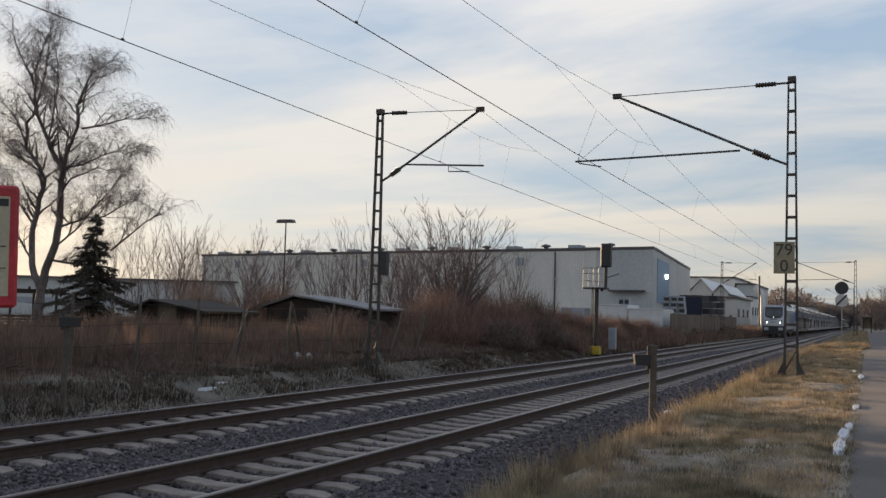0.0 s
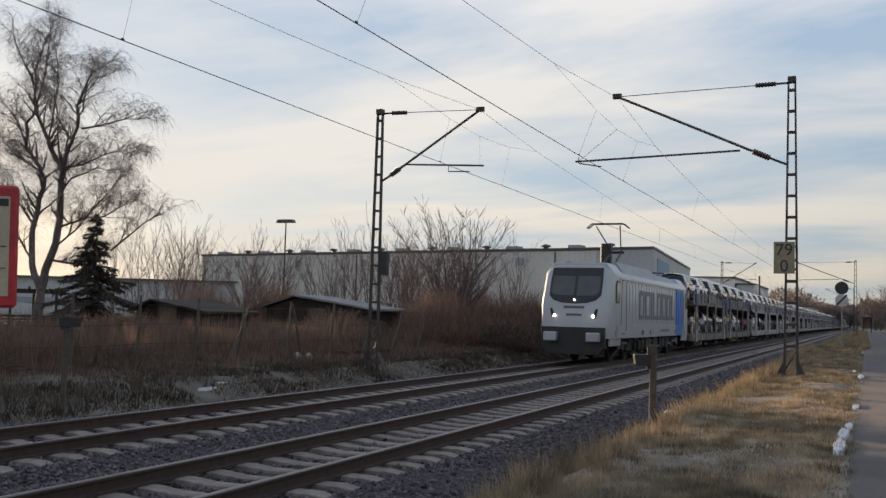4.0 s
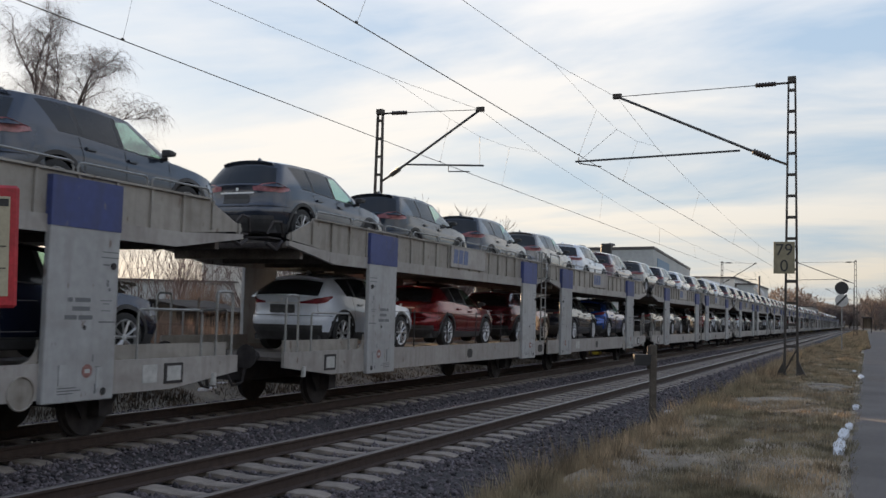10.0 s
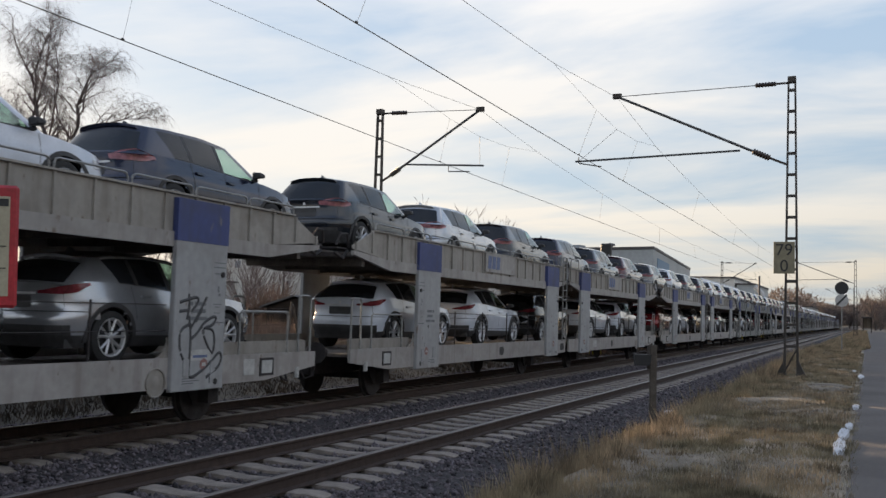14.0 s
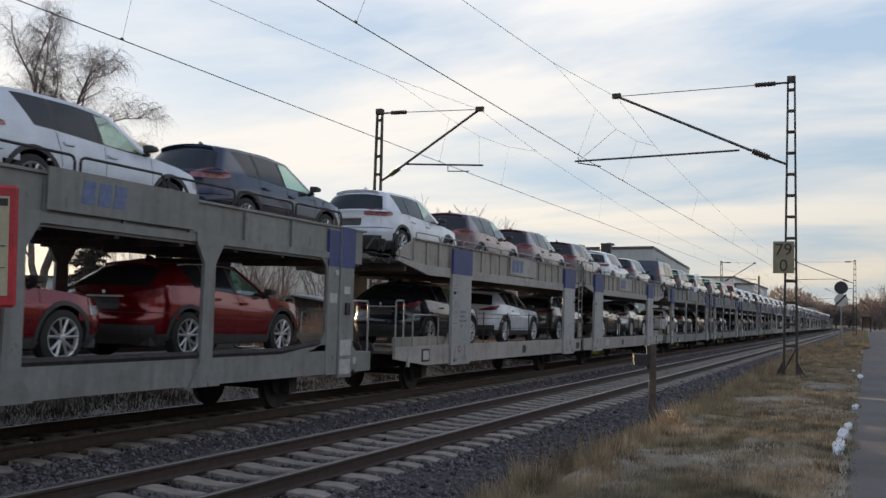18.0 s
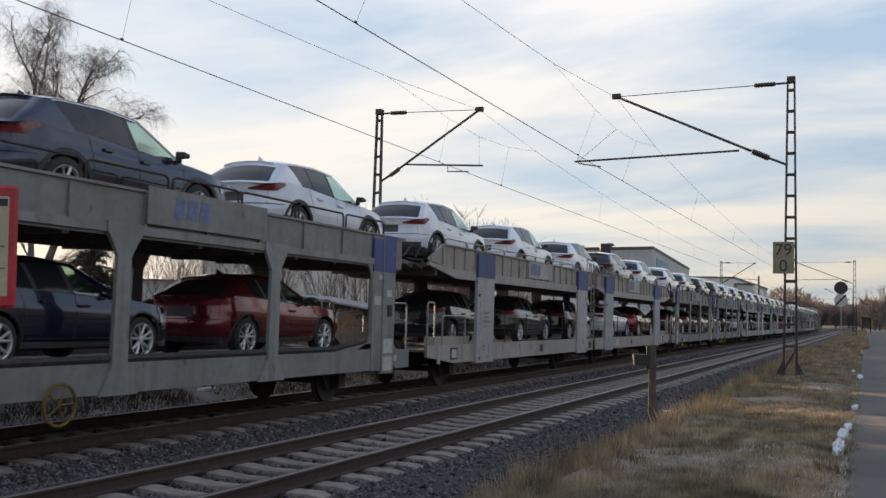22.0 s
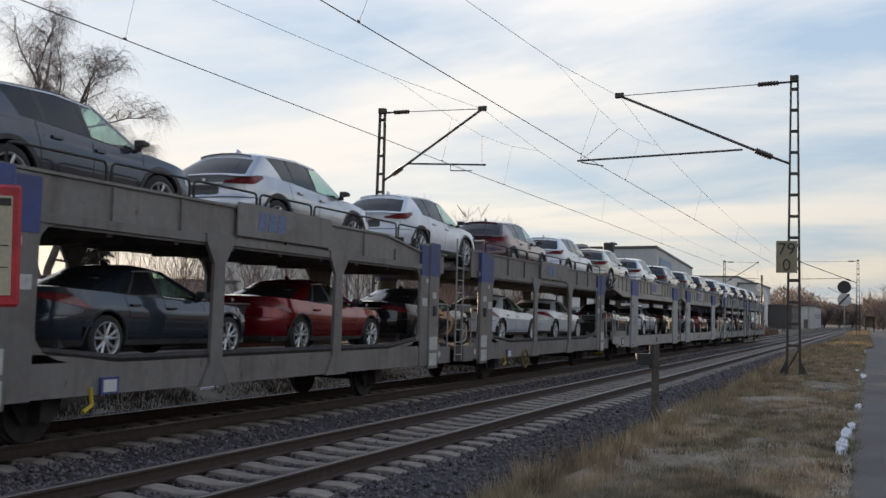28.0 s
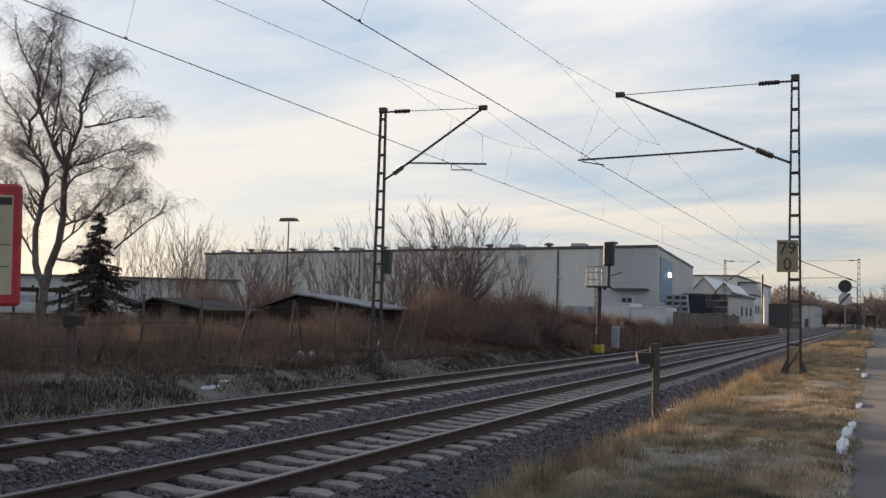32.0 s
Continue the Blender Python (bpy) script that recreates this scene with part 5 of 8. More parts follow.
def make_small_things():
    # signal
    sg = thing("railway_signal", "dark railway signal with a platform cage and black head", "signal", at=pose(-13.5, 52.0, 0.02))
    part("mast", tube(bmesh.new(), ((0, 0, 0), (0, 0, 3.4)), 0.12, 8), M["mast"], sg)
    part("upper_mast", tube(bmesh.new(), ((0.25, 0, 3.25), (0.5, 0, 3.45), (0.5, 0, 5.0)), 0.09, 8), M["mast"], sg)
    part("head", boxes((0.22, 0.80, -0.2, 0.15, 4.55, 5.85)), M["black"], sg, "black signal head", bevel=0.06)
    part("platform", boxes((-0.65, 0.6, -0.4, 0.4, 3.35, 3.44)), M["mast"], sg)
    bm = bmesh.new()
    for z in (3.8, 4.2, 4.5):
        tube(bm, ((-0.65, -0.4, z), (0.2, -0.4, z)), 0.018, 4)
        tube(bm, ((-0.65, 0.4, z), (0.2, 0.4, z)), 0.018, 4)
        tube(bm, ((-0.65, -0.4, z), (-0.65, 0.4, z)), 0.018, 4)
    for x in (-0.65, -0.37, -0.08, 0.2):
        tube(bm, ((x, -0.4, 3.44), (x, -0.4, 4.5)), 0.018, 4)
    part("cage", bm, M["galv"], sg)
    part("arm", tube(bmesh.new(), ((0.6, 0, 4.0), (1.25, 0, 4.2)), 0.03, 5), M["mast"], sg)
    part("ladder", ladder(-0.25, 0.0, 0.3, 3.4, 0.3), M["mast"], sg)
    part("base", boxes((-0.3, 0.25, -0.3, 0.3, -0.2, 0.24)), M["yellow"], sg, "yellow base box", bevel=0.02)
    cab = thing("switch_cabinet", "grey metal trackside cabinet beside the signal", "cabinet", at=pose(-13.55, 56.0, 0.0))
    part("body", boxes((-0.2, 0.2, -0.2, 0.2, 0, 1.25)), M["roofgrey"], cab, bevel=0.02)
    part("door", boxes((-0.17, 0.17, -0.22, -0.2, 0.08, 1.2)), M["roofgrey"], cab)
    # marker posts with little boxes
    for x, y, z, h, w, b0, b1 in ((-3.21, 16.1, -0.06, 1.34, 0.055, -0.32, -0.04), (-13.78, 13.95, -0.12, 1.72, 0.045, -0.12, 0.24)):
        ps = thing("marker_post", "weathered concrete post with a small dark box", "post", "marker posts", pose(x, y, z, 0, 0, 20))
        part("shaft", boxes((-w, w, -w, w, -0.2, h + (0.1 if b1 < 0 else 0.0))), M["post"], ps, bevel=0.012)
        part("box", prism(bmesh.new(), ((b0 + 0.02, h - 0.24), (b1 - 0.02, h - 0.24), (b1, h - 0.06), (b0, h - 0.06)), "y", -0.1, 0.1), M["black"], ps)
        part("bracket", boxes((-0.10, -0.04, -0.03, 0.03, h - 0.3, h + 0.08)), M["mast"], ps)
    cap = thing("ground_marker", "short dark marker with a pale cap", "marker", at=pose(-3.1, 17.0, -0.02))
    part("stub", tube(bmesh.new(), ((0, 0, -0.1), (0, 0, 0.2)), 0.07, 8), M["black"], cap)
    part("cap", lathe(bmesh.new(), ((0.2, 0.11), (0.25, 0.10), (0.27, 0.03)), "z", (0, 0, 0), 12), M["white"], cap)
    # round discs at the verge
    ds = thing("disc_signs", "two round discs on a thin post, the upper black", "sign", at=pose(-1.13, 54.0, 0.44))
    part("pole", tube(bmesh.new(), ((0, 0, 0), (0, 0, 3.6)), 0.035, 6), M["galv"], ds)
    for z, mt in ((3.24, "black"), (2.60, "plate")):
        d = part("disc", lathe(bmesh.new(), ((-0.02, 0.02), (-0.02, 0.33), (0.0, 0.33)), "y", (0, -0.05, z), 24), M[mt], ds)
    part("stripe", prism(bmesh.new(), ((-0.28, 2.38), (-0.21, 2.32), (0.28, 2.86), (0.21, 2.92)), "y", -0.078, -0.072), M["black"], ds)
    # red-bordered board near the viewer
    b = thing("notice_board", "white notice board with a rounded red border", "sign", at=pose(-3.207, 2.956, 2.024, 0, -1.5, 47.5))
    part("post", tube(bmesh.new(), ((-0.30, 0.05, -1.7), (-0.30, 0.05, 0.2)), 0.03, 8), M["galv"], b)
    part("border", boxes((-0.6, 0.0, 0.0, 0.03, -0.253, 0.253)), M["signred"], b, "red border", bevel=0.012)
    part("face", boxes((-0.562, -0.034, -0.006, 0.0, -0.205, 0.205)), M["signwhite"], b)
    part("bars", boxes((-0.12, -0.04, -0.009, -0.006, 0.165, 0.195), (-0.5, -0.045, -0.009, -0.006, -0.002, 0.002), (-0.5, -0.045, -0.009, -0.006, -0.092, -0.088)), M["black"], b)
    # fence posts leaning in the weeds
    for y, a in ((17.35, 0), (19.6, 2), (21.9, 4), (23.45, 30), (23.95, 8), (26.5, 8), (27.5, -19), (29.2, 10), (31.7, 20), (33.95, 31), (36.3, 28)):
        p = thing("fence_post", "thin leaning fence post in tall weeds", "post", "old fence posts", pose(-17.0, y, 0.12, -a, 0, 0))
        part("stake", tube(bmesh.new(), ((0, 0, -0.1), (0.02, 0, 1.0), (0, 0, 1.95)), 0.045, 6, 0.035), M["post"], p)
    wires = thing("wire_fence", "rusty fence wires between leaning posts", "fence")
    for z in (0.7, 1.2, 1.7):
        part("wire", tube(bmesh.new(), [(-17.0, y, z + 0.1 + 0.03 * math.sin(y)) for y in range(16, 38)], 0.006, 4), M["rail_side"], wires)
    lp = thing("street_lamp", "tall street lamp with a flat double head", "street lamp", at=pose(-52.4, 81.0, 0.2))
    part("pole", tube(bmesh.new(), ((0, 0, 0), (0, 0, 10.1)), 0.12, 8, 0.06), M["tube"], lp)
    part("head", prism(bmesh.new(), ((-1.0, 10.15), (1.0, 10.15), (0.8, 10.45), (-0.8, 10.45)), "y", -0.3, 0.3), M["trim"], lp)
    hut = thing("trackside_hut", "small dark hut with a flat roof by the path", "hut", at=pose(0.35, 196.0, 0.42))
    part("roof", boxes((-1.1, 0.9, -0.6, 0.8, 2.75, 2.95)), M["trim"], hut)
    for hx in (-0.8, 0.6):
        part("post", boxes((hx - 0.08, hx + 0.08, -0.3, 0.5, 0, 2.75)), M["darkwood"], hut)
    part("back_panel", boxes((-0.72, 0.52, 0.4, 0.5, 0.9, 2.75)), M["timber"], hut)
    # litter by the weeds
    for lx, ly, lr in ((-16.4, 26.3, 0.11), (-16.3, 26.8, 0.09)):
        bm = bmesh.new()
        bmesh.ops.create_icosphere(bm, subdivisions=2, radius=lr)
        for v in bm.verts:
            v.co = v.co * (1 + 0.45 * noise.noise(v.co * 9)) + Vector((lx, ly, 0.3))
            v.co.z = 0.2 + (v.co.z - 0.2) * 1.3
        solid("litter_bag", bm, M["galv"], "crumpled pale plastic bag in the weeds", "litter", group="litter")
    # snow left on the verge and by the track
    rand = random.Random(2)
    for x, y, r, ln in ((-0.27, 11.6, 0.08, 0.75), (-0.25, 12.9, 0.075, 0.7), (-0.20, 13.9, 0.06, 0.5), (-0.15, 17.3, 0.07, 0.5), (-0.12, 27.5, 0.09, 1.2), (-0.3, 30.5, 0.06, 0.5), (-14.0, 18.6, 0.09, 0.40), (-14.2, 19.4, 0.06, 0.25), (-16.0, 26.6, 0.12, 0.3)):
        bm = bmesh.new()
        z = ground_height(x) + 0.02
        c = bm.verts.new((x, y, z + 0.028))
        rim = []
        for k in range(26):
            a = 2 * math.pi * k / 26
            q = rand.uniform(0.78, 1.12)
            rim.append((bm.verts.new((x + math.cos(a) * q * r * 0.8, y + math.sin(a) * q * ln * 0.8, z + 0.024 + rand.uniform(-0.004, 0.005))), bm.verts.new((x + math.cos(a) * q * r, y + math.sin(a) * q * ln, z - 0.06))))
        for k in range(26):
            a, b2 = rim[k], rim[(k + 1) % 26]
            bm.faces.new((c, a[0], b2[0]))
            bm.faces.new((a[0], a[1], b2[1], b2[0]))
        solid("snow_patch", bm, M["snow"], "small flat patch of old white snow on the ground", "snow", group="snow patches")

# ---- cars on the train ----


def table(*rows):
    """Piecewise line through (x, value) pairs with rounded corners."""
    xs, vs = np.array([r[0] for r in rows], float), np.array([r[1] for r in rows], float)

    def f(x, soft=0.05):
        return float(np.mean([np.interp(x + d, xs, vs) for d in (-soft, -soft / 2, 0, soft / 2, soft)]))
    return f


# each model: length, half width, wheel radius, axles; x = 0 at the tail. belt: shoulder line along the car; tail, nose: ends of the lower body by height;
# gtail, gnose: ends of the glasshouse at its foot and top; edge: height of the roof's edge; lines: foot and top of the window edges
# (rear tip, two of the rear pillar, two of the middle pillar, front tip); lamp: inner edge, reach along the side, heights
MODELS = {
    "suv": dict(name="sport_utility_car", L=4.6, W=0.92, R=0.36, ax=(0.95, 3.61), clad=0.30, top=0.70, crown=0.085, n=3.4,
                belt=((0, 1.04), (0.5, 1.10), (1.3, 1.09), (2.6, 1.02), (3.35, 1.01), (3.9, 0.95), (4.3, 0.86), (4.6, 0.70)),
                tail=((0.25, 0.14), (0.42, 0.03), (0.58, 0.0), (0.68, 0.01), (0.73, 0.08), (0.95, 0.09), (1.1, 0.06)), nose=((0.25, 4.48), (0.5, 4.6), (0.75, 4.56)),
                gtail=(0.08, 0.14, 0.42), gnose=(3.42, 2.62), edge=((0.3, 1.505), (0.9, 1.56), (1.8, 1.575), (2.6, 1.51)),
                lines=((0.98, 0.66), (1.33, 1.24), (1.42, 1.33), (2.12, 2.04), (2.22, 2.14), (3.10, 2.34)),
                lamp=(0.40, 0.44, ((0, 0.985, 1.06), (0.3, 0.965, 1.105), (0.7, 0.955, 1.13), (1, 1.01, 1.10)))),
    "cross": dict(name="crossover_car", L=4.63, W=0.925, R=0.37, ax=(0.97, 3.63), clad=0.27, top=0.69, crown=0.08, n=3.0,
                  belt=((0, 1.05), (0.5, 1.14), (1.3, 1.12), (2.6, 1.02), (3.4, 1.0), (4.0, 0.94), (4.35, 0.85), (4.63, 0.68)),
                  tail=((0.25, 0.16), (0.42, 0.03), (0.58, 0.0), (0.68, 0.02), (0.75, 0.09), (0.95, 0.07), (1.12, 0.0)), nose=((0.25, 4.48), (0.5, 4.63), (0.75, 4.58)),
                  gtail=(0.05, 0.16, 0.66), gnose=(3.45, 2.62), edge=((0.5, 1.43), (1.1, 1.52), (1.8, 1.555), (2.6, 1.50)),
                  lines=((1.15, 0.90), (1.46, 1.38), (1.54, 1.46), (2.18, 2.08), (2.28, 2.18), (3.14, 2.34)),
                  lamp=(0.45, 0.56, ((0, 0.95, 0.985), (0.4, 0.94, 1.05), (0.7, 0.97, 1.09), (1, 1.09, 1.115)))),
    "rx": dict(name="crossover_car", L=4.89, W=0.945, R=0.385, ax=(1.02, 3.81), clad=0.27, top=0.69, crown=0.08, n=3.0,
               belt=((0, 1.06), (0.5, 1.16), (1.4, 1.14), (2.8, 1.04), (3.6, 1.03), (4.2, 0.97), (4.6, 0.87), (4.89, 0.70)),
               tail=((0.25, 0.16), (0.42, 0.03), (0.6, 0.0), (0.70, 0.02), (0.77, 0.10), (0.97, 0.08), (1.12, 0.0)), nose=((0.25, 4.74), (0.5, 4.89), (0.78, 4.84)),
               gtail=(0.05, 0.17, 0.68), gnose=(3.64, 2.78), edge=((0.5, 1.49), (1.1, 1.585), (1.9, 1.625), (2.7, 1.565)),
               lines=((1.20, 0.92), (1.58, 1.46), (1.66, 1.54), (2.32, 2.22), (2.42, 2.32), (3.34, 2.50)),
               lamp=(0.45, 0.58, ((0, 0.97, 1.0), (0.35, 0.95, 1.07), (0.7, 0.96, 1.12), (1, 1.10, 1.135)))),
    "sedan": dict(name="saloon_car", L=4.67, W=0.905, R=0.335, ax=(0.98, 3.78), clad=0.05, top=0.66, crown=0.075, n=2.8,
                  belt=((0, 0.99), (0.25, 1.02), (0.8, 1.0), (1.4, 0.96), (2.6, 0.90), (3.45, 0.89), (4.1, 0.82), (4.45, 0.73), (4.67, 0.60)),
                  tail=((0.2, 0.12), (0.36, 0.02), (0.6, 0.0), (0.72, 0.04), (0.85, 0.06), (0.95, 0.02), (1.0, 0.0)), nose=((0.2, 4.55), (0.45, 4.67), (0.65, 4.62)),
                  gtail=(0.62, 0.74, 1.42), gnose=(3.48, 2.55), edge=((1.2, 1.27), (1.6, 1.33), (2.1, 1.36), (2.6, 1.31)),
                  lines=((1.16, 1.74), (1.36, 1.76), (1.42, 1.79), (2.10, 2.02), (2.19, 2.11), (3.05, 2.22)),
                  lamp=(0.42, 0.62, ((0, 0.90, 0.95), (0.35, 0.84, 0.965), (0.7, 0.80, 0.93), (1, 0.74, 0.77)))),
    "estate": dict(name="hatchback_car", L=4.35, W=0.88, R=0.33, ax=(0.80, 3.40), clad=0.05, top=0.67, crown=0.075, n=2.8,
                   belt=((0, 0.96), (0.5, 1.03), (1.2, 1.0), (2.5, 0.92), (3.2, 0.90), (3.8, 0.83), (4.1, 0.74), (4.35, 0.58)),
                   tail=((0.2, 0.13), (0.38, 0.02), (0.55, 0.0), (0.66, 0.04), (0.85, 0.05), (1.0, 0.0)), nose=((0.2, 4.22), (0.45, 4.35), (0.65, 4.3)),
                   gtail=(0.06, 0.16, 0.72), gnose=(3.25, 2.38), edge=((0.6, 1.29), (1.1, 1.365), (1.8, 1.395), (2.4, 1.34)),
                   lines=((1.10, 0.95), (1.38, 1.3), (1.45, 1.37), (2.0, 1.92), (2.09, 2.01), (2.85, 2.06)),
                   lamp=(0.5, 0.52, ((0, 0.87, 0.91), (0.4, 0.86, 0.98), (0.7, 0.88, 1.0), (1, 0.97, 1.0)))),
    "offroad": dict(name="off_road_car", L=4.76, W=0.94, R=0.385, ax=(0.98, 3.77), clad=0.20, top=0.75, crown=0.06, n=5.0,
                    belt=((0, 1.12), (0.5, 1.15), (1.3, 1.14), (2.7, 1.10), (3.4, 1.10), (4.0, 1.07), (4.45, 0.98), (4.76, 0.80)),
                    tail=((0.3, 0.14), (0.45, 0.02), (0.62, 0.0), (0.72, 0.02), (0.78, 0.08), (1.15, 0.09)), nose=((0.3, 4.65), (0.5, 4.76), (0.85, 4.72)),
                    gtail=(0.09, 0.12, 0.24), gnose=(3.46, 2.86), edge=((0.2, 1.67), (0.8, 1.72), (1.8, 1.745), (2.8, 1.68)),
                    lines=((0.50, 0.58), (1.28, 1.28), (1.38, 1.38), (2.20, 2.16), (2.30, 2.26), (3.16, 2.58)),
                    lamp=(0.80, 0.15, ((0, 0.95, 1.36), (0.5, 0.94, 1.37), (1, 0.97, 1.33)))),
    "van": dict(name="minivan", L=4.95, W=0.96, R=0.34, ax=(0.9, 4.0), clad=0.16, top=0.80, crown=0.05, n=5.5,
                belt=((0, 1.10), (0.5, 1.12), (2.6, 1.10), (4.0, 1.08), (4.4, 1.0), (4.7, 0.90), (4.95, 0.72)),
                tail=((0.25, 0.1), (0.4, 0.0), (0.6, 0.0), (0.68, 0.04), (1.1, 0.05)), nose=((0.25, 4.85), (0.5, 4.95), (0.8, 4.9)),
                gtail=(0.05, 0.07, 0.16), gnose=(4.30, 3.50), edge=((0.1, 1.83), (0.8, 1.86), (2.6, 1.86), (3.5, 1.80)),
                lines=((0.45, 0.5), (1.45, 1.45), (1.6, 1.6), (2.72, 2.72), (2.86, 2.84), (4.0, 3.28)),
                lamp=(0.86, 0.10, ((0, 0.9, 1.4), (0.5, 0.9, 1.42), (1, 0.92, 1.38)))),
    "pickup": dict(name="pickup_truck", L=5.33, W=0.93, R=0.385, ax=(1.22, 4.3), clad=0.12, top=0.74, crown=0.05, n=5.0,
                   belt=((0, 1.20), (1.7, 1.20), (2.0, 1.18), (3.9, 1.12), (4.4, 1.08), (4.9, 1.0), (5.33, 0.82)),
                   tail=((0.35, 0.08), (0.5, 0.0), (0.66, 0.0), (0.72, 0.08), (1.2, 0.06)), nose=((0.3, 5.22), (0.55, 5.33), (0.9, 5.28)),
                   gtail=(1.92, 1.94, 2.08), gnose=(4.02, 3.35), edge=((2.0, 1.70), (2.4, 1.745), (3.0, 1.75), (3.4, 1.69)),
                   lines=((2.20, 2.30), (2.42, 2.42), (2.46, 2.46), (3.02, 2.98), (3.10, 3.06), (3.72, 3.10)),
                   lamp=(0.86, 0.10, ((0, 0.82, 1.14), (0.5, 0.82, 1.15), (1, 0.84, 1.12)))),
}


def steps(a, b, n):
    return [a + (b - a) * k / n for k in range(n + 1)]


SILL = 0.24
SECTION = ((0, 0.925), (0.10, 0.955), (0.30, 0.985), (0.52, 1.0), (0.74, 0.995), (0.80, 0.975), (0.92, 0.955), (1.0, 0.935))


class Shell:
    """The skin of a car in two storeys: the lower body up to the shoulder line, and the glasshouse on it.
    Rear and front are rounded in plan: an angle of 0 is the middle of the end, 90 degrees the car's side."""

    def __init__(self, d):
        self.d, self.n, self.a, self.ga = d, d["n"], 0.72 if d["n"] < 4 else 0.5, 0.22 if d["n"] < 4 else 0.18
        self.belt, self.edge, self.tail, self.nose, self.sec = (table(*r) for r in (d["belt"], d["edge"], d["tail"], d["nose"], SECTION))

    def bow(self, x):
        return 1 - 0.028 * ((x - self.d["L"] / 2) / (self.d["L"] / 2)) ** 2

    def frac(self, th):
        return max(0.0, math.sin(th)) ** (2 / self.n)

    def back(self, th):
        return 1 - max(0.0, math.cos(th)) ** (2 / self.n)

    def low_at(self, x, f, h):
        """A point of the lower body: place along, share of the half width, height from 0 (sill) to 1 (shoulder)."""
        w = self.d["W"] * self.bow(x)
        zt = self.belt(x) + 0.05 * (1 - f * f)
        return Vector((f * w * self.sec(h, 0.03), x, SILL + (zt - SILL) * h))

    def low(self, end, th, h):
        """th in radians round the tail (end 0) or the nose (end 1)."""
        x = 0.5 if end == 0 else self.d["L"] - 0.5
        for _ in range(2):
            z = SILL + (self.belt(x) - SILL) * h
            x = self.tail(z, 0.02) + self.a * self.back(th) if end == 0 else self.nose(z, 0.02) - self.a * self.back(th)
        return self.low_at(x, self.frac(th), h)

    def gt(self, g):
        a, b, c = self.d["gtail"]
        return a + (b - a) * g / 0.15 if g < 0.15 else b + (c - b) * ((g - 0.15) / 0.85) ** 1.12

    def gn(self, g):
        a, b = self.d["gnose"]
        return a + (b - a) * g ** 0.95

    def high_at(self, x, f, g):
        w = self.d["W"] * self.bow(x)
        zb = self.belt(x) + 0.05 * (1 - f * f) - 0.012
        zt = max(self.edge(x) + self.d["crown"] * (1 - f ** 2.2), zb + 0.02)
        return Vector((f * w * (0.925 + (self.d["top"] - 0.925) * g ** 1.2), x, zb + (zt - zb) * g))

    def high(self, end, th, g):
        x = self.gt(g) + self.ga * self.back(th) if end == 0 else self.gn(g) - self.ga * self.back(th)
        return self.high_at(x, self.frac(th), g)

    def rear(self, th, z):
        """The tail at an angle and a height, whichever storey that is."""
        p = self.low(0, th, 1.0)
        if z <= p.z:
            return self.low(0, th, max(0.0, (z - SILL) / (p.z - SILL)))
        q, r = self.high(0, th, 0.0), self.high(0, th, 1.0)
        return self.high(0, th, min(1.0, (z - q.z) / (r.z - q.z)))

    def front(self, th, z):
        p = self.low(1, th, 1.0)
        return self.low(1, th, max(0.0, min(1.0, (z - SILL) / (p.z - SILL))))

    def side(self, x, z):
        """A point of the car's side below the shoulder."""
        t, e = self.tail(z, 0.02), self.nose(z, 0.02)
        k = max(0.0, 1 - (x - t) / self.a, 1 - (e - x) / self.a)
        f = max(0.0, 1 - k ** self.n) ** (1 / self.n)
        zt = self.belt(x)
        p = self.low_at(x, f, max(0.0, min(1.0, (z - SILL) / (zt - SILL))))
        return Vector((p.x, p.y, z))

    def lines(self, g):
        """Places of the window edges along the side at a height in the glasshouse."""
        s, e = self.gt(g) + self.ga, self.gn(g) - self.ga
        out, last = [s], s
        for a, b in self.d["lines"]:
            last = max(last + 0.015, a + (b - a) * g)
            out.append(last)
        e = max(e, last + 0.03)
        return out + [e]


def patch(bm, fn, us, vs, push, side=1):
    """A thin shell over a surface fn(u, v), pushed out of it."""
    g = []
    for u in us:
        row = []
        for v in vs:
            p = fn(u, v)
            du, dv = fn(u + 0.004, v) - p, fn(u, v + 0.004) - p
            n = du.cross(dv)
            n = n.normalized() if n.length > 1e-9 else Vector((1, 0, 0))
            if n.dot(Vector((p.x, (p.y - 2.3) * 0.35, 0.0))) < 0:
                n = -n
            p = p + n * push
            row.append(bm.verts.new((side * p.x, p.y, p.z)))
        g.append(row)
    for i in range(len(us) - 1):
        for j in range(len(vs) - 1):
            bm.faces.new((g[i][j], g[i + 1][j], g[i + 1][j + 1], g[i][j + 1]))
    return bm


def add_faces(store, tag, pts):
    """Collects polygons by the part that they belong to."""
    bm = store.setdefault(tag, bmesh.new())
    keep = [p for i, p in enumerate(pts) if (p - pts[i - 1]).length > 0.0006]
    if len(keep) > 2:
        bm.faces.new([bm.verts.new(p) for p in keep])


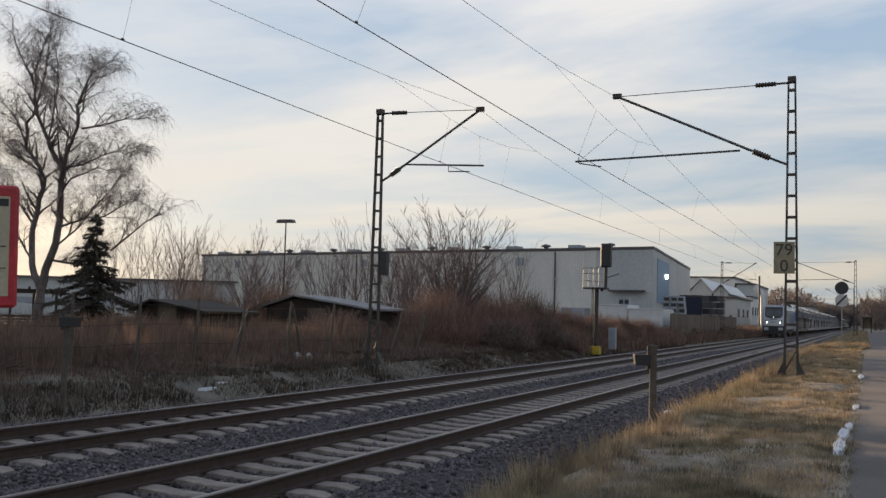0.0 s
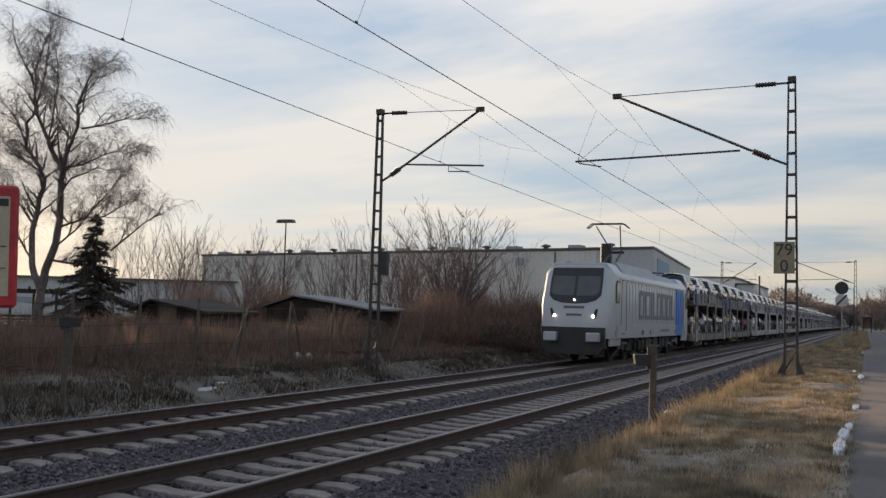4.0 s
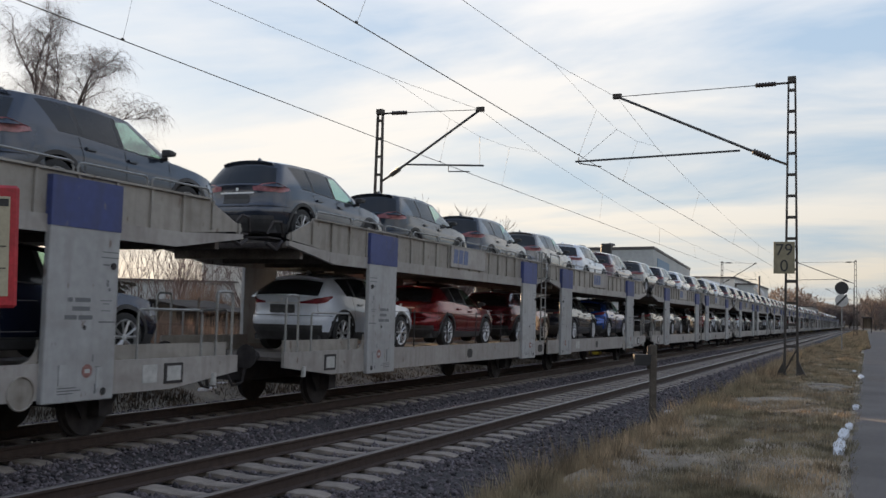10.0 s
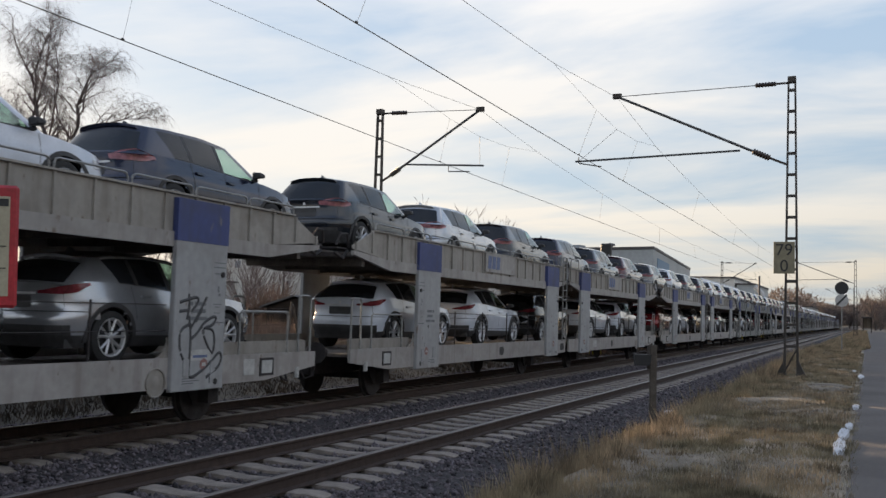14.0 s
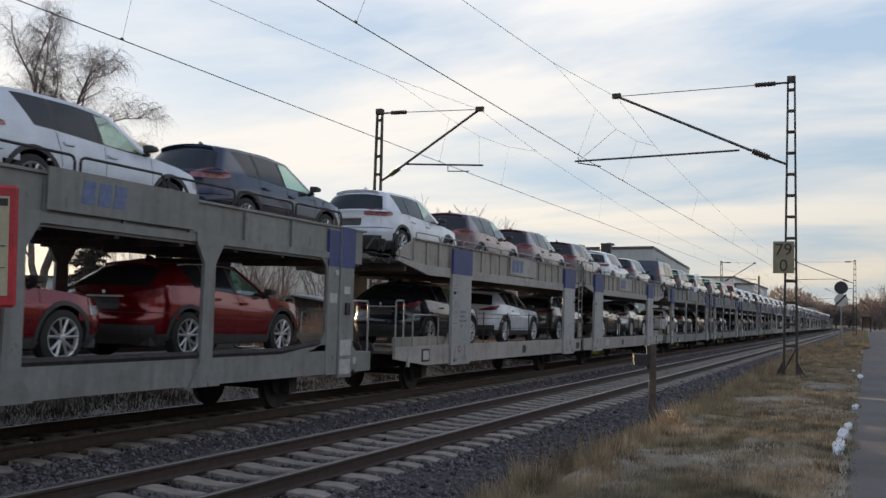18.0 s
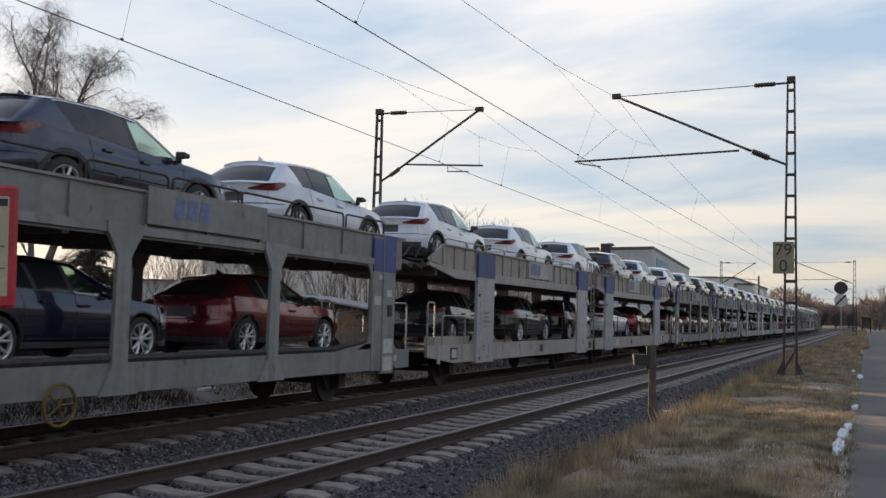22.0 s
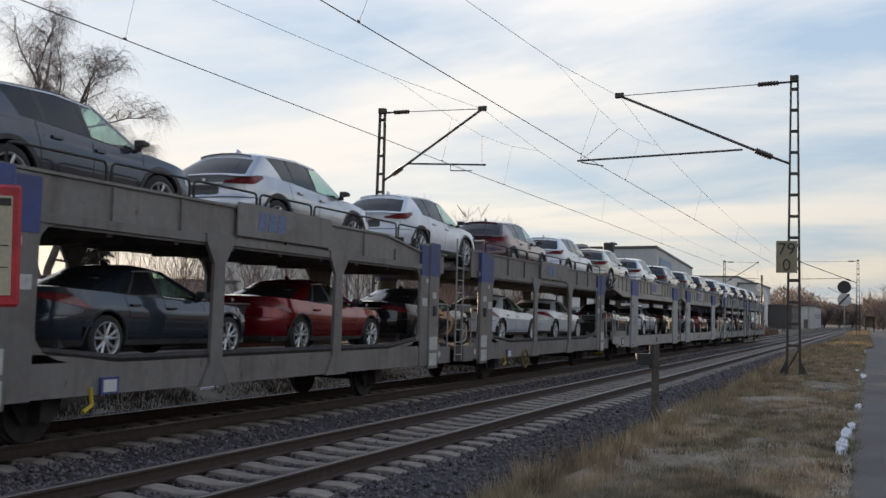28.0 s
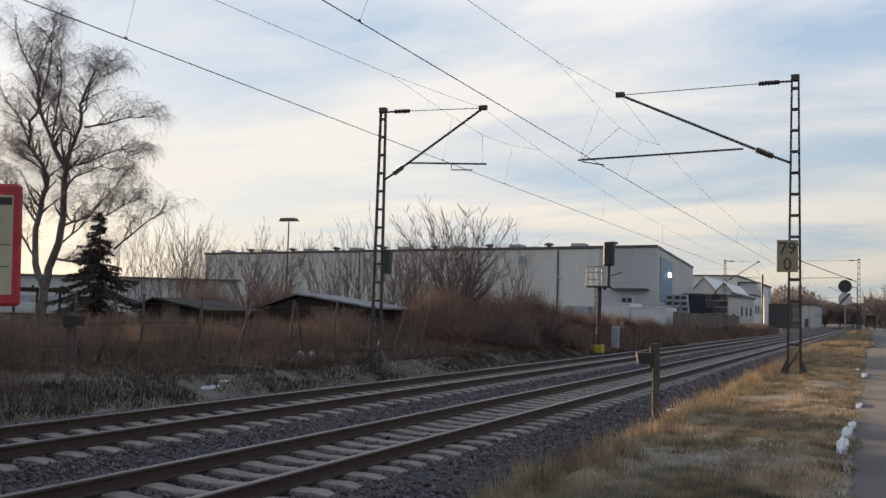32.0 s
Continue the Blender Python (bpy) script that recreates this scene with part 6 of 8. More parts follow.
def wheel_meshes(R):
    w = 0.11
    ty = lathe(bmesh.new(), ((-w, R * 0.72), (-w, R * 0.9), (-w * 0.75, R), (w * 0.75, R), (w, R * 0.9), (w, R * 0.75), (w * 0.2, R * 0.73), (w * 0.15, 0.05)), "x", (0, 0, 0), 22)
    tm = mesh_of("wheel", ty, M["tyre"], True)
    bm = bmesh.new()
    ring = []
    for h, r in ((0.06, R * 0.64), (0.102, R * 0.68), (0.110, R * 0.735), (0.085, R * 0.76)):
        ring.append([bm.verts.new((h, r * math.cos(2 * math.pi * j / 22), r * math.sin(2 * math.pi * j / 22))) for j in range(22)])
    for p, q in zip(ring, ring[1:]):
        for j in range(22):
            bm.faces.new((p[j], p[(j + 1) % 22], q[(j + 1) % 22], q[j]))
    for k in range(5):
        a = 2 * math.pi * k / 5 + 0.3
        for da, db in ((-0.10, -0.26), (0.10, 0.26)):
            tube(bm, ((0.078, math.cos(a + da) * 0.045, math.sin(a + da) * 0.045), (0.098, math.cos(a + db) * R * 0.69, math.sin(a + db) * R * 0.69)), 0.021, 4)
    lathe(bm, ((0.05, 0.06), (0.092, 0.055), (0.098, 0.03)), "x", (0, 0, 0), 10)
    rm = mesh_of("rim", bm, M["rim"])
    return tm, rm


CAR_CACHE = {}


def build_model(key):
    """The meshes of one model, shared by all cars of it."""
    d = MODELS[key]
    sh = Shell(d)
    L, R, W = d["L"], d["R"], d["W"]
    out, store = {}, {}
    clear = key == "offroad"        # this model has untinted glass all round
    quarter = math.pi / 2
    arc = steps(0, quarter, 9)
    hs = (0, 0.05, 0.11, 0.18, 0.26, 0.34, 0.42, 0.5, 0.58, 0.66, 0.74, 0.80, 0.87, 0.94, 1.0)
    r_arch = R + 0.065
    for s in (1, -1):
        def put(tag, *pts):
            add_faces(store, tag, [Vector((s * p.x, p.y, p.z)) for p in pts])
        # lower body, round from the middle of the tail to the middle of the nose
        grid = []
        for h in hs:
            tail, nose = [sh.low(0, th, h) for th in arc], [sh.low(1, th, h) for th in arc]
            x0, x1 = tail[-1].y, nose[-1].y
            flank = [sh.low_at(x, 1.0, h) for x in steps(x0, x1, 38)[1:-1]]
            row = []
            for p in tail + flank + nose[::-1]:
                for a in d["ax"]:
                    v = Vector((p.y - a, p.z - R))
                    if r_arch - 0.05 < v.length < r_arch + 0.028 and p.x > W * 0.8:
                        v = v.normalized() * r_arch
                        p = sh.side(a + v.x, max(SILL, R + v.y))
                row.append(p)
            grid.append(row)
        m = len(grid[0])
        for i in range(len(hs) - 1):
            for j in range(m - 1):
                q = (grid[i][j], grid[i][j + 1], grid[i + 1][j + 1], grid[i + 1][j])
                c = (q[0] + q[1] + q[2] + q[3]) / 4
                if c.x > W * 0.8 and any((c.y - a) ** 2 + (c.z - R) ** 2 < (r_arch - 0.004) ** 2 for a in d["ax"]):
                    continue
                low_edge = SILL + (d["clad"] * (0.55 if c.x > W * 0.85 else 1.0) if d["clad"] > 0.1 else 0.07)
                put("clad" if c.z < low_edge else "paint", *q)
        # bonnet, boot and the shelf under the glass
        rings = (1.0, 0.985, 0.93, 0.75, 0.45, 0.0)
        top = grid[-1]

        def shelf(p, k):
            f = p.x / (W * sh.bow(p.y) * 0.935) * k
            return Vector((p.x * k, p.y, sh.belt(p.y) + 0.05 * (1 - f * f)))
        for j in range(m - 1):
            for a, b in zip(rings, rings[1:]):
                q = (shelf(top[j], a), shelf(top[j + 1], a), shelf(top[j + 1], b), shelf(top[j], b))
                c = (q[0] + q[1] + q[2] + q[3]) / 4
                inside = sh.gt(0) + 0.03 + 0.3 * (c.x / W) ** 3 < c.y < sh.gn(0) - 0.03 - 0.3 * (c.x / W) ** 3 and c.x < W * 0.90
                put("dark" if inside or (key == "pickup" and 0.12 < c.y < 1.9 and c.x < W * 0.86) else "paint", *q)
        # glasshouse
        gs = (0, 0.07, 0.20, 0.40, 0.60, 0.78, 0.90, 0.955, 1.0)
        counts = (3, 4, 1, 4, 1, 6, 1)
        grid, tags = [], []
        for g in gs:
            row = [sh.high(0, th, g) for th in arc]
            ls = sh.lines(g)
            for (a, b), k in zip(zip(ls, ls[1:]), counts):
                row += [sh.high_at(x, 1.0, g) for x in steps(a, b, k)[1:]]
            row += [sh.high(1, th, g) for th in arc[::-1]][1:]
            grid.append(row)
        tags = ["rear"] * 6 + ["rim"] * 3
        for tag, k in zip(("c", "quarter", "pillar", "door", "pillar", "glass", "c"), counts):
            tags += [tag] * k
        tags += ["c", "c"] + ["wind"] * 7
        for i in range(len(gs) - 1):
            for j, tag in enumerate(tags):
                q = (grid[i][j], grid[i][j + 1], grid[i + 1][j + 1], grid[i + 1][j])
                pane = 1 <= i <= 5
                if tag == "rear":
                    kind = ("rear_clear" if clear else "rear") if 1 <= i <= (5 if clear else 4) and key != "van" else "paint"
                elif tag == "wind":
                    kind = "wind" if 1 <= i <= 6 else "paint"
                elif tag in ("quarter", "door") and key == "van" and tag == "quarter":
                    kind = "paint"
                elif tag in ("quarter", "door", "glass", "pillar"):
                    kind = "paint" if not pane else "dark" if tag == "pillar" else "clear%d" % s if clear or tag == "glass" else "tint%d" % s
                else:
                    kind = "paint"
                if kind == "paint" and i == 0 and tag in ("quarter", "door", "glass", "pillar"):
                    kind = "dark"
                put(kind, *q)
        # roof, crowned
        top = grid[-1]

        def roof(p, k):
            f = min(1.0, p.x / (W * sh.bow(p.y) * d["top"])) * k
            return Vector((p.x * k, p.y, sh.edge(p.y) + d["crown"] * (1 - f ** 2.2)))
        for j in range(len(top) - 1):
            for a, b in zip((1.0, 0.97, 0.90, 0.75, 0.5, 0.25), (0.97, 0.90, 0.75, 0.5, 0.25, 0.0)):
                put("paint", roof(top[j], a), roof(top[j + 1], a), roof(top[j + 1], b), roof(top[j], b))
        # spoiler over the rear window
        if key in ("suv", "cross", "rx", "estate", "offroad"):
            line = []
            for th in steps(0, math.asin(0.86 ** (sh.n / 2)), 6):
                p, q = sh.high(0, th, 1.0), sh.high(0, th, 0.86)
                k = 0.09 if key != "offroad" else 0.05
                line.append([p + Vector((0, 0.10, 0.012)), p + Vector((0, -k, -0.012)), p + Vector((0, -k + 0.012, -0.05)), q + Vector((0, -0.004, 0))])
            for a, b in zip(line, line[1:]):
                for k in range(3):
                    put("paint", a[k], a[k + 1], b[k + 1], b[k])
            put("paint", *line[-1])
        # door handles
        for x in (d["lines"][2][0] + 0.10, d["lines"][4][0] + 0.12):
            z = sh.belt(x) - 0.14
            q = sh.side(x, z)
            for y0, y1, z0, z1 in ((x - 0.10, x + 0.10, z - 0.016, z + 0.018),):
                c = [Vector((q.x + 0.034, y, zz)) for y, zz in ((y0 + 0.02, z0), (y1 - 0.02, z0), (y1, z1), (y0, z1))]
                e = [Vector((q.x - 0.02, y, zz)) for y, zz in ((y0, z0 - 0.01), (y1, z0 - 0.01), (y1, z1), (y0, z1))]
                put("paint", *c)
                for k in range(4):
                    put("paint", c[k], e[k], e[(k + 1) % 4], c[(k + 1) % 4])
    if key not in ("pickup", "van"):                                # aerial fin
        x = sh.gt(1) + 0.40
        z = sh.edge(x) + d["crown"] - 0.012
        for s in (-0.02, 0.02):
            add_faces(store, "paint", [Vector((s, x - 0.10, z)), Vector((s, x + 0.12, z)), Vector((s * 0.3, x - 0.05, z + 0.07)), Vector((s * 0.3, x - 0.09, z + 0.07))])
        add_faces(store, "paint", [Vector((-0.02, x - 0.10, z)), Vector((0.02, x - 0.10, z)), Vector((0.006, x - 0.09, z + 0.07)), Vector((-0.006, x - 0.09, z + 0.07))])

    def done(tag, name, mat):
        bm = store[tag]
        bmesh.ops.remove_doubles(bm, verts=bm.verts[:], dist=0.0009)
        return mesh_of(name, bm, mat, True)
    out["body"] = done("paint", "body", PAINT["white"])
    out["windscreen"] = done("wind", "windscreen", M["glass"])
    if key != "van":
        out["rear_window"] = done("rear_clear" if clear else "rear", "rear_window", M["glass" if clear else "tint"])
    out["side_window"] = [done(k, "side_window", M["glass" if k[0] == "c" else "tint"]) for k in ("clear1", "clear-1", "tint1", "tint-1") if k in store]
    # dark cladding: sills, arches, floor pan, number plate recess and lower bumper
    bm = store["clad"]
    bmesh.ops.remove_doubles(bm, verts=bm.verts[:], dist=0.0009)
    box(bm, -W * 0.8, W * 0.8, 0.25, L - 0.25, 0.22, 0.34)
    for a in d["ax"]:
        for s in (1, -1):
            ring = []
            wide = 0.052 if d["clad"] > 0.1 else 0.012
            for w in steps(-0.16, math.pi + 0.16, 18):
                c, e = math.cos(w), math.sin(w)
                row = []
                for r, off in ((r_arch - 0.012, -0.05), (r_arch - 0.008, 0.006), (r_arch + wide, 0.010), (r_arch + wide + 0.006, -0.004)):
                    q = sh.side(a + r * c, max(SILL, R + r * e))
                    row.append(bm.verts.new((s * (q.x + off), q.y, q.z)))
                ring.append(row)
            for p, q in zip(ring, ring[1:]):
                for j in range(3):
                    bm.faces.new((p[j], q[j], q[j + 1], p[j + 1]))

    def angle(f):
        return math.asin(min(1.0, f) ** (sh.n / 2))
    zb = sh.belt(0)
    for s in (1, -1):
        patch(bm, sh.rear, steps(0, angle(0.32), 4), (zb - 0.30, zb - 0.21, zb - 0.13), 0.004, s)
        patch(bm, sh.front, steps(0, angle(0.55), 4), (0.42, 0.5, 0.58, 0.66), 0.006, s)
    out["bumper"] = mesh_of("bumper", bm, M["plastic"])
    # shut lines of doors, tailgate and bumper
    bm = bmesh.new()
    ls = [l[0] for l in d["lines"]]
    for s in (1, -1):
        for x, z0, z1, lean in ((ls[4] - 0.02, 0.36, 1.0, 0.0), (ls[5] + 0.06, 0.36, 1.0, 0.0), (d["ax"][0] + R + 0.10, 0.62, 1.0, -0.10)):
            def seam(u, v):
                z = z0 + (z1 * sh.belt(x) - 0.01 - z0) * v
                return sh.side(x + lean * v + 0.011 * u, z)
            patch(bm, seam, (0, 1), steps(0, 1, 8), 0.0025, s)
        patch(bm, lambda u, v: sh.side(u, 0.36 + 0.012 * v), steps(d["ax"][0] + R + 0.12, ls[5] + 0.06, 8), (0, 1), 0.0025, s)
        patch(bm, lambda u, v: sh.rear(u, zb - 0.345 + 0.012 * v), steps(0, angle(0.985), 8), (0, 1), 0.003, s)
        e = angle(0.80)
        patch(bm, lambda u, v: sh.rear(e + 0.012 * u, zb - 0.34 + (0.36 if key != "sedan" else 0.30) * v), (0, 1), steps(0, 1, 8), 0.003, s)
    out["panel_gap"] = mesh_of("panel_gap", bm, M["black"])
    # bright trim along the windows and over the number plate
    bm = bmesh.new()
    if key in ("cross", "rx", "sedan"):
        for s in (1, -1):
            us = steps(0.0, 1.0, 14)

            def rim_line(g0, g1):
                def fn(u, v):
                    g = g0 + (g1 - g0) * v
                    l = sh.lines(g)
                    return sh.high_at(l[1] + (l[6] - l[1]) * u, 1.0, g)
                return fn
            patch(bm, rim_line(0.905, 0.955), us, (0, 1), 0.008, s)
    if key in ("cross", "rx", "sedan", "suv", "offroad", "pickup"):
        for s in (1, -1):
            patch(bm, lambda u, v: sh.rear(u, zb - 0.115 + 0.03 * v), steps(0, angle(0.42), 4), (0, 1), 0.014, s)
    if len(bm.verts):
        lathe(bm, ((0.0, 0.001), (0.0, 0.032), (0.012, 0.028), (0.013, 0.001)), "y", (0, sh.rear(0, zb - 0.03).y - 0.010, zb - 0.03), 12)
        out["trim_bar"] = [mesh_of("bright_trim", bm, M["rim"])]
    else:
        bm.free()
    bm = store["dark"]
    for a in d["ax"]:
        for s in (-1, 1):
            prism(bm, [(a + (R + 0.06) * math.cos(w), R + (R + 0.06) * math.sin(w)) for w in steps(0, math.pi, 10)], "x", s * (W - 0.34), s * (W - 0.30))
    b0 = sh.belt(2.0)
    for y in (ls[2] - 0.35, ls[4] - 0.25):
        for s in (-0.40, 0.40):
            box(bm, s - 0.22, s + 0.22, y, y + 0.14, b0 - 0.05, b0 + 0.10)
            box(bm, s - 0.12, s + 0.12, y + 0.01, y + 0.10, b0 + 0.13, b0 + 0.27)
    box(bm, -W * 0.75, W * 0.75, ls[5] - 0.25, ls[5] + 0.05, b0 - 0.1, b0 + 0.03)
    out["interior"] = mesh_of("interior", bm, M["plastic"])
    # tail and head lamps wrap the corners
    lamps, heads, bands = [], [], []
    f0, reach, heights = d["lamp"]
    zl, zh = table(*[(u, a) for u, a, b in heights]), table(*[(u, b) for u, a, b in heights])
    t0, t1 = angle(f0), math.acos(max(0.0, 1 - reach / sh.a) ** (sh.n / 2))
    for s in (1, -1):
        def lens(u, v):
            return sh.rear(t0 + (t1 - t0) * u, zl(u) + (zh(u) - zl(u)) * v)
        lamps.append(mesh_of("tail_lamp", patch(bmesh.new(), lens, steps(0, 0.985, 10), (0, 0.5, 1), 0.014, s), M["palelamp" if key == "suv" else "lamp"], True))
        if key == "offroad":
            v0, v1 = 0.42, 0.62
            bands.append(mesh_of("lamp_band", patch(bmesh.new(), lambda u, v: lens(u, v0 + (v1 - v0) * v), steps(0.15, 0.8, 6), (0, 1), 0.019, s), M["headlamp"]))
        heads.append(mesh_of("headlamp", patch(bmesh.new(), sh.front, steps(angle(0.55), angle(0.99), 6), (sh.belt(L - 0.25) - 0.15, sh.belt(L - 0.25) - 0.08, sh.belt(L - 0.25) - 0.03), 0.008, s), M["headlamp"], True))
    out["tail_lamp"], out["headlamp"], out["lamp_band"] = lamps, heads, bands
    if clear:
        out["roof_rail"] = []
        for s in (1, -1):
            line = []
            for x in (0.62, 0.75, 1.2, 1.8, 2.3, 2.55, 2.66):
                q = sh.high_at(x, 0.93, 1.0)
                line.append((s * q.x, x, q.z + (0.0 if x in (0.62, 2.66) else 0.055)))
            out["roof_rail"].append(mesh_of("roof_rail", tube(bmesh.new(), line, 0.02, 6), M["rim"]))
    mirrors = []
    xm = ls[5] - 0.06
    for s in (1, -1):
        z = sh.belt(xm)
        w = W * 0.925
        bm = boxes((*sorted((s * (w + 0.03), s * (w + 0.21))), xm - 0.09, xm + 0.07, z + 0.04, z + 0.17))
        for v in bm.verts:              # narrower towards the tip and the front
            if v.co.y > xm:
                v.co.z = z + 0.105 + (v.co.z - z - 0.105) * 0.6
            if abs(v.co.x) > w + 0.1:
                v.co.z = z + 0.11 + (v.co.z - z - 0.11) * 0.8
        box(bm, *sorted((s * (w - 0.05), s * (w + 0.08))), xm - 0.02, xm + 0.05, z + 0.0, z + 0.06)
        mirrors.append(mesh_of("mirror", bm, M["plastic"], True, 0.02))
    out["mirror"] = mirrors
    out["wheel"] = wheel_meshes(R)
    return out


def paint_copy(me, mat):
    m2 = me.copy()
    m2.materials[0] = mat
    return m2


COLOUR_WORD = dict(white="white", slate="slate-blue", navy="dark blue", dark="near-black", grey="grey", plum="dark plum", silver="silver", red="bright red", blue="bright blue", black="black", beige="beige", maroon="dark red")


def make_car(key, colour):
    """The first car of a model and colour; later ones are copies."""
    d = MODELS[key]
    if key not in CAR_CACHE:
        CAR_CACHE[key] = build_model(key)
    k = CAR_CACHE[key]
    ob = thing(d["name"], "new %s %s with dusty paint on a wagon" % (COLOUR_WORD[colour], d["name"].replace("_", " ")), "car", "cars on the train")
    body = part("body", paint_copy(k["body"], PAINT[colour]), None, ob)
    for n in ("bumper", "interior", "windscreen", "rear_window", "panel_gap"):
        if n in k:
            q = part(n, k[n], None, ob)
            if n == "panel_gap":
                tagged(q, kind="stuff")
    for n in ("side_window", "tail_lamp", "headlamp"):
        for me in k[n]:
            part(n, me, None, ob)
    for n in ("roof_rail", "lamp_band", "trim_bar"):
        for me in k.get(n, ()):
            part(n, me, None, ob)
    for me in k["mirror"]:
        part("mirror", me, None, ob)
    for y in d["ax"]:
        for s in (1, -1):
            w = part("wheel", k["wheel"][0], None, ob)
            w.location = (s * (d["W"] - 0.125), y, d["R"])
            w.rotation_euler.z = 0 if s > 0 else math.pi
            r = part("rim", k["wheel"][1], None, w)
    return ob


# ---- wagons ----


def ladder(x, y, z0, z1, width=0.42):
    bm = bmesh.new()
    for dy in (0, width):
        tube(bm, ((x, y + dy, z0), (x, y + dy, z1)), 0.022, 5)
    for k in range(int((z1 - z0 - 0.3) / 0.3) + 1):
        tube(bm, ((x, y, z0 + 0.15 + 0.3 * k), (x, y + width, z0 + 0.15 + 0.3 * k)), 0.016, 4)
    return bm


def hoop(x, y0, y1, z0, z1, r=0.018):
    """A rail bent down at both ends."""
    e = min(0.07, (y1 - y0) / 4)
    return tube(bmesh.new(), ((x, y0, z0), (x, y0, z1 - e), (x, y0 + e * 0.3, z1 - e * 0.3), (x, y0 + e, z1), (x, y1 - e, z1), (x, y1 - e * 0.3, z1 - e * 0.3), (x, y1, z1 - e), (x, y1, z0)), r, 5)


def rail_chain(x, hoops, base, r):
    """Hoops in a row bent from one bar: each is (start, end, top)."""
    line = []
    for y0, y1, top in hoops:
        e = min(0.07, (y1 - y0) / 4)
        line += [(x, y0, base), (x, y0, top - e), (x, y0 + e * 0.3, top - e * 0.3), (x, y0 + e, top), (x, y1 - e, top), (x, y1 - e * 0.3, top - e * 0.3), (x, y1, top - e), (x, y1, base)]
    return tube(bmesh.new(), line, r, 5)


def comb(y0, y1, z0, z1, low, n, half):
    """A deck with cross beams under it, in one piece."""
    line = [(y0, z1), (y0, z0)]
    for k in range(n):
        y = y0 + 0.4 + k * (y1 - y0 - 0.9) / (n - 1)
        line += [(y, z0), (y, low), (y + 0.1, low), (y + 0.1, z0)]
    return prism(bmesh.new(), line + [(y1, z0), (y1, z1)], "x", -half, half)


def wheelset(wag, ys):
    for y in ys:
        bm = bmesh.new()
        for s in (-1, 1):
            lathe(bm, ((s * 0.68, 0.12), (s * 0.68, 0.46), (s * 0.715, 0.45), (s * 0.72, 0.42), (s * 0.80, 0.415), (s * 0.81, 0.34), (s * 0.78, 0.12)), "x", (0, y, 0.42), 22)
        lathe(bm, ((-0.95, 0.08), (0.95, 0.08)), "x", (0, y, 0.42), 8)
        part("wheelset", bm, M["under"], wag, "dark rusty wheelset", True)
    for y in ys:                     # guard plates with the axle box, and a leaf spring over it
        bm = bmesh.new()
        for s in (-1, 1):
            prism(bm, ((y - 0.62, 0.86), (y - 0.50, 0.66), (y - 0.24, 0.26), (y - 0.14, 0.26), (y - 0.14, 0.56), (y + 0.14, 0.56), (y + 0.14, 0.26), (y + 0.24, 0.26), (y + 0.50, 0.66), (y + 0.62, 0.86)), "x", s * 0.90, s * 0.93)
            box(bm, *sorted((s * 0.92, s * 1.12)), y - 0.13, y + 0.13, 0.30, 0.56)
            for k in range(5):
                box(bm, *sorted((s * 0.95, s * 1.05)), y - 0.56 + 0.1 * k, y + 0.56 - 0.1 * k, 0.72 - 0.03 * k, 0.748 - 0.03 * k)
        box(bm, -0.5, 0.5, y - 0.25, y + 0.25, 0.62, 0.86)
        tagged(part("axle_guard", bm, M["under"], wag, "grimy axle guard with a leaf spring"), kind="stuff")


def logo_bars(x, y, z, h):
    """The operator's mark as plain slanted bars."""
    bm = bmesh.new()
    for k in range(3):
        y0 = y + k * h * 0.95
        prism(bm, ((y0, z), (y0 + h * 0.72, z), (y0 + h * 0.84, z + h), (y0 + h * 0.12, z + h)), "x", x, x + 0.006)
    return bm


def end_linkage(ye, d):
    """Bent arms, hoses and pins at the end of a deck."""
    bm = bmesh.new()
    for s in (-1, 1):
        tube(bm, ((s * 1.28, ye - d * 0.1, 3.05), (s * 1.36, ye + d * 0.1, 3.30), (s * 1.34, ye + d * 0.32, 3.28), (s * 1.30, ye + d * 0.42, 3.06)), 0.026, 5)
        tube(bm, ((s * 1.20, ye - d * 0.2, 2.98), (s * 1.30, ye + d * 0.15, 2.82), (s * 1.26, ye + d * 0.4, 2.92)), 0.035, 5)
        tube(bm, ((s * 0.62, ye - d * 0.1, 0.86), (s * 0.7, ye + d * 0.12, 0.52), (s * 0.66, ye + d * 0.34, 0.48), (s * 0.5, ye + d * 0.42, 0.8)), 0.028, 5)
    return bm


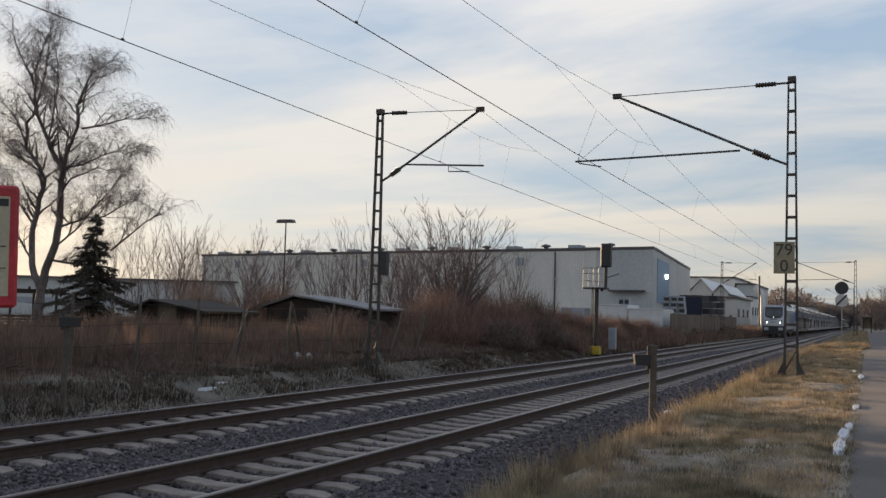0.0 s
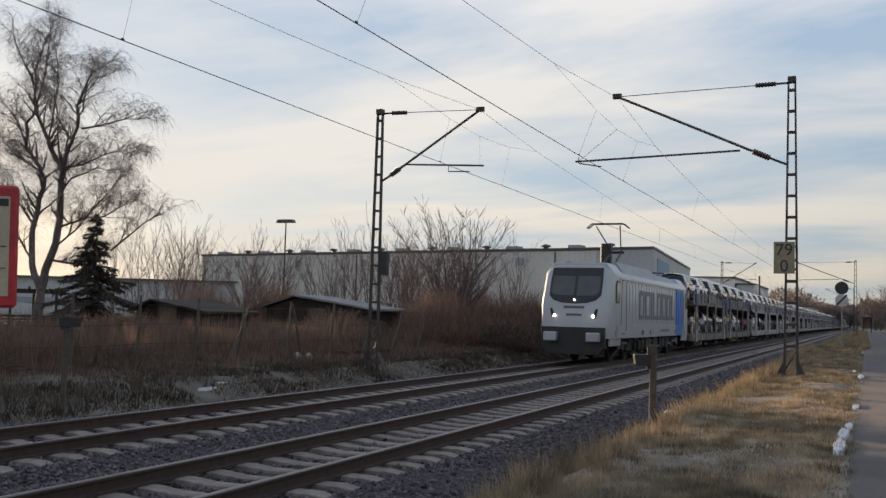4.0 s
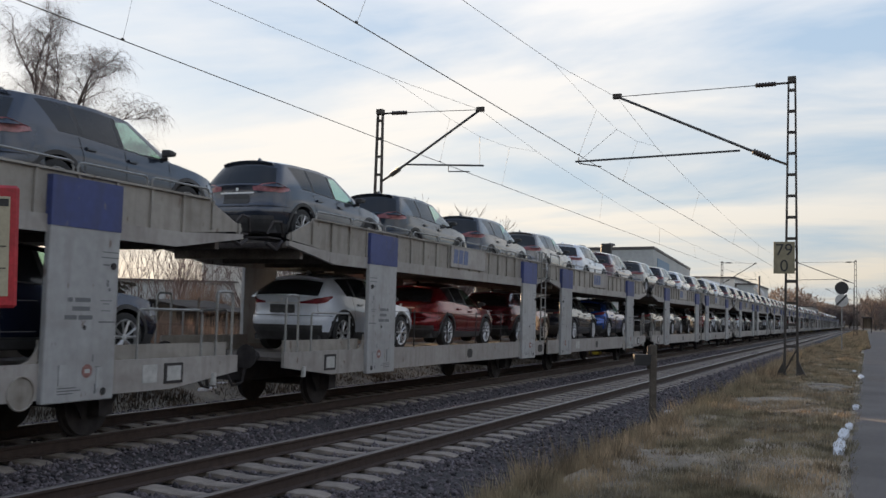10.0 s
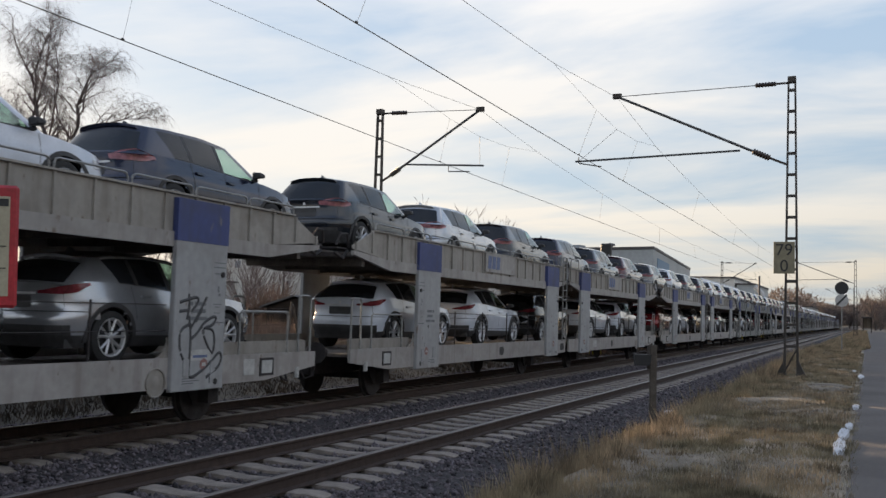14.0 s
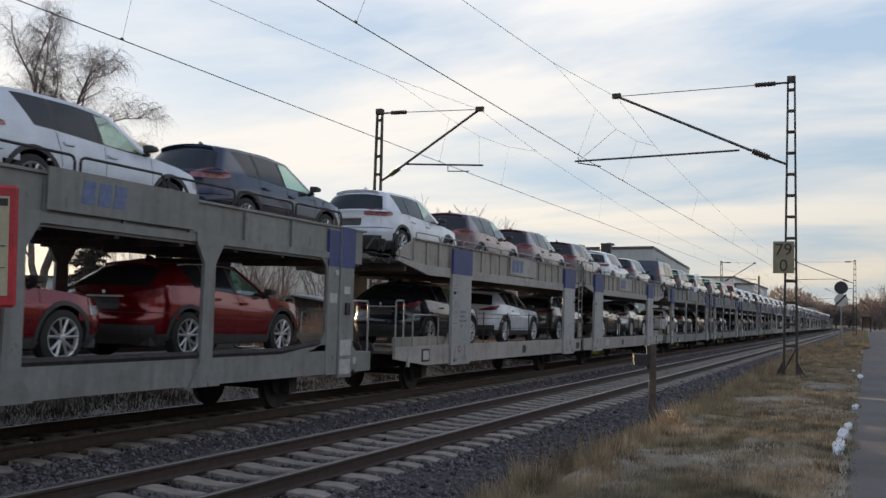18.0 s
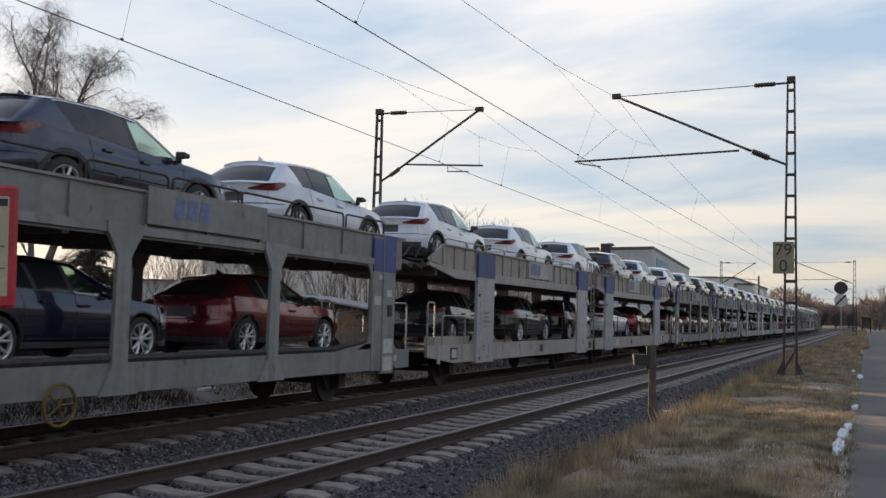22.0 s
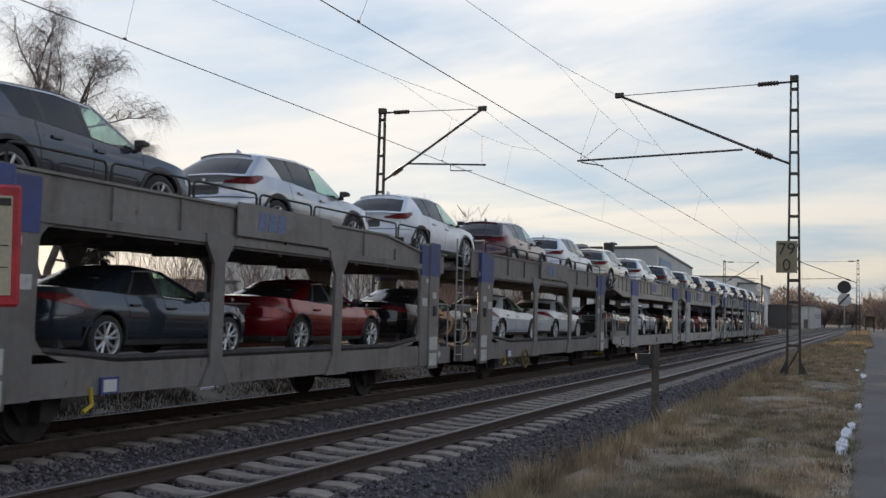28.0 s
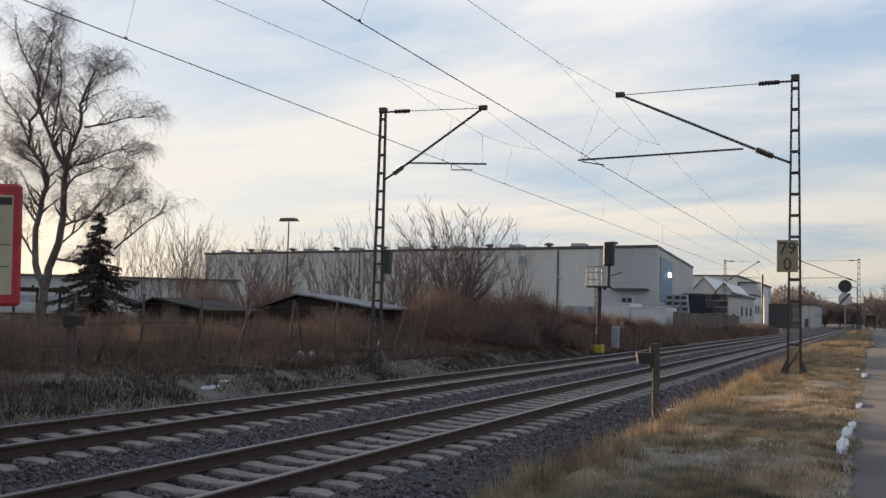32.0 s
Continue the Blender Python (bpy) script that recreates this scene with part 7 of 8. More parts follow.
def wagon_b():
    wag = thing("car_transporter_wagon", "pale grey double-deck car transporter wagon with blue panels on wide posts", "rail wagon", "wagons of the train")
    mat = M["wagon_b"]
    for y0, y1, posts in ((-2.85, 11.8, (0.0, 9.47)), (12.2, 26.9, (13.37, 22.82))):
        outer0 = y0 < 0
        part("lower_deck", boxes((-1.38, 1.38, y0 + 0.1, y1 - 0.1, 0.90, 0.96)), M["deck"], wag, "dark trodden deck")
        part("upper_deck", comb(y0 + 0.1, y1 - 0.1, 2.87, DECK, 2.70, 10, 1.38), M["deck"], wag)
        part("centre_sill", boxes((-0.45, 0.45, y0 + 0.2, y1 - 0.2, 0.52, 0.90)), M["under"], wag)
        lo = 0.80 if outer0 else 0.64
        hi = 0.64 if outer0 else 0.80
        for s in (-1, 1):
            xa, xb = sorted((s * 1.40, s * 1.46))
            a, b = (y0, y1)
            sill = ((a, 1.06), (a, lo), (a + 1.6, 0.62), (b - 1.6, 0.62), (b, hi), (b, 1.06))
            part("side_sill", prism(bmesh.new(), sill, "x", xa, xb), mat, wag)
            bm = prism(bmesh.new(), ((a, 3.08 if outer0 else 3.43), (a, 3.02), (a + 1.5, 2.88), (b - 1.5, 2.88), (b, 3.02), (b, 3.08 if not outer0 else 3.43), (b - (0.85 if not outer0 else 0.02), 3.43), (a + (0.85 if outer0 else 0.02), 3.43)), "x", s * 1.41, s * 1.44)
            n = 21
            for k in range(n + 1):
                y = a + 0.1 + k * (b - a - 0.2) / n
                box(bm, *sorted((s * 1.42, s * 1.475)), y - 0.02, y + 0.02, 2.88 if 1.4 < y - a < b - a - 1.4 else 2.98, 3.42 - (0.4 * max(0, 0.8 - min(y - a if outer0 else 9, b - y if not outer0 else 9))))
            box(bm, *sorted((s * 1.39, s * 1.49)), a + (0.85 if outer0 else 0), b - (0 if outer0 else 0.85), 3.425, 3.455)
            g = part("girder", bm, M["web_b"], wag)
            part("flange", prism(bmesh.new(), ((a, 2.98), (a, 2.90), (a + 1.6, 2.66), (b - 1.6, 2.66), (b, 2.90), (b, 2.98), (b - 1.5, 2.88), (a + 1.5, 2.88)), "x", s * 1.40, s * 1.475), mat, g)
            n = 10 if s > 0 else 1
            w = (b - a - 0.9) / n
            y = a + (0.85 if outer0 else 0.05)
            hoops = [(y + k * w + 0.03, y + (k + 1) * w - 0.05, 3.585) for k in range(n)]
            if s > 0 and outer0:             # tall hoops on both sides of the gap between the two halves
                hoops = hoops[:-1] + [(b - 0.98, b - 0.64, 3.76), (b - 0.58, b - 0.08, 3.76)]
            elif s > 0:
                hoops = [(a + 0.1, a + 1.05, 3.76)] + hoops[1:]
            rails = rail_chain(s * 1.465, hoops, 3.44, 0.017)
            part("handrail", rails, M["galv"], g)
            for y in posts:
                q = part("post", boxes((*sorted((s * 1.44, s * 1.53)), y + 0.04, y + 1.25, 0.57, 3.36)), M["post_b"], wag, bevel=0.012)
                part("blue_panel", boxes((*sorted((s * 1.44, s * 1.537)), y + 0.036, y + 1.254, 2.75, 3.37)), M["blue"], q, "blue painted panel")
                for e, d in ((y + 0.04, -1), (y + 1.25, 1)) if s > 0 else ():        # rounded corner plates over the sill
                    arc = [(e + d * max(0.01, 0.34 * (1 - math.sin(w))), 1.05 + 0.30 * (1 - math.cos(w))) for w in steps(0.1, math.pi / 2, 6)]
                    part("gusset", prism(bmesh.new(), [(e, 1.04), (e + d * 0.36, 1.04)] + arc, "x", s * 1.41, s * 1.44), M["web_b"], q)
                if s > 0:
                    flip = y == posts[0]

                    def span(u0, u1):        # the marks stand towards one edge, mirrored on the other post
                        return (y + 1.25 - u1, y + 1.25 - u0) if flip else (y + 0.04 + u0, y + 0.04 + u1)
                    bm = bmesh.new()
                    for zz, u, w, hh in ((2.47, 0.90, 0.28, 0.014), (2.40, 0.88, 0.30, 0.014), (2.30, 0.92, 0.12, 0.02), (2.03, 1.00, 0.03, 0.09), (1.97, 1.03, 0.04, 0.04), (1.84, 0.90, 0.20, 0.012), (1.80, 0.94, 0.12, 0.012), (1.71, 0.92, 0.16, 0.012), (1.56, 0.88, 0.30, 0.02),
                                         (0.745, 0.24, 0.30, 0.014), (0.71, 0.24, 0.38, 0.014), (0.675, 0.24, 0.26, 0.014), (1.06, 0.80, 0.015, 0.10), (0.99, 0.86, 0.07, 0.012), (0.66, 0.86, 0.03, 0.12)):
                        box(bm, 1.53, 1.532, *span(u, u + w), zz, zz + hh)
                    for zz, u, w in ((1.82, 0.46, 0.26), (1.82, 0.34, 0.08), (1.71, 0.42, 0.30), (1.60, 0.30, 0.20), (1.60, 0.53, 0.24)) if y in (0.0, 22.82) else ():
                        box(bm, 1.53, 1.532, *span(u, u + w), zz, zz + 0.055)
                    tagged(part("marking", bm, M["lettergrey"], q, "small grey marks and lines"), kind="stuff")
                    part("hatch", boxes((1.53, 1.545, *span(0.24, 0.37), 0.79, 1.04)), M["post_b"], q)
                    part("hatch", boxes((1.53, 1.540, *span(0.88, 0.99), 0.72, 0.99)), M["post_b"], q)
                    part("warning_disc", lathe(bmesh.new(), ((1.53, 0.088), (1.534, 0.088), (1.535, 0.055)), "x", (0, span(0.72, 0.72)[0], 0.95), 14), M["signdull"], q, "small faded red and white disc")
                    part("disc_face", boxes((1.535, 1.538, *span(0.675, 0.765), 0.925, 0.975)), M["plate"], q, "pale face of the disc")
                    part("drain_hole", lathe(bmesh.new(), ((1.53, 0.05), (1.533, 0.05), (1.534, 0.02)), "x", (0, span(1.02, 1.02)[0], 0.68), 10), M["black"], q)
                    part("keyhole", lathe(bmesh.new(), ((1.53, 0.03), (1.533, 0.03), (1.534, 0.01)), "x", (0, span(0.64, 0.64)[0], 1.50), 8), M["under"], q)
                    part("catch", lathe(bmesh.new(), ((1.53, 0.045), (1.55, 0.045), (1.56, 0.02)), "x", (0, span(1.10, 1.10)[0], 2.30), 10), M["under"], q)
            # side fence of the lower deck: stanchions and two ropes
            f0, f1 = posts[0] + 1.3, posts[1]
            for k in range(4 if s > 0 else 0):
                y = f0 + (k + 0.6) * (f1 - f0) / 4.4
                part("stanchion", tube(bmesh.new(), ((s * 1.42, y, 1.05), (s * 1.42, y, 1.86)), 0.017, 5), M["under"], wag)
            bm = bmesh.new()
            for z in (1.45, 1.82):
                tube(bm, ((s * 1.42, f0, z), (s * 1.42, (f0 + f1) / 2, z - 0.02), (s * 1.42, f1, z)), 0.007, 4)
            if s > 0:
                part("rope", bm, M["under"], wag)
            ye = y0 if outer0 else y1
            d = 1 if outer0 else -1
            lo_, hi_ = sorted((ye + d * 0.15, posts[0] if outer0 else posts[1] + 1.2))
            part("wheel_guide", boxes((*sorted((s * 1.30, s * 1.34)), lo_, hi_, 0.96, 1.26)), M["web_b"], wag)
            if s > 0:
                lo_, hi_ = sorted((ye + d * 1.35, ye + d * 1.75))
                fr = part("label_frame", boxes((1.46, 1.475, lo_, hi_, 0.70, 0.99)), M["under"], wag, "dark label frame")
                part("label", boxes((1.475, 1.479, lo_ + 0.05, hi_ - 0.05, 0.74, 0.95)), M["plate"], fr, "dull white label")
                part("tail_lantern", tube(bmesh.new(), ((1.47, ye + d * 0.62, 0.62), (1.47, ye + d * 0.62, 0.80)), 0.045, 8), M["plate"], wag, "small pale lantern bracket")
            lo_, hi_ = sorted((ye + d * 0.1, ye + d * 0.5))
            part("end_rail", hoop(s * 1.40, lo_, hi_, 1.05, 2.05, 0.022), M["galv"], wag)
            lo_, hi_ = sorted((ye + d * 0.9, ye + d * 2.3))
            part("end_rail", hoop(s * 1.43, lo_, hi_, 1.05, 1.75, 0.02), M["galv"], wag)
            if s > 0:
                lg = part("sign_panel", boxes((1.46, 1.485, y0 + 7.1 if outer0 else y0 + 5.25, y0 + 9.38 if outer0 else y0 + 7.46, 2.93, 3.42)), mat, wag)
                part("logo", logo_bars(1.485, y0 + (7.25 if outer0 else 5.4), 3.02, 0.34), M["logo"], lg, "faded blue mark")
                for ya, yb in ((y0 + 3.2, y0 + 3.7), (y1 - 2.2, y1 - 1.9)):
                    part("label_plate", boxes((1.46, 1.466, ya, yb, 0.73, 0.98)), M["plate"], wag, "white label plate")
                for ya, yb in ((y0 + 8.34, y0 + 8.68), (y1 - 0.60, y1 - 0.18)) if outer0 else ((y0 + 5.88, y0 + 6.19),):
                    part("opening", prism(bmesh.new(), ((ya + 0.06, 0.72), (yb - 0.06, 0.72), (yb, 0.78), (yb, 0.88), (yb - 0.06, 0.94), (ya + 0.06, 0.94), (ya, 0.88), (ya, 0.78)), "x", 1.455, 1.464), M["black"], wag, "dark opening in the sill")
        # deck supports between the decks
        for y in (y0 + 5.2, y0 + 9.5):
            part("centre_column", boxes((-1.36, -1.18, y, y + 0.5, 0.95, 2.95)), M["under"], wag)
        wheelset(wag, (-0.6, 9.4) if outer0 else (14.5, 24.4))
    part("ladder", ladder(1.50, 11.28, 1.02, 3.75), M["galv"], wag)
    for ye, d in ((-2.85, -1), (26.9, 1)):
        for s in (-0.87, 0.87):
            part("buffer", lathe(bmesh.new(), ((0, 0.09), (d * 0.22, 0.09), (d * 0.24, 0.2), (d * 0.28, 0.21)), "y", (s, ye, 0.98), 12), M["under"], wag)
        part("end_flap", boxes((-1.3, 1.3, *sorted((ye, ye + d * 0.38)), 3.0, 3.03)), M["under"], wag)
        tagged(part("end_linkage", end_linkage(ye, d), M["under"], wag, "grimy links and hoses"), kind="stuff")
        part("coupling", boxes((-0.12, 0.12, *sorted((ye - d * 0.2, ye + d * 0.4)), 0.9, 1.02)), M["under"], wag)
    bm = tube(bmesh.new(), [(1.47, 22.6 + 0.2 * math.cos(w), 0.72 + 0.2 * math.sin(w)) for w in steps(0, 2 * math.pi, 20)], 0.014, 5)
    lathe(bm, ((1.462, 0.19), (1.464, 0.10), (1.475, 0.03)), "x", (0, 22.6, 0.72), 20)
    part("hand_wheel", bm, M["web_b"], wag, "dull brown brake hand wheel")
    part("joint", boxes((-0.5, 0.5, 11.65, 12.35, 0.5, 0.85)), M["under"], wag)
    return wag


def wagon_a(mat, look_word):
    wag = thing("car_transporter_wagon", look_word + " double-deck car transporter wagon with narrow flared posts", "rail wagon", "wagons of the train")
    for y0, y1, ends, mids in ((-0.95, 13.75, (0.08, 11.92), (4.55, 8.22)), (14.50, 29.15, (15.50, 27.28), (20.05, 23.70))):
        part("lower_deck", boxes((-1.36, 1.36, y0 + 0.1, y1 - 0.1, 0.90, 0.97)), M["deck"], wag, "dark trodden deck")
        part("upper_deck", comb(y0 + 0.1, y1 - 0.1, 2.87, DECK, 2.68, 11, 1.36), M["deck"], wag)
        part("centre_sill", boxes((-0.45, 0.45, y0 + 0.2, y1 - 0.2, 0.5, 0.90)), M["under"], wag)
        for s in (-1, 1):
            a, b = ends[0] - 0.1, ends[1] + 1.04
            part("side_sill", prism(bmesh.new(), ((a, 1.14), (a, 0.62), (b, 0.62), (b, 1.14), (b - 1.2, 1.16), (b - 2.4, 1.06), (a + 2.4, 1.06), (a + 1.2, 1.16)), "x", s * 1.38, s * 1.45), mat, wag)
            part("guard", tube(bmesh.new(), ((s * 1.40, a + 1.2, 1.2), (s * 1.42, a + 2.5, 1.08), (s * 1.42, b - 2.5, 1.08), (s * 1.40, b - 1.2, 1.2)), 0.06, 6), M["under"], wag)
            dip = 0.22 if y0 < 0 else 0.0
            bm = prism(bmesh.new(), ((y0 + 0.5, 2.72), (y1 - 0.5, 2.72), (y1 - 0.5, 3.36 - dip), (ends[1] - 0.1, 3.36 - dip), (ends[1] - 1.7, 3.36), (y0 + 0.5, 3.36)), "x", s * 1.39, s * 1.42)
            prism(bm, ((y0 + 0.4, 3.36), (ends[1] - 1.7, 3.36), (ends[1] - 0.1, 3.36 - dip), (y1 - 0.4, 3.36 - dip), (y1 - 0.4, 3.40 - dip), (ends[1] - 0.1, 3.40 - dip), (ends[1] - 1.68, 3.40), (y0 + 0.4, 3.40)), "x", s * 1.37, s * 1.46)
            for k in range(9):
                y = a + 0.9 + k * (b - a - 1.8) / 8
                box(bm, *sorted((s * 1.41, s * 1.46)), y - 0.03, y + 0.03, 2.88, 3.34 if y < ends[1] - 1.7 else 3.34 - dip)
            g = part("girder", bm, mat, wag)
            part("flange", boxes((*sorted((s * 1.38, s * 1.475)), a, b, 2.76, 2.88)), mat, g)
            n = 7 if s > 0 else 1
            w = (b - a - 1.0) / n
            rails = rail_chain(s * 1.42, [(a + 0.54 + k * w, a + 0.44 + (k + 1) * w, 3.66) for k in range(n)], 3.38, 0.02)
            part("handrail", rails, M["under"], g)
            for y in ends:
                def along(u):           # the proud half of the post faces the wagon's end
                    return y + u if y == ends[0] else y + 0.94 - u
                q = part("end_post", boxes((*sorted((s * 1.40, s * 1.50)), *sorted((along(0), along(0.53))), 0.53, 3.38), (*sorted((s * 1.40, s * 1.47)), *sorted((along(0.53), along(0.94))), 0.6, 3.34)), mat, wag, bevel=0.01)
                part("blue_panel", boxes((*sorted((s * 1.40, s * 1.507)), *sorted((along(-0.004), along(0.51))), 2.62, 3.38), (*sorted((s * 1.40, s * 1.477)), *sorted((along(0.54), along(0.944))), 2.62, 3.30)), M["blue"], q, "scuffed blue panel")
                if s > 0:
                    part("label_plate", boxes((1.50, 1.506, *sorted((along(0.06), along(0.48))), 0.95, 1.25)), M["plate"], q, "worn white plate")
                    part("label_plate", boxes((1.50, 1.506, *sorted((along(0.08), along(0.48))), 0.60, 0.88)), M["plate"], q, "worn white plate")
                    part("label_plate", boxes((1.50, 1.506, *sorted((along(0.16), along(0.38))), 2.12, 2.26)), M["plate"], q, "small white plate")
                    part("label_plate", boxes((1.47, 1.476, *sorted((along(0.60), along(0.86))), 1.94, 2.12)), M["plate"], q, "worn white plate")
                    part("label_plate", boxes((1.47, 1.476, *sorted((along(0.56), along(0.68))), 2.46, 2.56)), M["plate"], q, "small white plate")
                    part("latch", boxes((1.50, 1.54, *sorted((along(0.18), along(0.34))), 1.72, 1.95)), M["under"], q, bevel=0.01)
                # gusset towards the bay
                d = 1 if y == ends[0] else -1
                e = y + 0.94 if d > 0 else y
                low_arc = [(e + d * max(0.03, 0.62 * (1 - math.sin(w))), 1.06 + 0.46 * (1 - math.cos(w))) for w in steps(0.12, math.pi / 2, 7)]
                top_arc = [(e + d * max(0.03, 0.34 * (1 - math.sin(w))), 2.76 - 0.34 * (1 - math.cos(w))) for w in steps(0.12, math.pi / 2, 6)]
                bm = prism(bmesh.new(), [(e, 1.05), (e + d * 0.62, 1.05)] + low_arc + top_arc[::-1] + [(e + d * 0.34, 2.77), (e, 2.77)], "x", s * 1.40, s * 1.45)
                part("gusset", bm, mat, q)
                # curved plate out to the end of the deck
                o = y if d > 0 else y + 0.94
                far = y0 + 0.08 if d > 0 else y1 - 0.08
                reach = min(0.42, abs(far - o) - 0.02)
                arc = [(o - d * max(0.02, reach * (1 - math.sin(w))), 0.98 + 0.5 * (1 - math.cos(w))) for w in steps(0.1, math.pi / 2, 7)]
                eg = part("end_gusset", prism(bmesh.new(), [(o, 0.66), (far, 0.66), (far, 0.96)] + arc, "x", s * 1.40, s * 1.445), mat, wag)
                if s > 0:
                    part("disc", lathe(bmesh.new(), ((1.445, 0.075), (1.449, 0.075), (1.45, 0.03)), "x", (0, o - d * 0.2, 0.84), 14), M["plate"], eg, "small white disc")
            for y in mids:
                o = ((y - 0.36, 0.60), (y + 0.36, 0.60), (y + 0.15, 0.95), (y + 0.13, 2.45), (y + 0.34, 2.78), (y + 0.34, 2.9), (y - 0.34, 2.9), (y - 0.34, 2.78), (y - 0.13, 2.45), (y - 0.15, 0.95))
                part("post", prism(bmesh.new(), o, "x", s * 1.44, s * 1.50), mat, wag)
            if s > 0:
                y = mids[0] + 0.41
                lg = part("sign_panel", boxes((1.475, 1.50, y, y + 2.9, 2.93, 3.46)), mat, wag)
                part("logo", logo_bars(1.50, y + 0.55, 3.06, 0.30), M["logo"], lg, "faded blue mark")
        box_ = part("label_box", boxes((1.45, 1.50, y0 + 3.1, y0 + 3.42, 0.62, 0.84)), M["blue"], wag, "blue-edged label holder")
        part("label", boxes((1.50, 1.505, y0 + 3.14, y0 + 3.38, 0.65, 0.81)), M["white"], box_, "white label")
        part("lever", tube(bmesh.new(), ((1.46, y0 + 2.95, 0.72), (1.50, y0 + 2.95, 0.5), (1.50, y0 + 2.8, 0.42)), 0.03, 6), M["yellow"], wag, "yellow lever")
        wheelset(wag, (1.65, 10.65) if y0 < 0 else (17.75, 26.75))
        for ye, d in ((y0, 1), (y1, -1)):
            for s in (-1, 1):
                lo_, hi_ = sorted((ye + d * 0.05, ye + d * 0.7))
                part("end_rail", hoop(s * 1.36, lo_, hi_, 1.0, 2.0, 0.022), M["galv"], wag)
                part("step_plate", boxes((*sorted((s * 1.2, s * 1.44)), lo_, hi_, 0.62, 1.0)), mat, wag)
    part("ladder", ladder(1.46, 13.95, 0.65, 3.6), M["galv"], wag)
    # hand wheel of the brake
    bm = bmesh.new()
    for k in range(16):
        w0, w1 = 2 * math.pi * k / 16, 2 * math.pi * (k + 1) / 16
        tube(bm, ((1.53, 19.0 + 0.26 * math.cos(w0), 0.55 + 0.26 * math.sin(w0)), (1.53, 19.0 + 0.26 * math.cos(w1), 0.55 + 0.26 * math.sin(w1))), 0.022, 5)
    for k in range(5):
        w = 2 * math.pi * k / 5
        tube(bm, ((1.52, 19.0, 0.55), (1.53, 19.0 + 0.26 * math.cos(w), 0.55 + 0.26 * math.sin(w))), 0.015, 4)
    part("hand_wheel", bm, M["ochre"], wag, "dull yellow brake hand wheel")
    for ye, d in ((-0.95, -1), (29.15, 1)):
        for s in (-0.87, 0.87):
            part("buffer", lathe(bmesh.new(), ((0, 0.09), (d * 0.22, 0.09), (d * 0.24, 0.2), (d * 0.28, 0.21)), "y", (s, ye, 0.98), 12), M["under"], wag)
        part("end_flap", boxes((-1.3, 1.3, *sorted((ye, ye + d * 0.38)), 3.0, 3.03)), M["under"], wag)
        tagged(part("end_linkage", end_linkage(ye, d), M["under"], wag, "grimy links and hoses"), kind="stuff")
        part("coupling", boxes((-0.12, 0.12, *sorted((ye - d * 0.2, ye + d * 0.4)), 0.9, 1.02)), M["under"], wag)
    part("joint", boxes((-0.5, 0.5, 13.5, 14.9, 0.5, 0.85)), M["under"], wag)
    return wag


DECK = 2.96                      # height of the upper deck

# The train: kind of wagon, place of its first post, cars above, cars below (letters: model and colour)
CODES = dict(w="white", s="slate", n="navy", d="dark", g="grey", p="plum", v="silver", r="red", b="blue", k="black", e="beige", m="maroon")
TYPES = dict(R="suv", N="cross", X="rx", S="sedan", E="estate", P="offroad", V="van", H="pickup")
TRAIN = (
    ("A", 148.90, "Rn Rw Rd Rd Rs Rs", "Es Rg Rs Rg Rw"), ("B", 182.25, "Rw Rw Rw Rp Rs Rg", "Rm Rw Rd Rg Rm"),
    ("B", 213.40, "Rd Rn Rp Rg Rw Rs", "Rd Rk Rk Rv Rn"), ("B", 244.50, "Rs Rd Rs Rg Rw Rp", "Nw Nr Nm Ns Nb"),
    ("B", 275.62, "Rg Rn Rw Rg Rs Rw", "Nk Nv Nk Nr Nw"), ("B", 306.74, "Rn Rp Rd Rg Rw Rn", "Nw Nw Nv Nk Nv"),
    ("B", 337.80, "Rd Rv Rd Rn Rs Rp", "Nw Nw Nk Nw Nw"), ("B", 368.86, "Rg Rw Rs Rn Rw Rw", "Nr Nw Nk Ng Nv"),
    ("A", 397.72, "Rs Rw Rp Rs Rw Rn", "Nk Nw Nv Nr Nr"), ("B", 430.75, "Rw Rp Rp Rp Rw Rs", "Nd Nw Ng Nk Nv"),
    ("A", 459.58, "Vn Pn Pv Pd Pd", "Ew Ek Ek En En"), ("A", 490.50, "Hr Xw Xv Xn Xw", "En En Ek En Em"),
    ("B", 523.38, "Xw Xw Xw Xd Xv", "Ed Ek Ek Sw Sr"), ("A", 552.08, "Xw Xv Xs Xd Xw", "Sk Sk Se Sw Sd"),
    ("B", 584.93, "Xv Xp Xw Xs Xv", "Sw Ss Sv Sw Sr"), ("B", 615.85, "Xd Xw Xg Xm Xs", "Sk Sw Sg Sr Sr"),
    ("A", 644.48, "Xs Xv Xw Xp Xw", "Ss Sr Sk Sw Sw"), ("B", 677.17, "Xe Xv Xd Xs Xn", "Sk Sw Sk Sn Sr"),
    ("A", 705.86, "Xn Xv Xd Xn Rg", "Sd Sv Sr Sv Sg"),
)
OFFSETS = {("A", 6): (-0.14, 4.85, 9.7, 15.0, 19.84, 24.5), ("B", 6): (-2.45, 2.5, 7.55, 12.72, 17.7, 22.6), ("A", 5): (0.0, 5.93, 12.0, 18.5, 24.25), ("B", 5): (-2.25, 4.1, 10.5, 16.62, 22.19),
           "A": (1.9, 6.95, 12.1, 17.8, 23.05), "B": (-0.8, 4.57, 10.0, 16.15, 21.35)}
MOVING = []
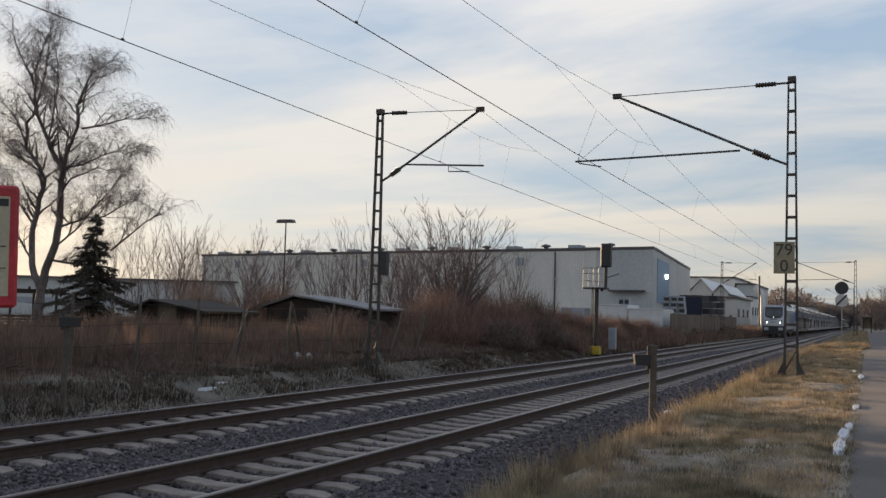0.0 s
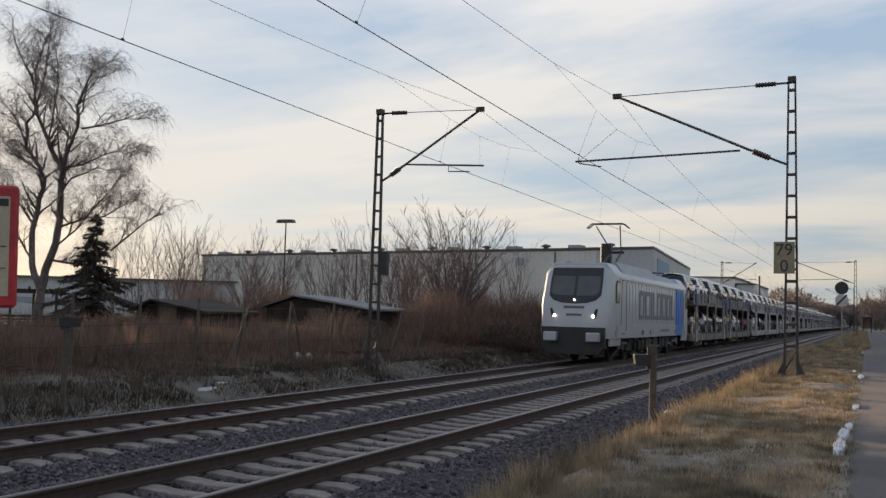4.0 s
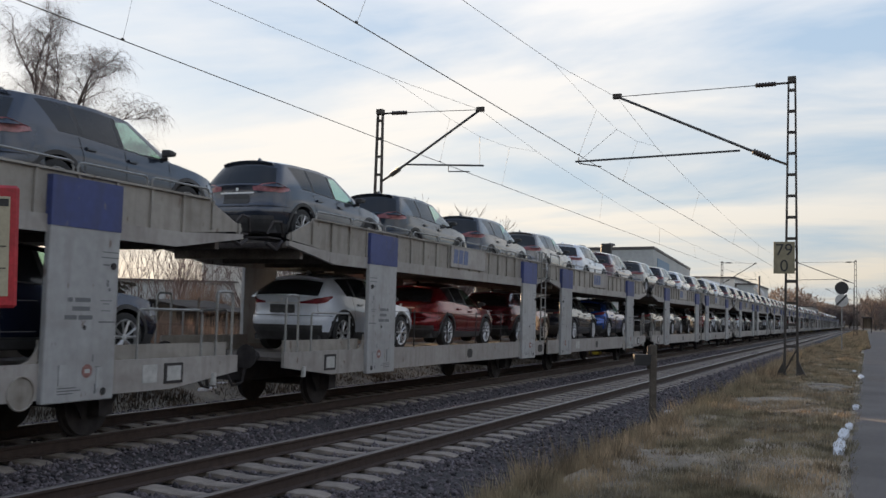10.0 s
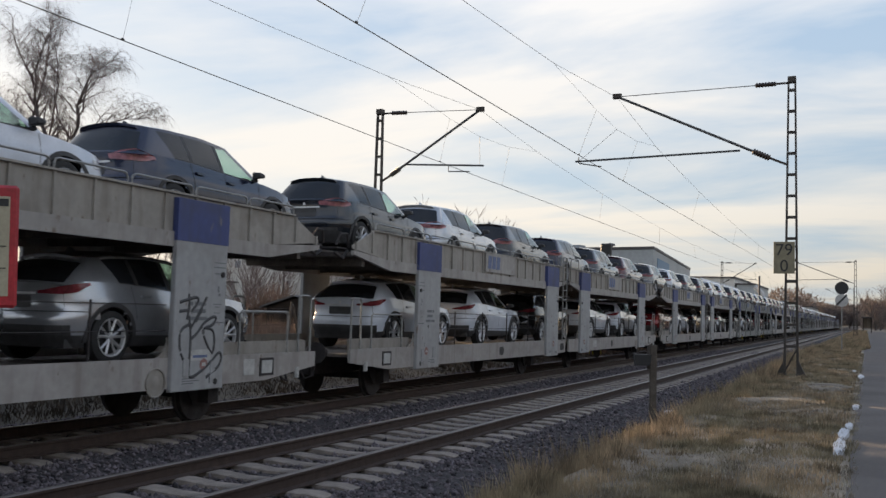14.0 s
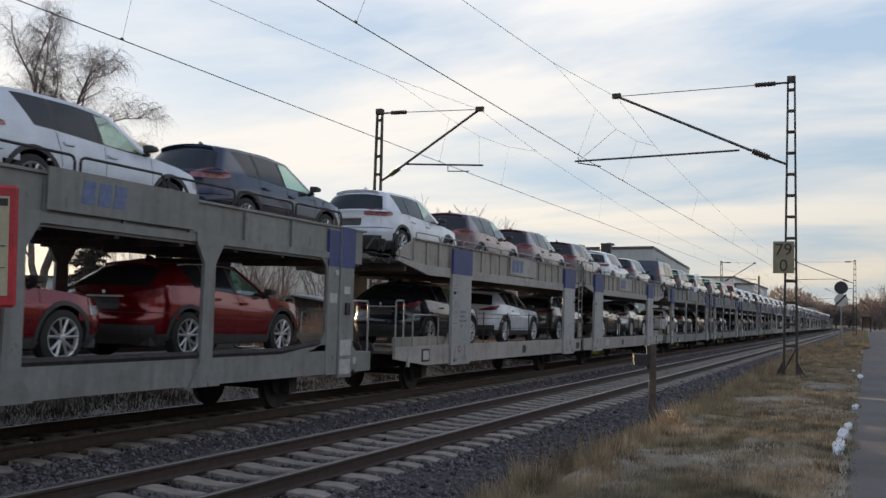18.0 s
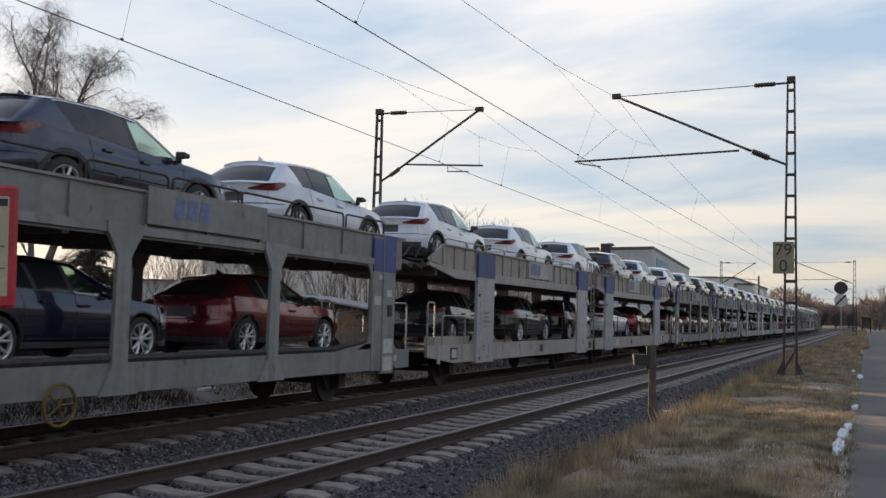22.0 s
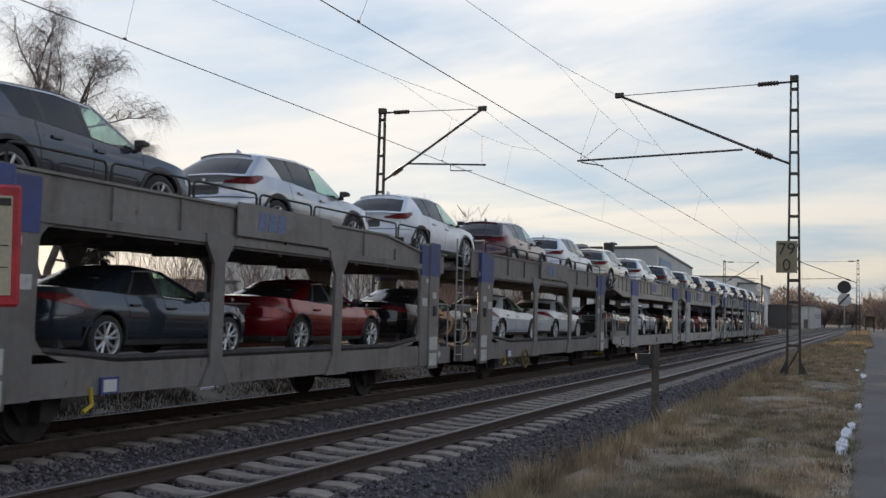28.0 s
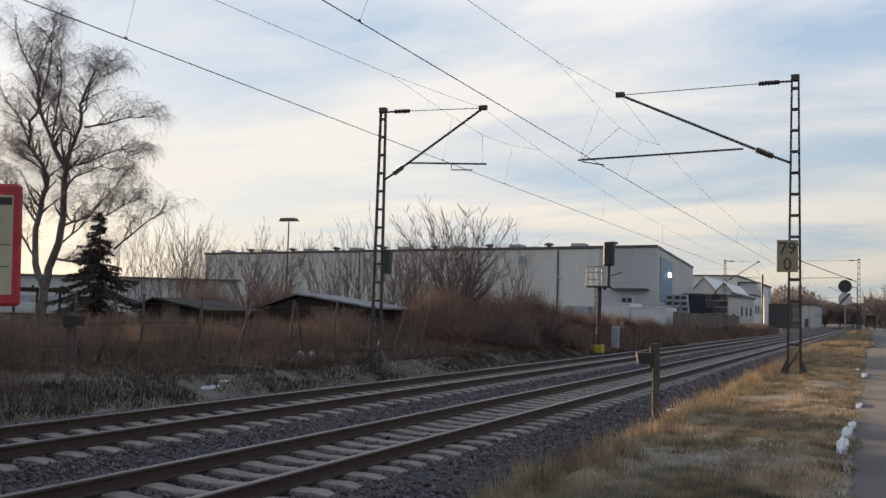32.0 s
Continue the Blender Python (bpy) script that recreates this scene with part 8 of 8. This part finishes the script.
# strokes of the scrawl: share of the post's width, height
SCRAWL = (((0.30, 1.55), (0.14, 1.47), (0.10, 1.31), (0.14, 1.12), (0.25, 0.96)),
          ((0.26, 1.67), (0.30, 1.45), (0.31, 1.18), (0.30, 0.85), (0.36, 0.77), (0.54, 0.85), (0.73, 0.98), (0.88, 1.11), (0.94, 1.05), (0.88, 0.90), (0.64, 0.75)),
          ((0.30, 1.31), (0.44, 1.42), (0.56, 1.56), (0.72, 1.65), (0.80, 1.64), (0.74, 1.54), (0.57, 1.48), (0.57, 1.37), (0.68, 1.18), (0.76, 1.12), (0.78, 1.31), (0.73, 1.46), (0.58, 1.49)),
          ((0.08, 1.86), (0.22, 1.90), (0.40, 1.94), (0.42, 1.86), (0.30, 1.72)), ((0.24, 1.99), (0.26, 1.80), (0.22, 1.61)), ((0.08, 1.73), (0.24, 1.75)),
          ((0.60, 1.95), (0.48, 1.75), (0.36, 1.56), (0.30, 1.48)), ((0.52, 1.78), (0.40, 1.58)))


def rounded(line):
    """A smooth line through the given points."""
    p = [Vector(v) for v in line]
    p = [p[0]] + p + [p[-1]]
    out = []
    for a, b, c, d in zip(p, p[1:], p[2:], p[3:]):
        for k in range(4):
            t = k / 4
            out.append(0.5 * (2 * b + (c - a) * t + (2 * a - 5 * b + 4 * c - d) * t * t + (3 * b - a - 3 * c + d) * t ** 3))
    return out + [p[-1]]



def make_train():
    first = {}

    def place(key, make, s, z):
        """The first of a kind is built, later ones are copies; s is the place along the train."""
        m = pose(XF, s, z)
        if key in first:
            ob = copy_thing(first[key], m)
        else:
            ob = first[key] = make()
            ob.matrix_basis = m
        MOVING.append((ob, s, z))
        return ob

    for kind, s, upper, lower in TRAIN:
        if kind == "B":
            place("wagonB", wagon_b, s, 0.0)
        elif s in (148.90, 644.48):      # two wagons in a browner, darker grey
            place("wagon_brown", lambda: wagon_a(M["wagon_brown"], "brownish grey"), s, 0.0)
        else:
            place("wagonA", lambda: wagon_a(M["wagon_a"], "dirty grey"), s, 0.0)
        if s == 306.74:              # painted scrawl on one post
            wag = MOVING[-1][0]
            for line in SCRAWL:
                bm = tube(bmesh.new(), rounded([(1.514, 22.88 + 1.2 * u, z) for u, z in line]), 0.030, 6)
                part("scrawl", bm, M["plastic"], wag, "dark painted scrawl")
            lab = part("label", boxes((1.53, 1.534, 23.26, 23.74, 1.01, 1.17)), M["plate"], wag, "small white label")
            part("line", boxes((1.534, 1.536, 23.32, 23.66, 1.05, 1.09)), M["logo"], lab, "blue printed bar")
        up, low = upper.split(), lower.split()
        for code, off in zip(up, OFFSETS[(kind, len(up))]):
            place(code, lambda c=code: make_car(TYPES[c[0]], CODES[c[1]]), s + (off if code[0] != "H" else -1.4), DECK + 0.004)
        for code, off in zip(low, OFFSETS[kind]):
            place(code, lambda c=code: make_car(TYPES[c[0]], CODES[c[1]]), s + (off if code[0] != "S" or off > 0 else -1.25), 0.972)


def make_locomotive():
    loco = thing("electric_locomotive", "silver electric locomotive with a blue band and lit headlights", "locomotive")
    L = 18.4
    # half section of the body: side, shoulder and roof; the ends rake back above the waist
    sec = ((1.49, 1.0), (1.49, 2.3), (1.49, 3.45), (1.44, 3.62), (1.20, 3.80), (0.95, 3.86))

    def rake(z):
        return 0.58 * max(0.0, z - 2.3) / 1.4
    front = ((0.0, 0.83, 1.02, 1.0), (0.06, 0.89, 1.035, 1.0), (0.32, 0.955, 1.03, 0.8), (0.75, 0.985, 1.0, 0.4), (1.2, 1.0, 1.0, 0.0))
    st = [(y, w, t, k, 0.0) for y, w, t, k in front] + [(-y, w, t, -k, L) for y, w, t, k in front[::-1]]
    bm = bmesh.new()
    rings = []
    for y, w, top, k, base in st:
        pts = [(x * w * (1 - 0.05 * abs(k) * max(0, z - 2.3) / 1.5), z if z < 2.35 else 2.3 + (z - 2.3) * top) for x, z in sec]
        ring = pts + [(-x, z) for x, z in pts[::-1]]
        rings.append([bm.verts.new((x, base + y + k * rake(z), z)) for x, z in ring])
    n = len(rings[0])
    for a, b in zip(rings, rings[1:]):
        for k in range(n):
            bm.faces.new((a[k], a[(k + 1) % n], b[(k + 1) % n], b[k]))
    for r in (rings[0], rings[-1]):
        bm.faces.new((r[0], r[1], r[n - 2], r[n - 1]))
        bm.faces.new(r[1:n - 1])
    part("body", bm, M["silver"], loco, smooth=True)
    for s in (-1, 1):
        for k in range(23):
            y = 2.6 + k * 0.58
            part("side_rib", boxes((*sorted((s * 1.485, s * 1.505)), y, y + 0.05, 1.62, 3.3)), M["silver"], loco)
    for s in (-1, 1):
        part("gutter", boxes((*sorted((s * 1.46, s * 1.53)), 1.4, L - 1.4, 3.38, 3.43)), M["silver"], loco)
        part("skirt", boxes((*sorted((s * 1.42, s * 1.515)), 1.0, L - 1.0, 1.0, 1.52)), M["silver"], loco)
        bl = part("blue_band", boxes((*sorted((s * 1.45, s * 1.522)), 14.05, 15.90, 1.0, 3.36)), M["locoblue"], loco, "blue painted band")
        part("band_ribs", boxes(*[(*sorted((s * 1.52, s * 1.54)), 14.16 + k * 0.50, 14.22 + k * 0.50, 1.6, 3.3) for k in range(4)]), M["locoblue"], bl)
        for e, d in ((L, -1), (0.0, 1)):        # e: the end, d: towards the middle
            def flat(a, b, z0, z1, out, r=0.06):
                """A rounded plate on the tapering side of the cab, a to b metres from its end."""
                o = [(a + r, z0), (b - r, z0), (b, z0 + r), (b, z1 - r), (b - r, z1), (a + r, z1), (a, z1 - r), (a, z0 + r)]
                bm = bmesh.new()
                ring = []
                for k in (0.03, out):
                    ring.append([bm.verts.new((s * (1.49 * float(np.interp(u, [f[0] for f in front], [f[1] for f in front])) - 0.03 + k), e + d * (u + rake(z) * 0.25), z)) for u, z in o])
                bm.faces.new(ring[1])
                for q in range(8):
                    bm.faces.new((ring[0][q], ring[0][(q + 1) % 8], ring[1][(q + 1) % 8], ring[1][q]))
                return bm
            door = part("cab_door", flat(1.74, 2.28, 1.25, 3.34, 0.052), M["silver"], loco)
            part("door_seam", flat(1.70, 2.32, 1.21, 3.38, 0.040), M["lettergrey"], door, "dark seam round the door")
            part("door_step", boxes((*sorted((s * 1.40, s * 1.53)), *sorted((e + d * 1.74, e + d * 2.28)), 1.16, 1.20)), M["loco_under"], door)
            part("grab_rail", tube(bmesh.new(), ((s * 1.56, e + d * 2.38, 1.3), (s * 1.56, e + d * 2.38, 3.2)), 0.018, 5), M["galv"], loco)
            frame_ = part("window_frame", flat(0.80, 1.46, 2.40, 3.32, 0.045, 0.12), M["black"], loco, "dark rubber window frame")
            part("cab_window", flat(0.90, 1.41, 2.46, 3.26, 0.052, 0.10), M["palepane"], frame_, "pane with its pale reflection painted in")
            part("step_box", boxes((*sorted((s * 1.36, s * 1.475)), *sorted((e + d * 0.85, e + d * 1.25)), 1.06, 1.30)), M["black"], loco)
        for y0, y1 in ((0.25, 2.1), (L - 2.1, L - 0.25)):
            part("cab_skirt", prism(bmesh.new(), ((y0, 1.02), (y0 + 0.05, 0.70), (y1 - 0.05, 0.70), (y1, 1.02)), "x", s * 1.33, s * 1.40), M["silver"], loco)
        # the lettering of the owner as plain upright blocks
        y = 5.15
        for w in (1.0, 1.15, 0.22, 0.75, 0.95, 1.0, 1.0, 0.75):
            bm = bmesh.new()
            for a0, a1, z0, z1 in (((0, w, 1.78, 3.05),) if w < 0.3 else ((0, 0.22, 1.78, 3.05), (0.22, w, 1.78, 1.97)) if w < 0.8 else ((0, 0.22, 1.78, 3.05), (w - 0.22, w, 1.78, 3.05), (0.22, w - 0.22, 2.84, 3.05), (0.22, w - 0.22, 1.78, 1.97))):
                box(bm, *sorted((s * 1.49, s * 1.508)), y + a0, y + a1, z0, z1)
            part("marking", bm, M["lettergrey"], loco, "large dark grey shape")
            y += w + 0.21
        part("number_bar", boxes((*sorted((s * 1.515, s * 1.519)), 10.0, 12.2, 1.22, 1.34)), M["lettergrey"], loco)
        for y0, y1 in ((5.6, 6.0), (7.4, 7.62), (13.7, 13.9)):
            part("vent_flap", boxes((*sorted((s * 1.51, s * 1.522)), y0, y1, 1.11, 1.31)), M["black"], loco)
        # roof slopes
        part("roof_slope", prism(bmesh.new(), ((s * 1.43, 3.56), (s * 1.41, 3.64), (s * 1.08, 4.14), (s * 0.9, 4.16), (s * 0.88, 3.86), (s * 1.2, 3.7)), "y", 2.4, 9.6), M["roofgrey"], loco)
        part("roof_slope", prism(bmesh.new(), ((s * 1.43, 3.57), (s * 1.40, 3.64), (s * 1.08, 3.98), (s * 0.9, 4.0), (s * 0.9, 3.86), (s * 1.2, 3.7)), "y", 9.64, 13.97), M["roofgrey"], loco)
        part("roof_slope", prism(bmesh.new(), ((s * 1.43, 3.58), (s * 1.40, 3.64), (s * 1.0, 3.97), (s * 0.9, 3.86), (s * 1.2, 3.7)), "y", 14.05, 15.90), M["locoblue"], loco, "blue roof edge")
        for k in range(16):
            part("roof_vent", boxes((*sorted((s * 1.5, s * 1.512)), 2.75 + 0.72 * k, 2.85 + 0.72 * k, 3.28, 3.33)), M["black"], loco)
    for y0, y1 in ((0.80, 2.36), (L - 2.46, L - 0.80)):
        part("cab_roof", prism(bmesh.new(), ((-1.44, 3.50), (1.44, 3.50), (1.40, 3.62), (1.08, 4.02), (-1.08, 4.02), (-1.40, 3.62)), "y", y0, y1), M["silver"], loco, bevel=0.04)
    part("roof", boxes((-0.95, 0.95, 1.6, L - 1.6, 3.84, 3.9)), M["roofgrey"], loco)
    # nose: windscreen, headlights, mask, buffers
    for f, (y, d) in enumerate(((0.0, -1), (L, 1))):
        def yy(a):
            return y + d * a

        def raked(outline, out, depth, inset=0.0):
            """A plate on the raked end: (x, z) outline, its proud distance and its depth."""
            bm = bmesh.new()
            va = [bm.verts.new((x, yy(out - rake(z)), z)) for x, z in outline]
            vb = [bm.verts.new((x, yy(out - depth - rake(z)), z)) for x, z in outline]
            m = len(outline)
            bm.faces.new(va)
            bm.faces.new(vb[::-1])
            for i in range(m):
                bm.faces.new((va[i], vb[i], vb[(i + 1) % m], va[(i + 1) % m]))
            return bm
        part("windscreen_mask", raked(((0, 2.34), (0.50, 2.37), (0.86, 2.47), (1.06, 2.68), (1.07, 3.2), (1.04, 3.80), (-1.04, 3.80), (-1.07, 3.2), (-1.06, 2.68), (-0.86, 2.47), (-0.50, 2.37)), 0.014, 0.25), M["black"], loco)
        for s in (-1, 1):
            part("windscreen", raked(((s * 0.05, 2.66), (s * 0.80, 2.68), (s * 0.98, 2.80), (s * 0.98, 3.2), (s * 0.95, 3.46), (s * 0.05, 3.46)), 0.022, 0.02), M["cabglass"], loco)
            hl = part("headlight", prism(bmesh.new(), ((s * 0.66, 1.74), (s * 0.94, 1.74), (s * 1.04, 2.2), (s * 0.86, 2.2)), "y", yy(-0.2), yy(0.014)), M["black"], loco, bevel=0.06)
            if f == 0:
                part("lit_lamp", lathe(bmesh.new(), ((0, 0.02), (0, 0.06), (-0.03, 0.04)), "y", (s * 0.79, -0.016, 1.86), 14), M["beam"], hl, "lit white lamp")
            part("buffer", boxes((*sorted((s * 0.60, s * 1.12)), *sorted((yy(0.12), yy(0.45))), 0.86, 1.22)), M["silver"], loco, bevel=0.04)
        part("skirt_plate", boxes((-1.28, 1.28, *sorted((yy(-0.3), yy(0.1))), 0.60, 1.42)), M["black"], loco)
        part("snow_plough", prism(bmesh.new(), ((-1.05, 0.36), (1.05, 0.36), (1.2, 0.60), (-1.2, 0.60)), "y", yy(-0.15), yy(0.15)), M["black"], loco)
        part("front_bars", boxes((-0.42, 0.42, *sorted((yy(0), yy(0.008))), 2.16, 2.26), (-0.32, 0.32, *sorted((yy(0), yy(0.008))), 1.86, 1.95)), M["lettergrey"], loco)
    part("top_lamp", lathe(bmesh.new(), ((-0.01, 0.015), (-0.01, 0.036), (0.1, 0.03)), "y", (0, 0.02, 2.50), 12), M["beam"], loco, "lit white middle lamp")
    part("underframe", boxes((-1.2, 1.2, 5.6, 12.6, 0.45, 1.05), (-1.3, 1.3, 6.6, 8.2, 0.5, 0.95), (-1.3, 1.3, 9.4, 11.6, 0.45, 0.9)), M["loco_under"], loco)
    rand = random.Random(5)
    for s in (-1, 1):
        for k in range(9):
            y = 5.7 + k * 0.78
            w, zt, zb = rand.uniform(0.4, 0.7), rand.uniform(0.85, 1.0), rand.uniform(0.38, 0.6)
            part("equipment_box", boxes((*sorted((s * 1.25, s * rand.uniform(1.32, 1.4))), y, y + w, zb, zt)), M["loco_under"], loco, bevel=0.03)
        for y in (2.4, 5.9, 12.2, 15.9):
            part("sand_pipe", tube(bmesh.new(), ((s * 1.2, y, 0.95), (s * 1.25, y + 0.1, 0.6), (s * 0.9, y + 0.25, 0.2)), 0.035, 6), M["galv"], loco)
        for y in (3.2, 6.6, 8.1, 8.3, 10.2, 13.1, 14.6, 15.2):
            part("valve", lathe(bmesh.new(), ((s * 1.2, 0.045), (s * 1.38, 0.045), (s * 1.4, 0.02)), "x", (0, y, rand.uniform(0.5, 0.85)), 8), M["plate"], loco, "small pale valve")
        part("air_tank", tube(bmesh.new(), ((s * 1.15, 8.3, 0.36), (s * 1.15, 9.4, 0.36)), 0.13, 10), M["loco_under"], loco, smooth=True)
    for yc in (4.15, L - 4.2):
        for y in (yc - 1.3, yc + 1.3):
            bm = bmesh.new()
            for s in (-1, 1):
                lathe(bm, ((s * 0.68, 0.2), (s * 0.68, 0.65), (s * 0.72, 0.63), (s * 0.82, 0.62), (s * 0.83, 0.5), (s * 0.80, 0.2)), "x", (0, y, 0.62), 26)
            lathe(bm, ((-0.8, 0.1), (0.8, 0.1)), "x", (0, y, 0.62), 8)
            part("wheelset", bm, M["loco_under"], loco, "large dark wheelset", True)
        bm = bmesh.new()
        for s in (-1, 1):
            prism(bm, ((yc - 2.1, 0.75), (yc - 1.6, 0.5), (yc - 0.8, 0.42), (yc + 0.8, 0.42), (yc + 1.6, 0.5), (yc + 2.1, 0.75), (yc + 1.2, 0.92), (yc - 1.2, 0.92)), "x", s * 0.95, s * 1.15)
            for y in (yc - 1.3, yc + 1.3):
                lathe(bm, ((s * 1.1, 0.2), (s * 1.28, 0.18), (s * 1.3, 0.1)), "x", (0, y, 0.62), 12)
            tube(bm, ((s * 1.2, yc - 0.4, 0.45), (s * 1.2, yc + 0.1, 0.85)), 0.06, 6)
        part("bogie_frame", bm, M["loco_under"], loco)
    # current collectors: one raised, one folded
    bm = bmesh.new()
    for s in (-0.3, 0.3):
        tube(bm, ((s, 5.0, 4.0), (s * 0.7, 7.0, 4.85)), 0.05, 6)
        tube(bm, ((s * 0.7, 7.0, 4.85), (s * 1.8, 5.35, 5.92)), 0.03, 6)
    box(bm, -0.6, 0.6, 4.4, 5.4, 3.92, 4.04)
    tube(bm, ((-0.35, 7.0, 4.85), (0.35, 7.0, 4.85)), 0.07, 6)
    for y in (5.2, 5.5):
        tube(bm, ((-0.95, y, 5.82), (-0.7, y, 6.02), (0.7, y, 6.02), (0.95, y, 5.82)), 0.03, 6)
    part("raised_pantograph", bm, M["black"], loco, "black raised current collector")
    bm = bmesh.new()
    for s in (-0.3, 0.3):
        tube(bm, ((s, 14.4, 4.05), (s * 0.8, 11.5, 4.15)), 0.045, 6)
        tube(bm, ((s * 0.8, 11.5, 4.22), (s * 1.8, 14.6, 4.26)), 0.03, 6)
    box(bm, -0.6, 0.6, 13.2, 14.6, 3.92, 4.10)
    for q in (-0.55, 0.55):
        tube(bm, ((q, 11.6, 4.0), (q, 14.8, 4.12)), 0.06, 6)
        for y in (11.8, 13.0, 14.4):
            lathe(bm, ((3.86, 0.10), (3.95, 0.12), (4.0, 0.07), (4.1, 0.1)), "z", (q, y, 0), 8)
    tube(bm, ((-0.4, 12.3, 4.16), (0.4, 12.3, 4.16)), 0.09, 8)
    for y in (14.5, 14.8):
        tube(bm, ((-0.95, y, 4.05), (-0.7, y, 4.27), (0.7, y, 4.27), (0.95, y, 4.05)), 0.03, 6)
    part("folded_pantograph", bm, M["black"], loco, "black folded current collector")
    for y in (8.4, 8.9, 9.5):
        bm = lathe(bmesh.new(), ((3.9, 0.10), (4.02, 0.13), (4.06, 0.07), (4.12, 0.12), (4.2, 0.05)), "z", (0.5, y, 0), 10)
        part("roof_insulator", bm, M["insulator"], loco)
    part("busbar", tube(bmesh.new(), ((0.5, 8.4, 4.2), (0.5, 9.5, 4.2)), 0.025, 5), M["galv"], loco)
    loco.matrix_basis = pose(XF, 128.25, 0)
    MOVING.append((loco, 128.25, 0.0))


def motions():
    for ob, s, z in MOVING:
        walk(ob, [(0, pose(XF, s, z)), (32, pose(XF, s - SPEED * 32.0, z))])

# ---- build ----
make_ground()
make_road()
make_ballast()
tracks = [make_track(XN, "near_track", "railway track with rusty rails on concrete sleepers"), make_track(XF, "far_track", "railway track with rusty rails on concrete sleepers, used by the train")]
make_masts()
make_halls()
make_trees()
make_small_things()
make_grass()
make_right_side()
make_train()
make_locomotive()
make_sleepers(tracks)
motions()
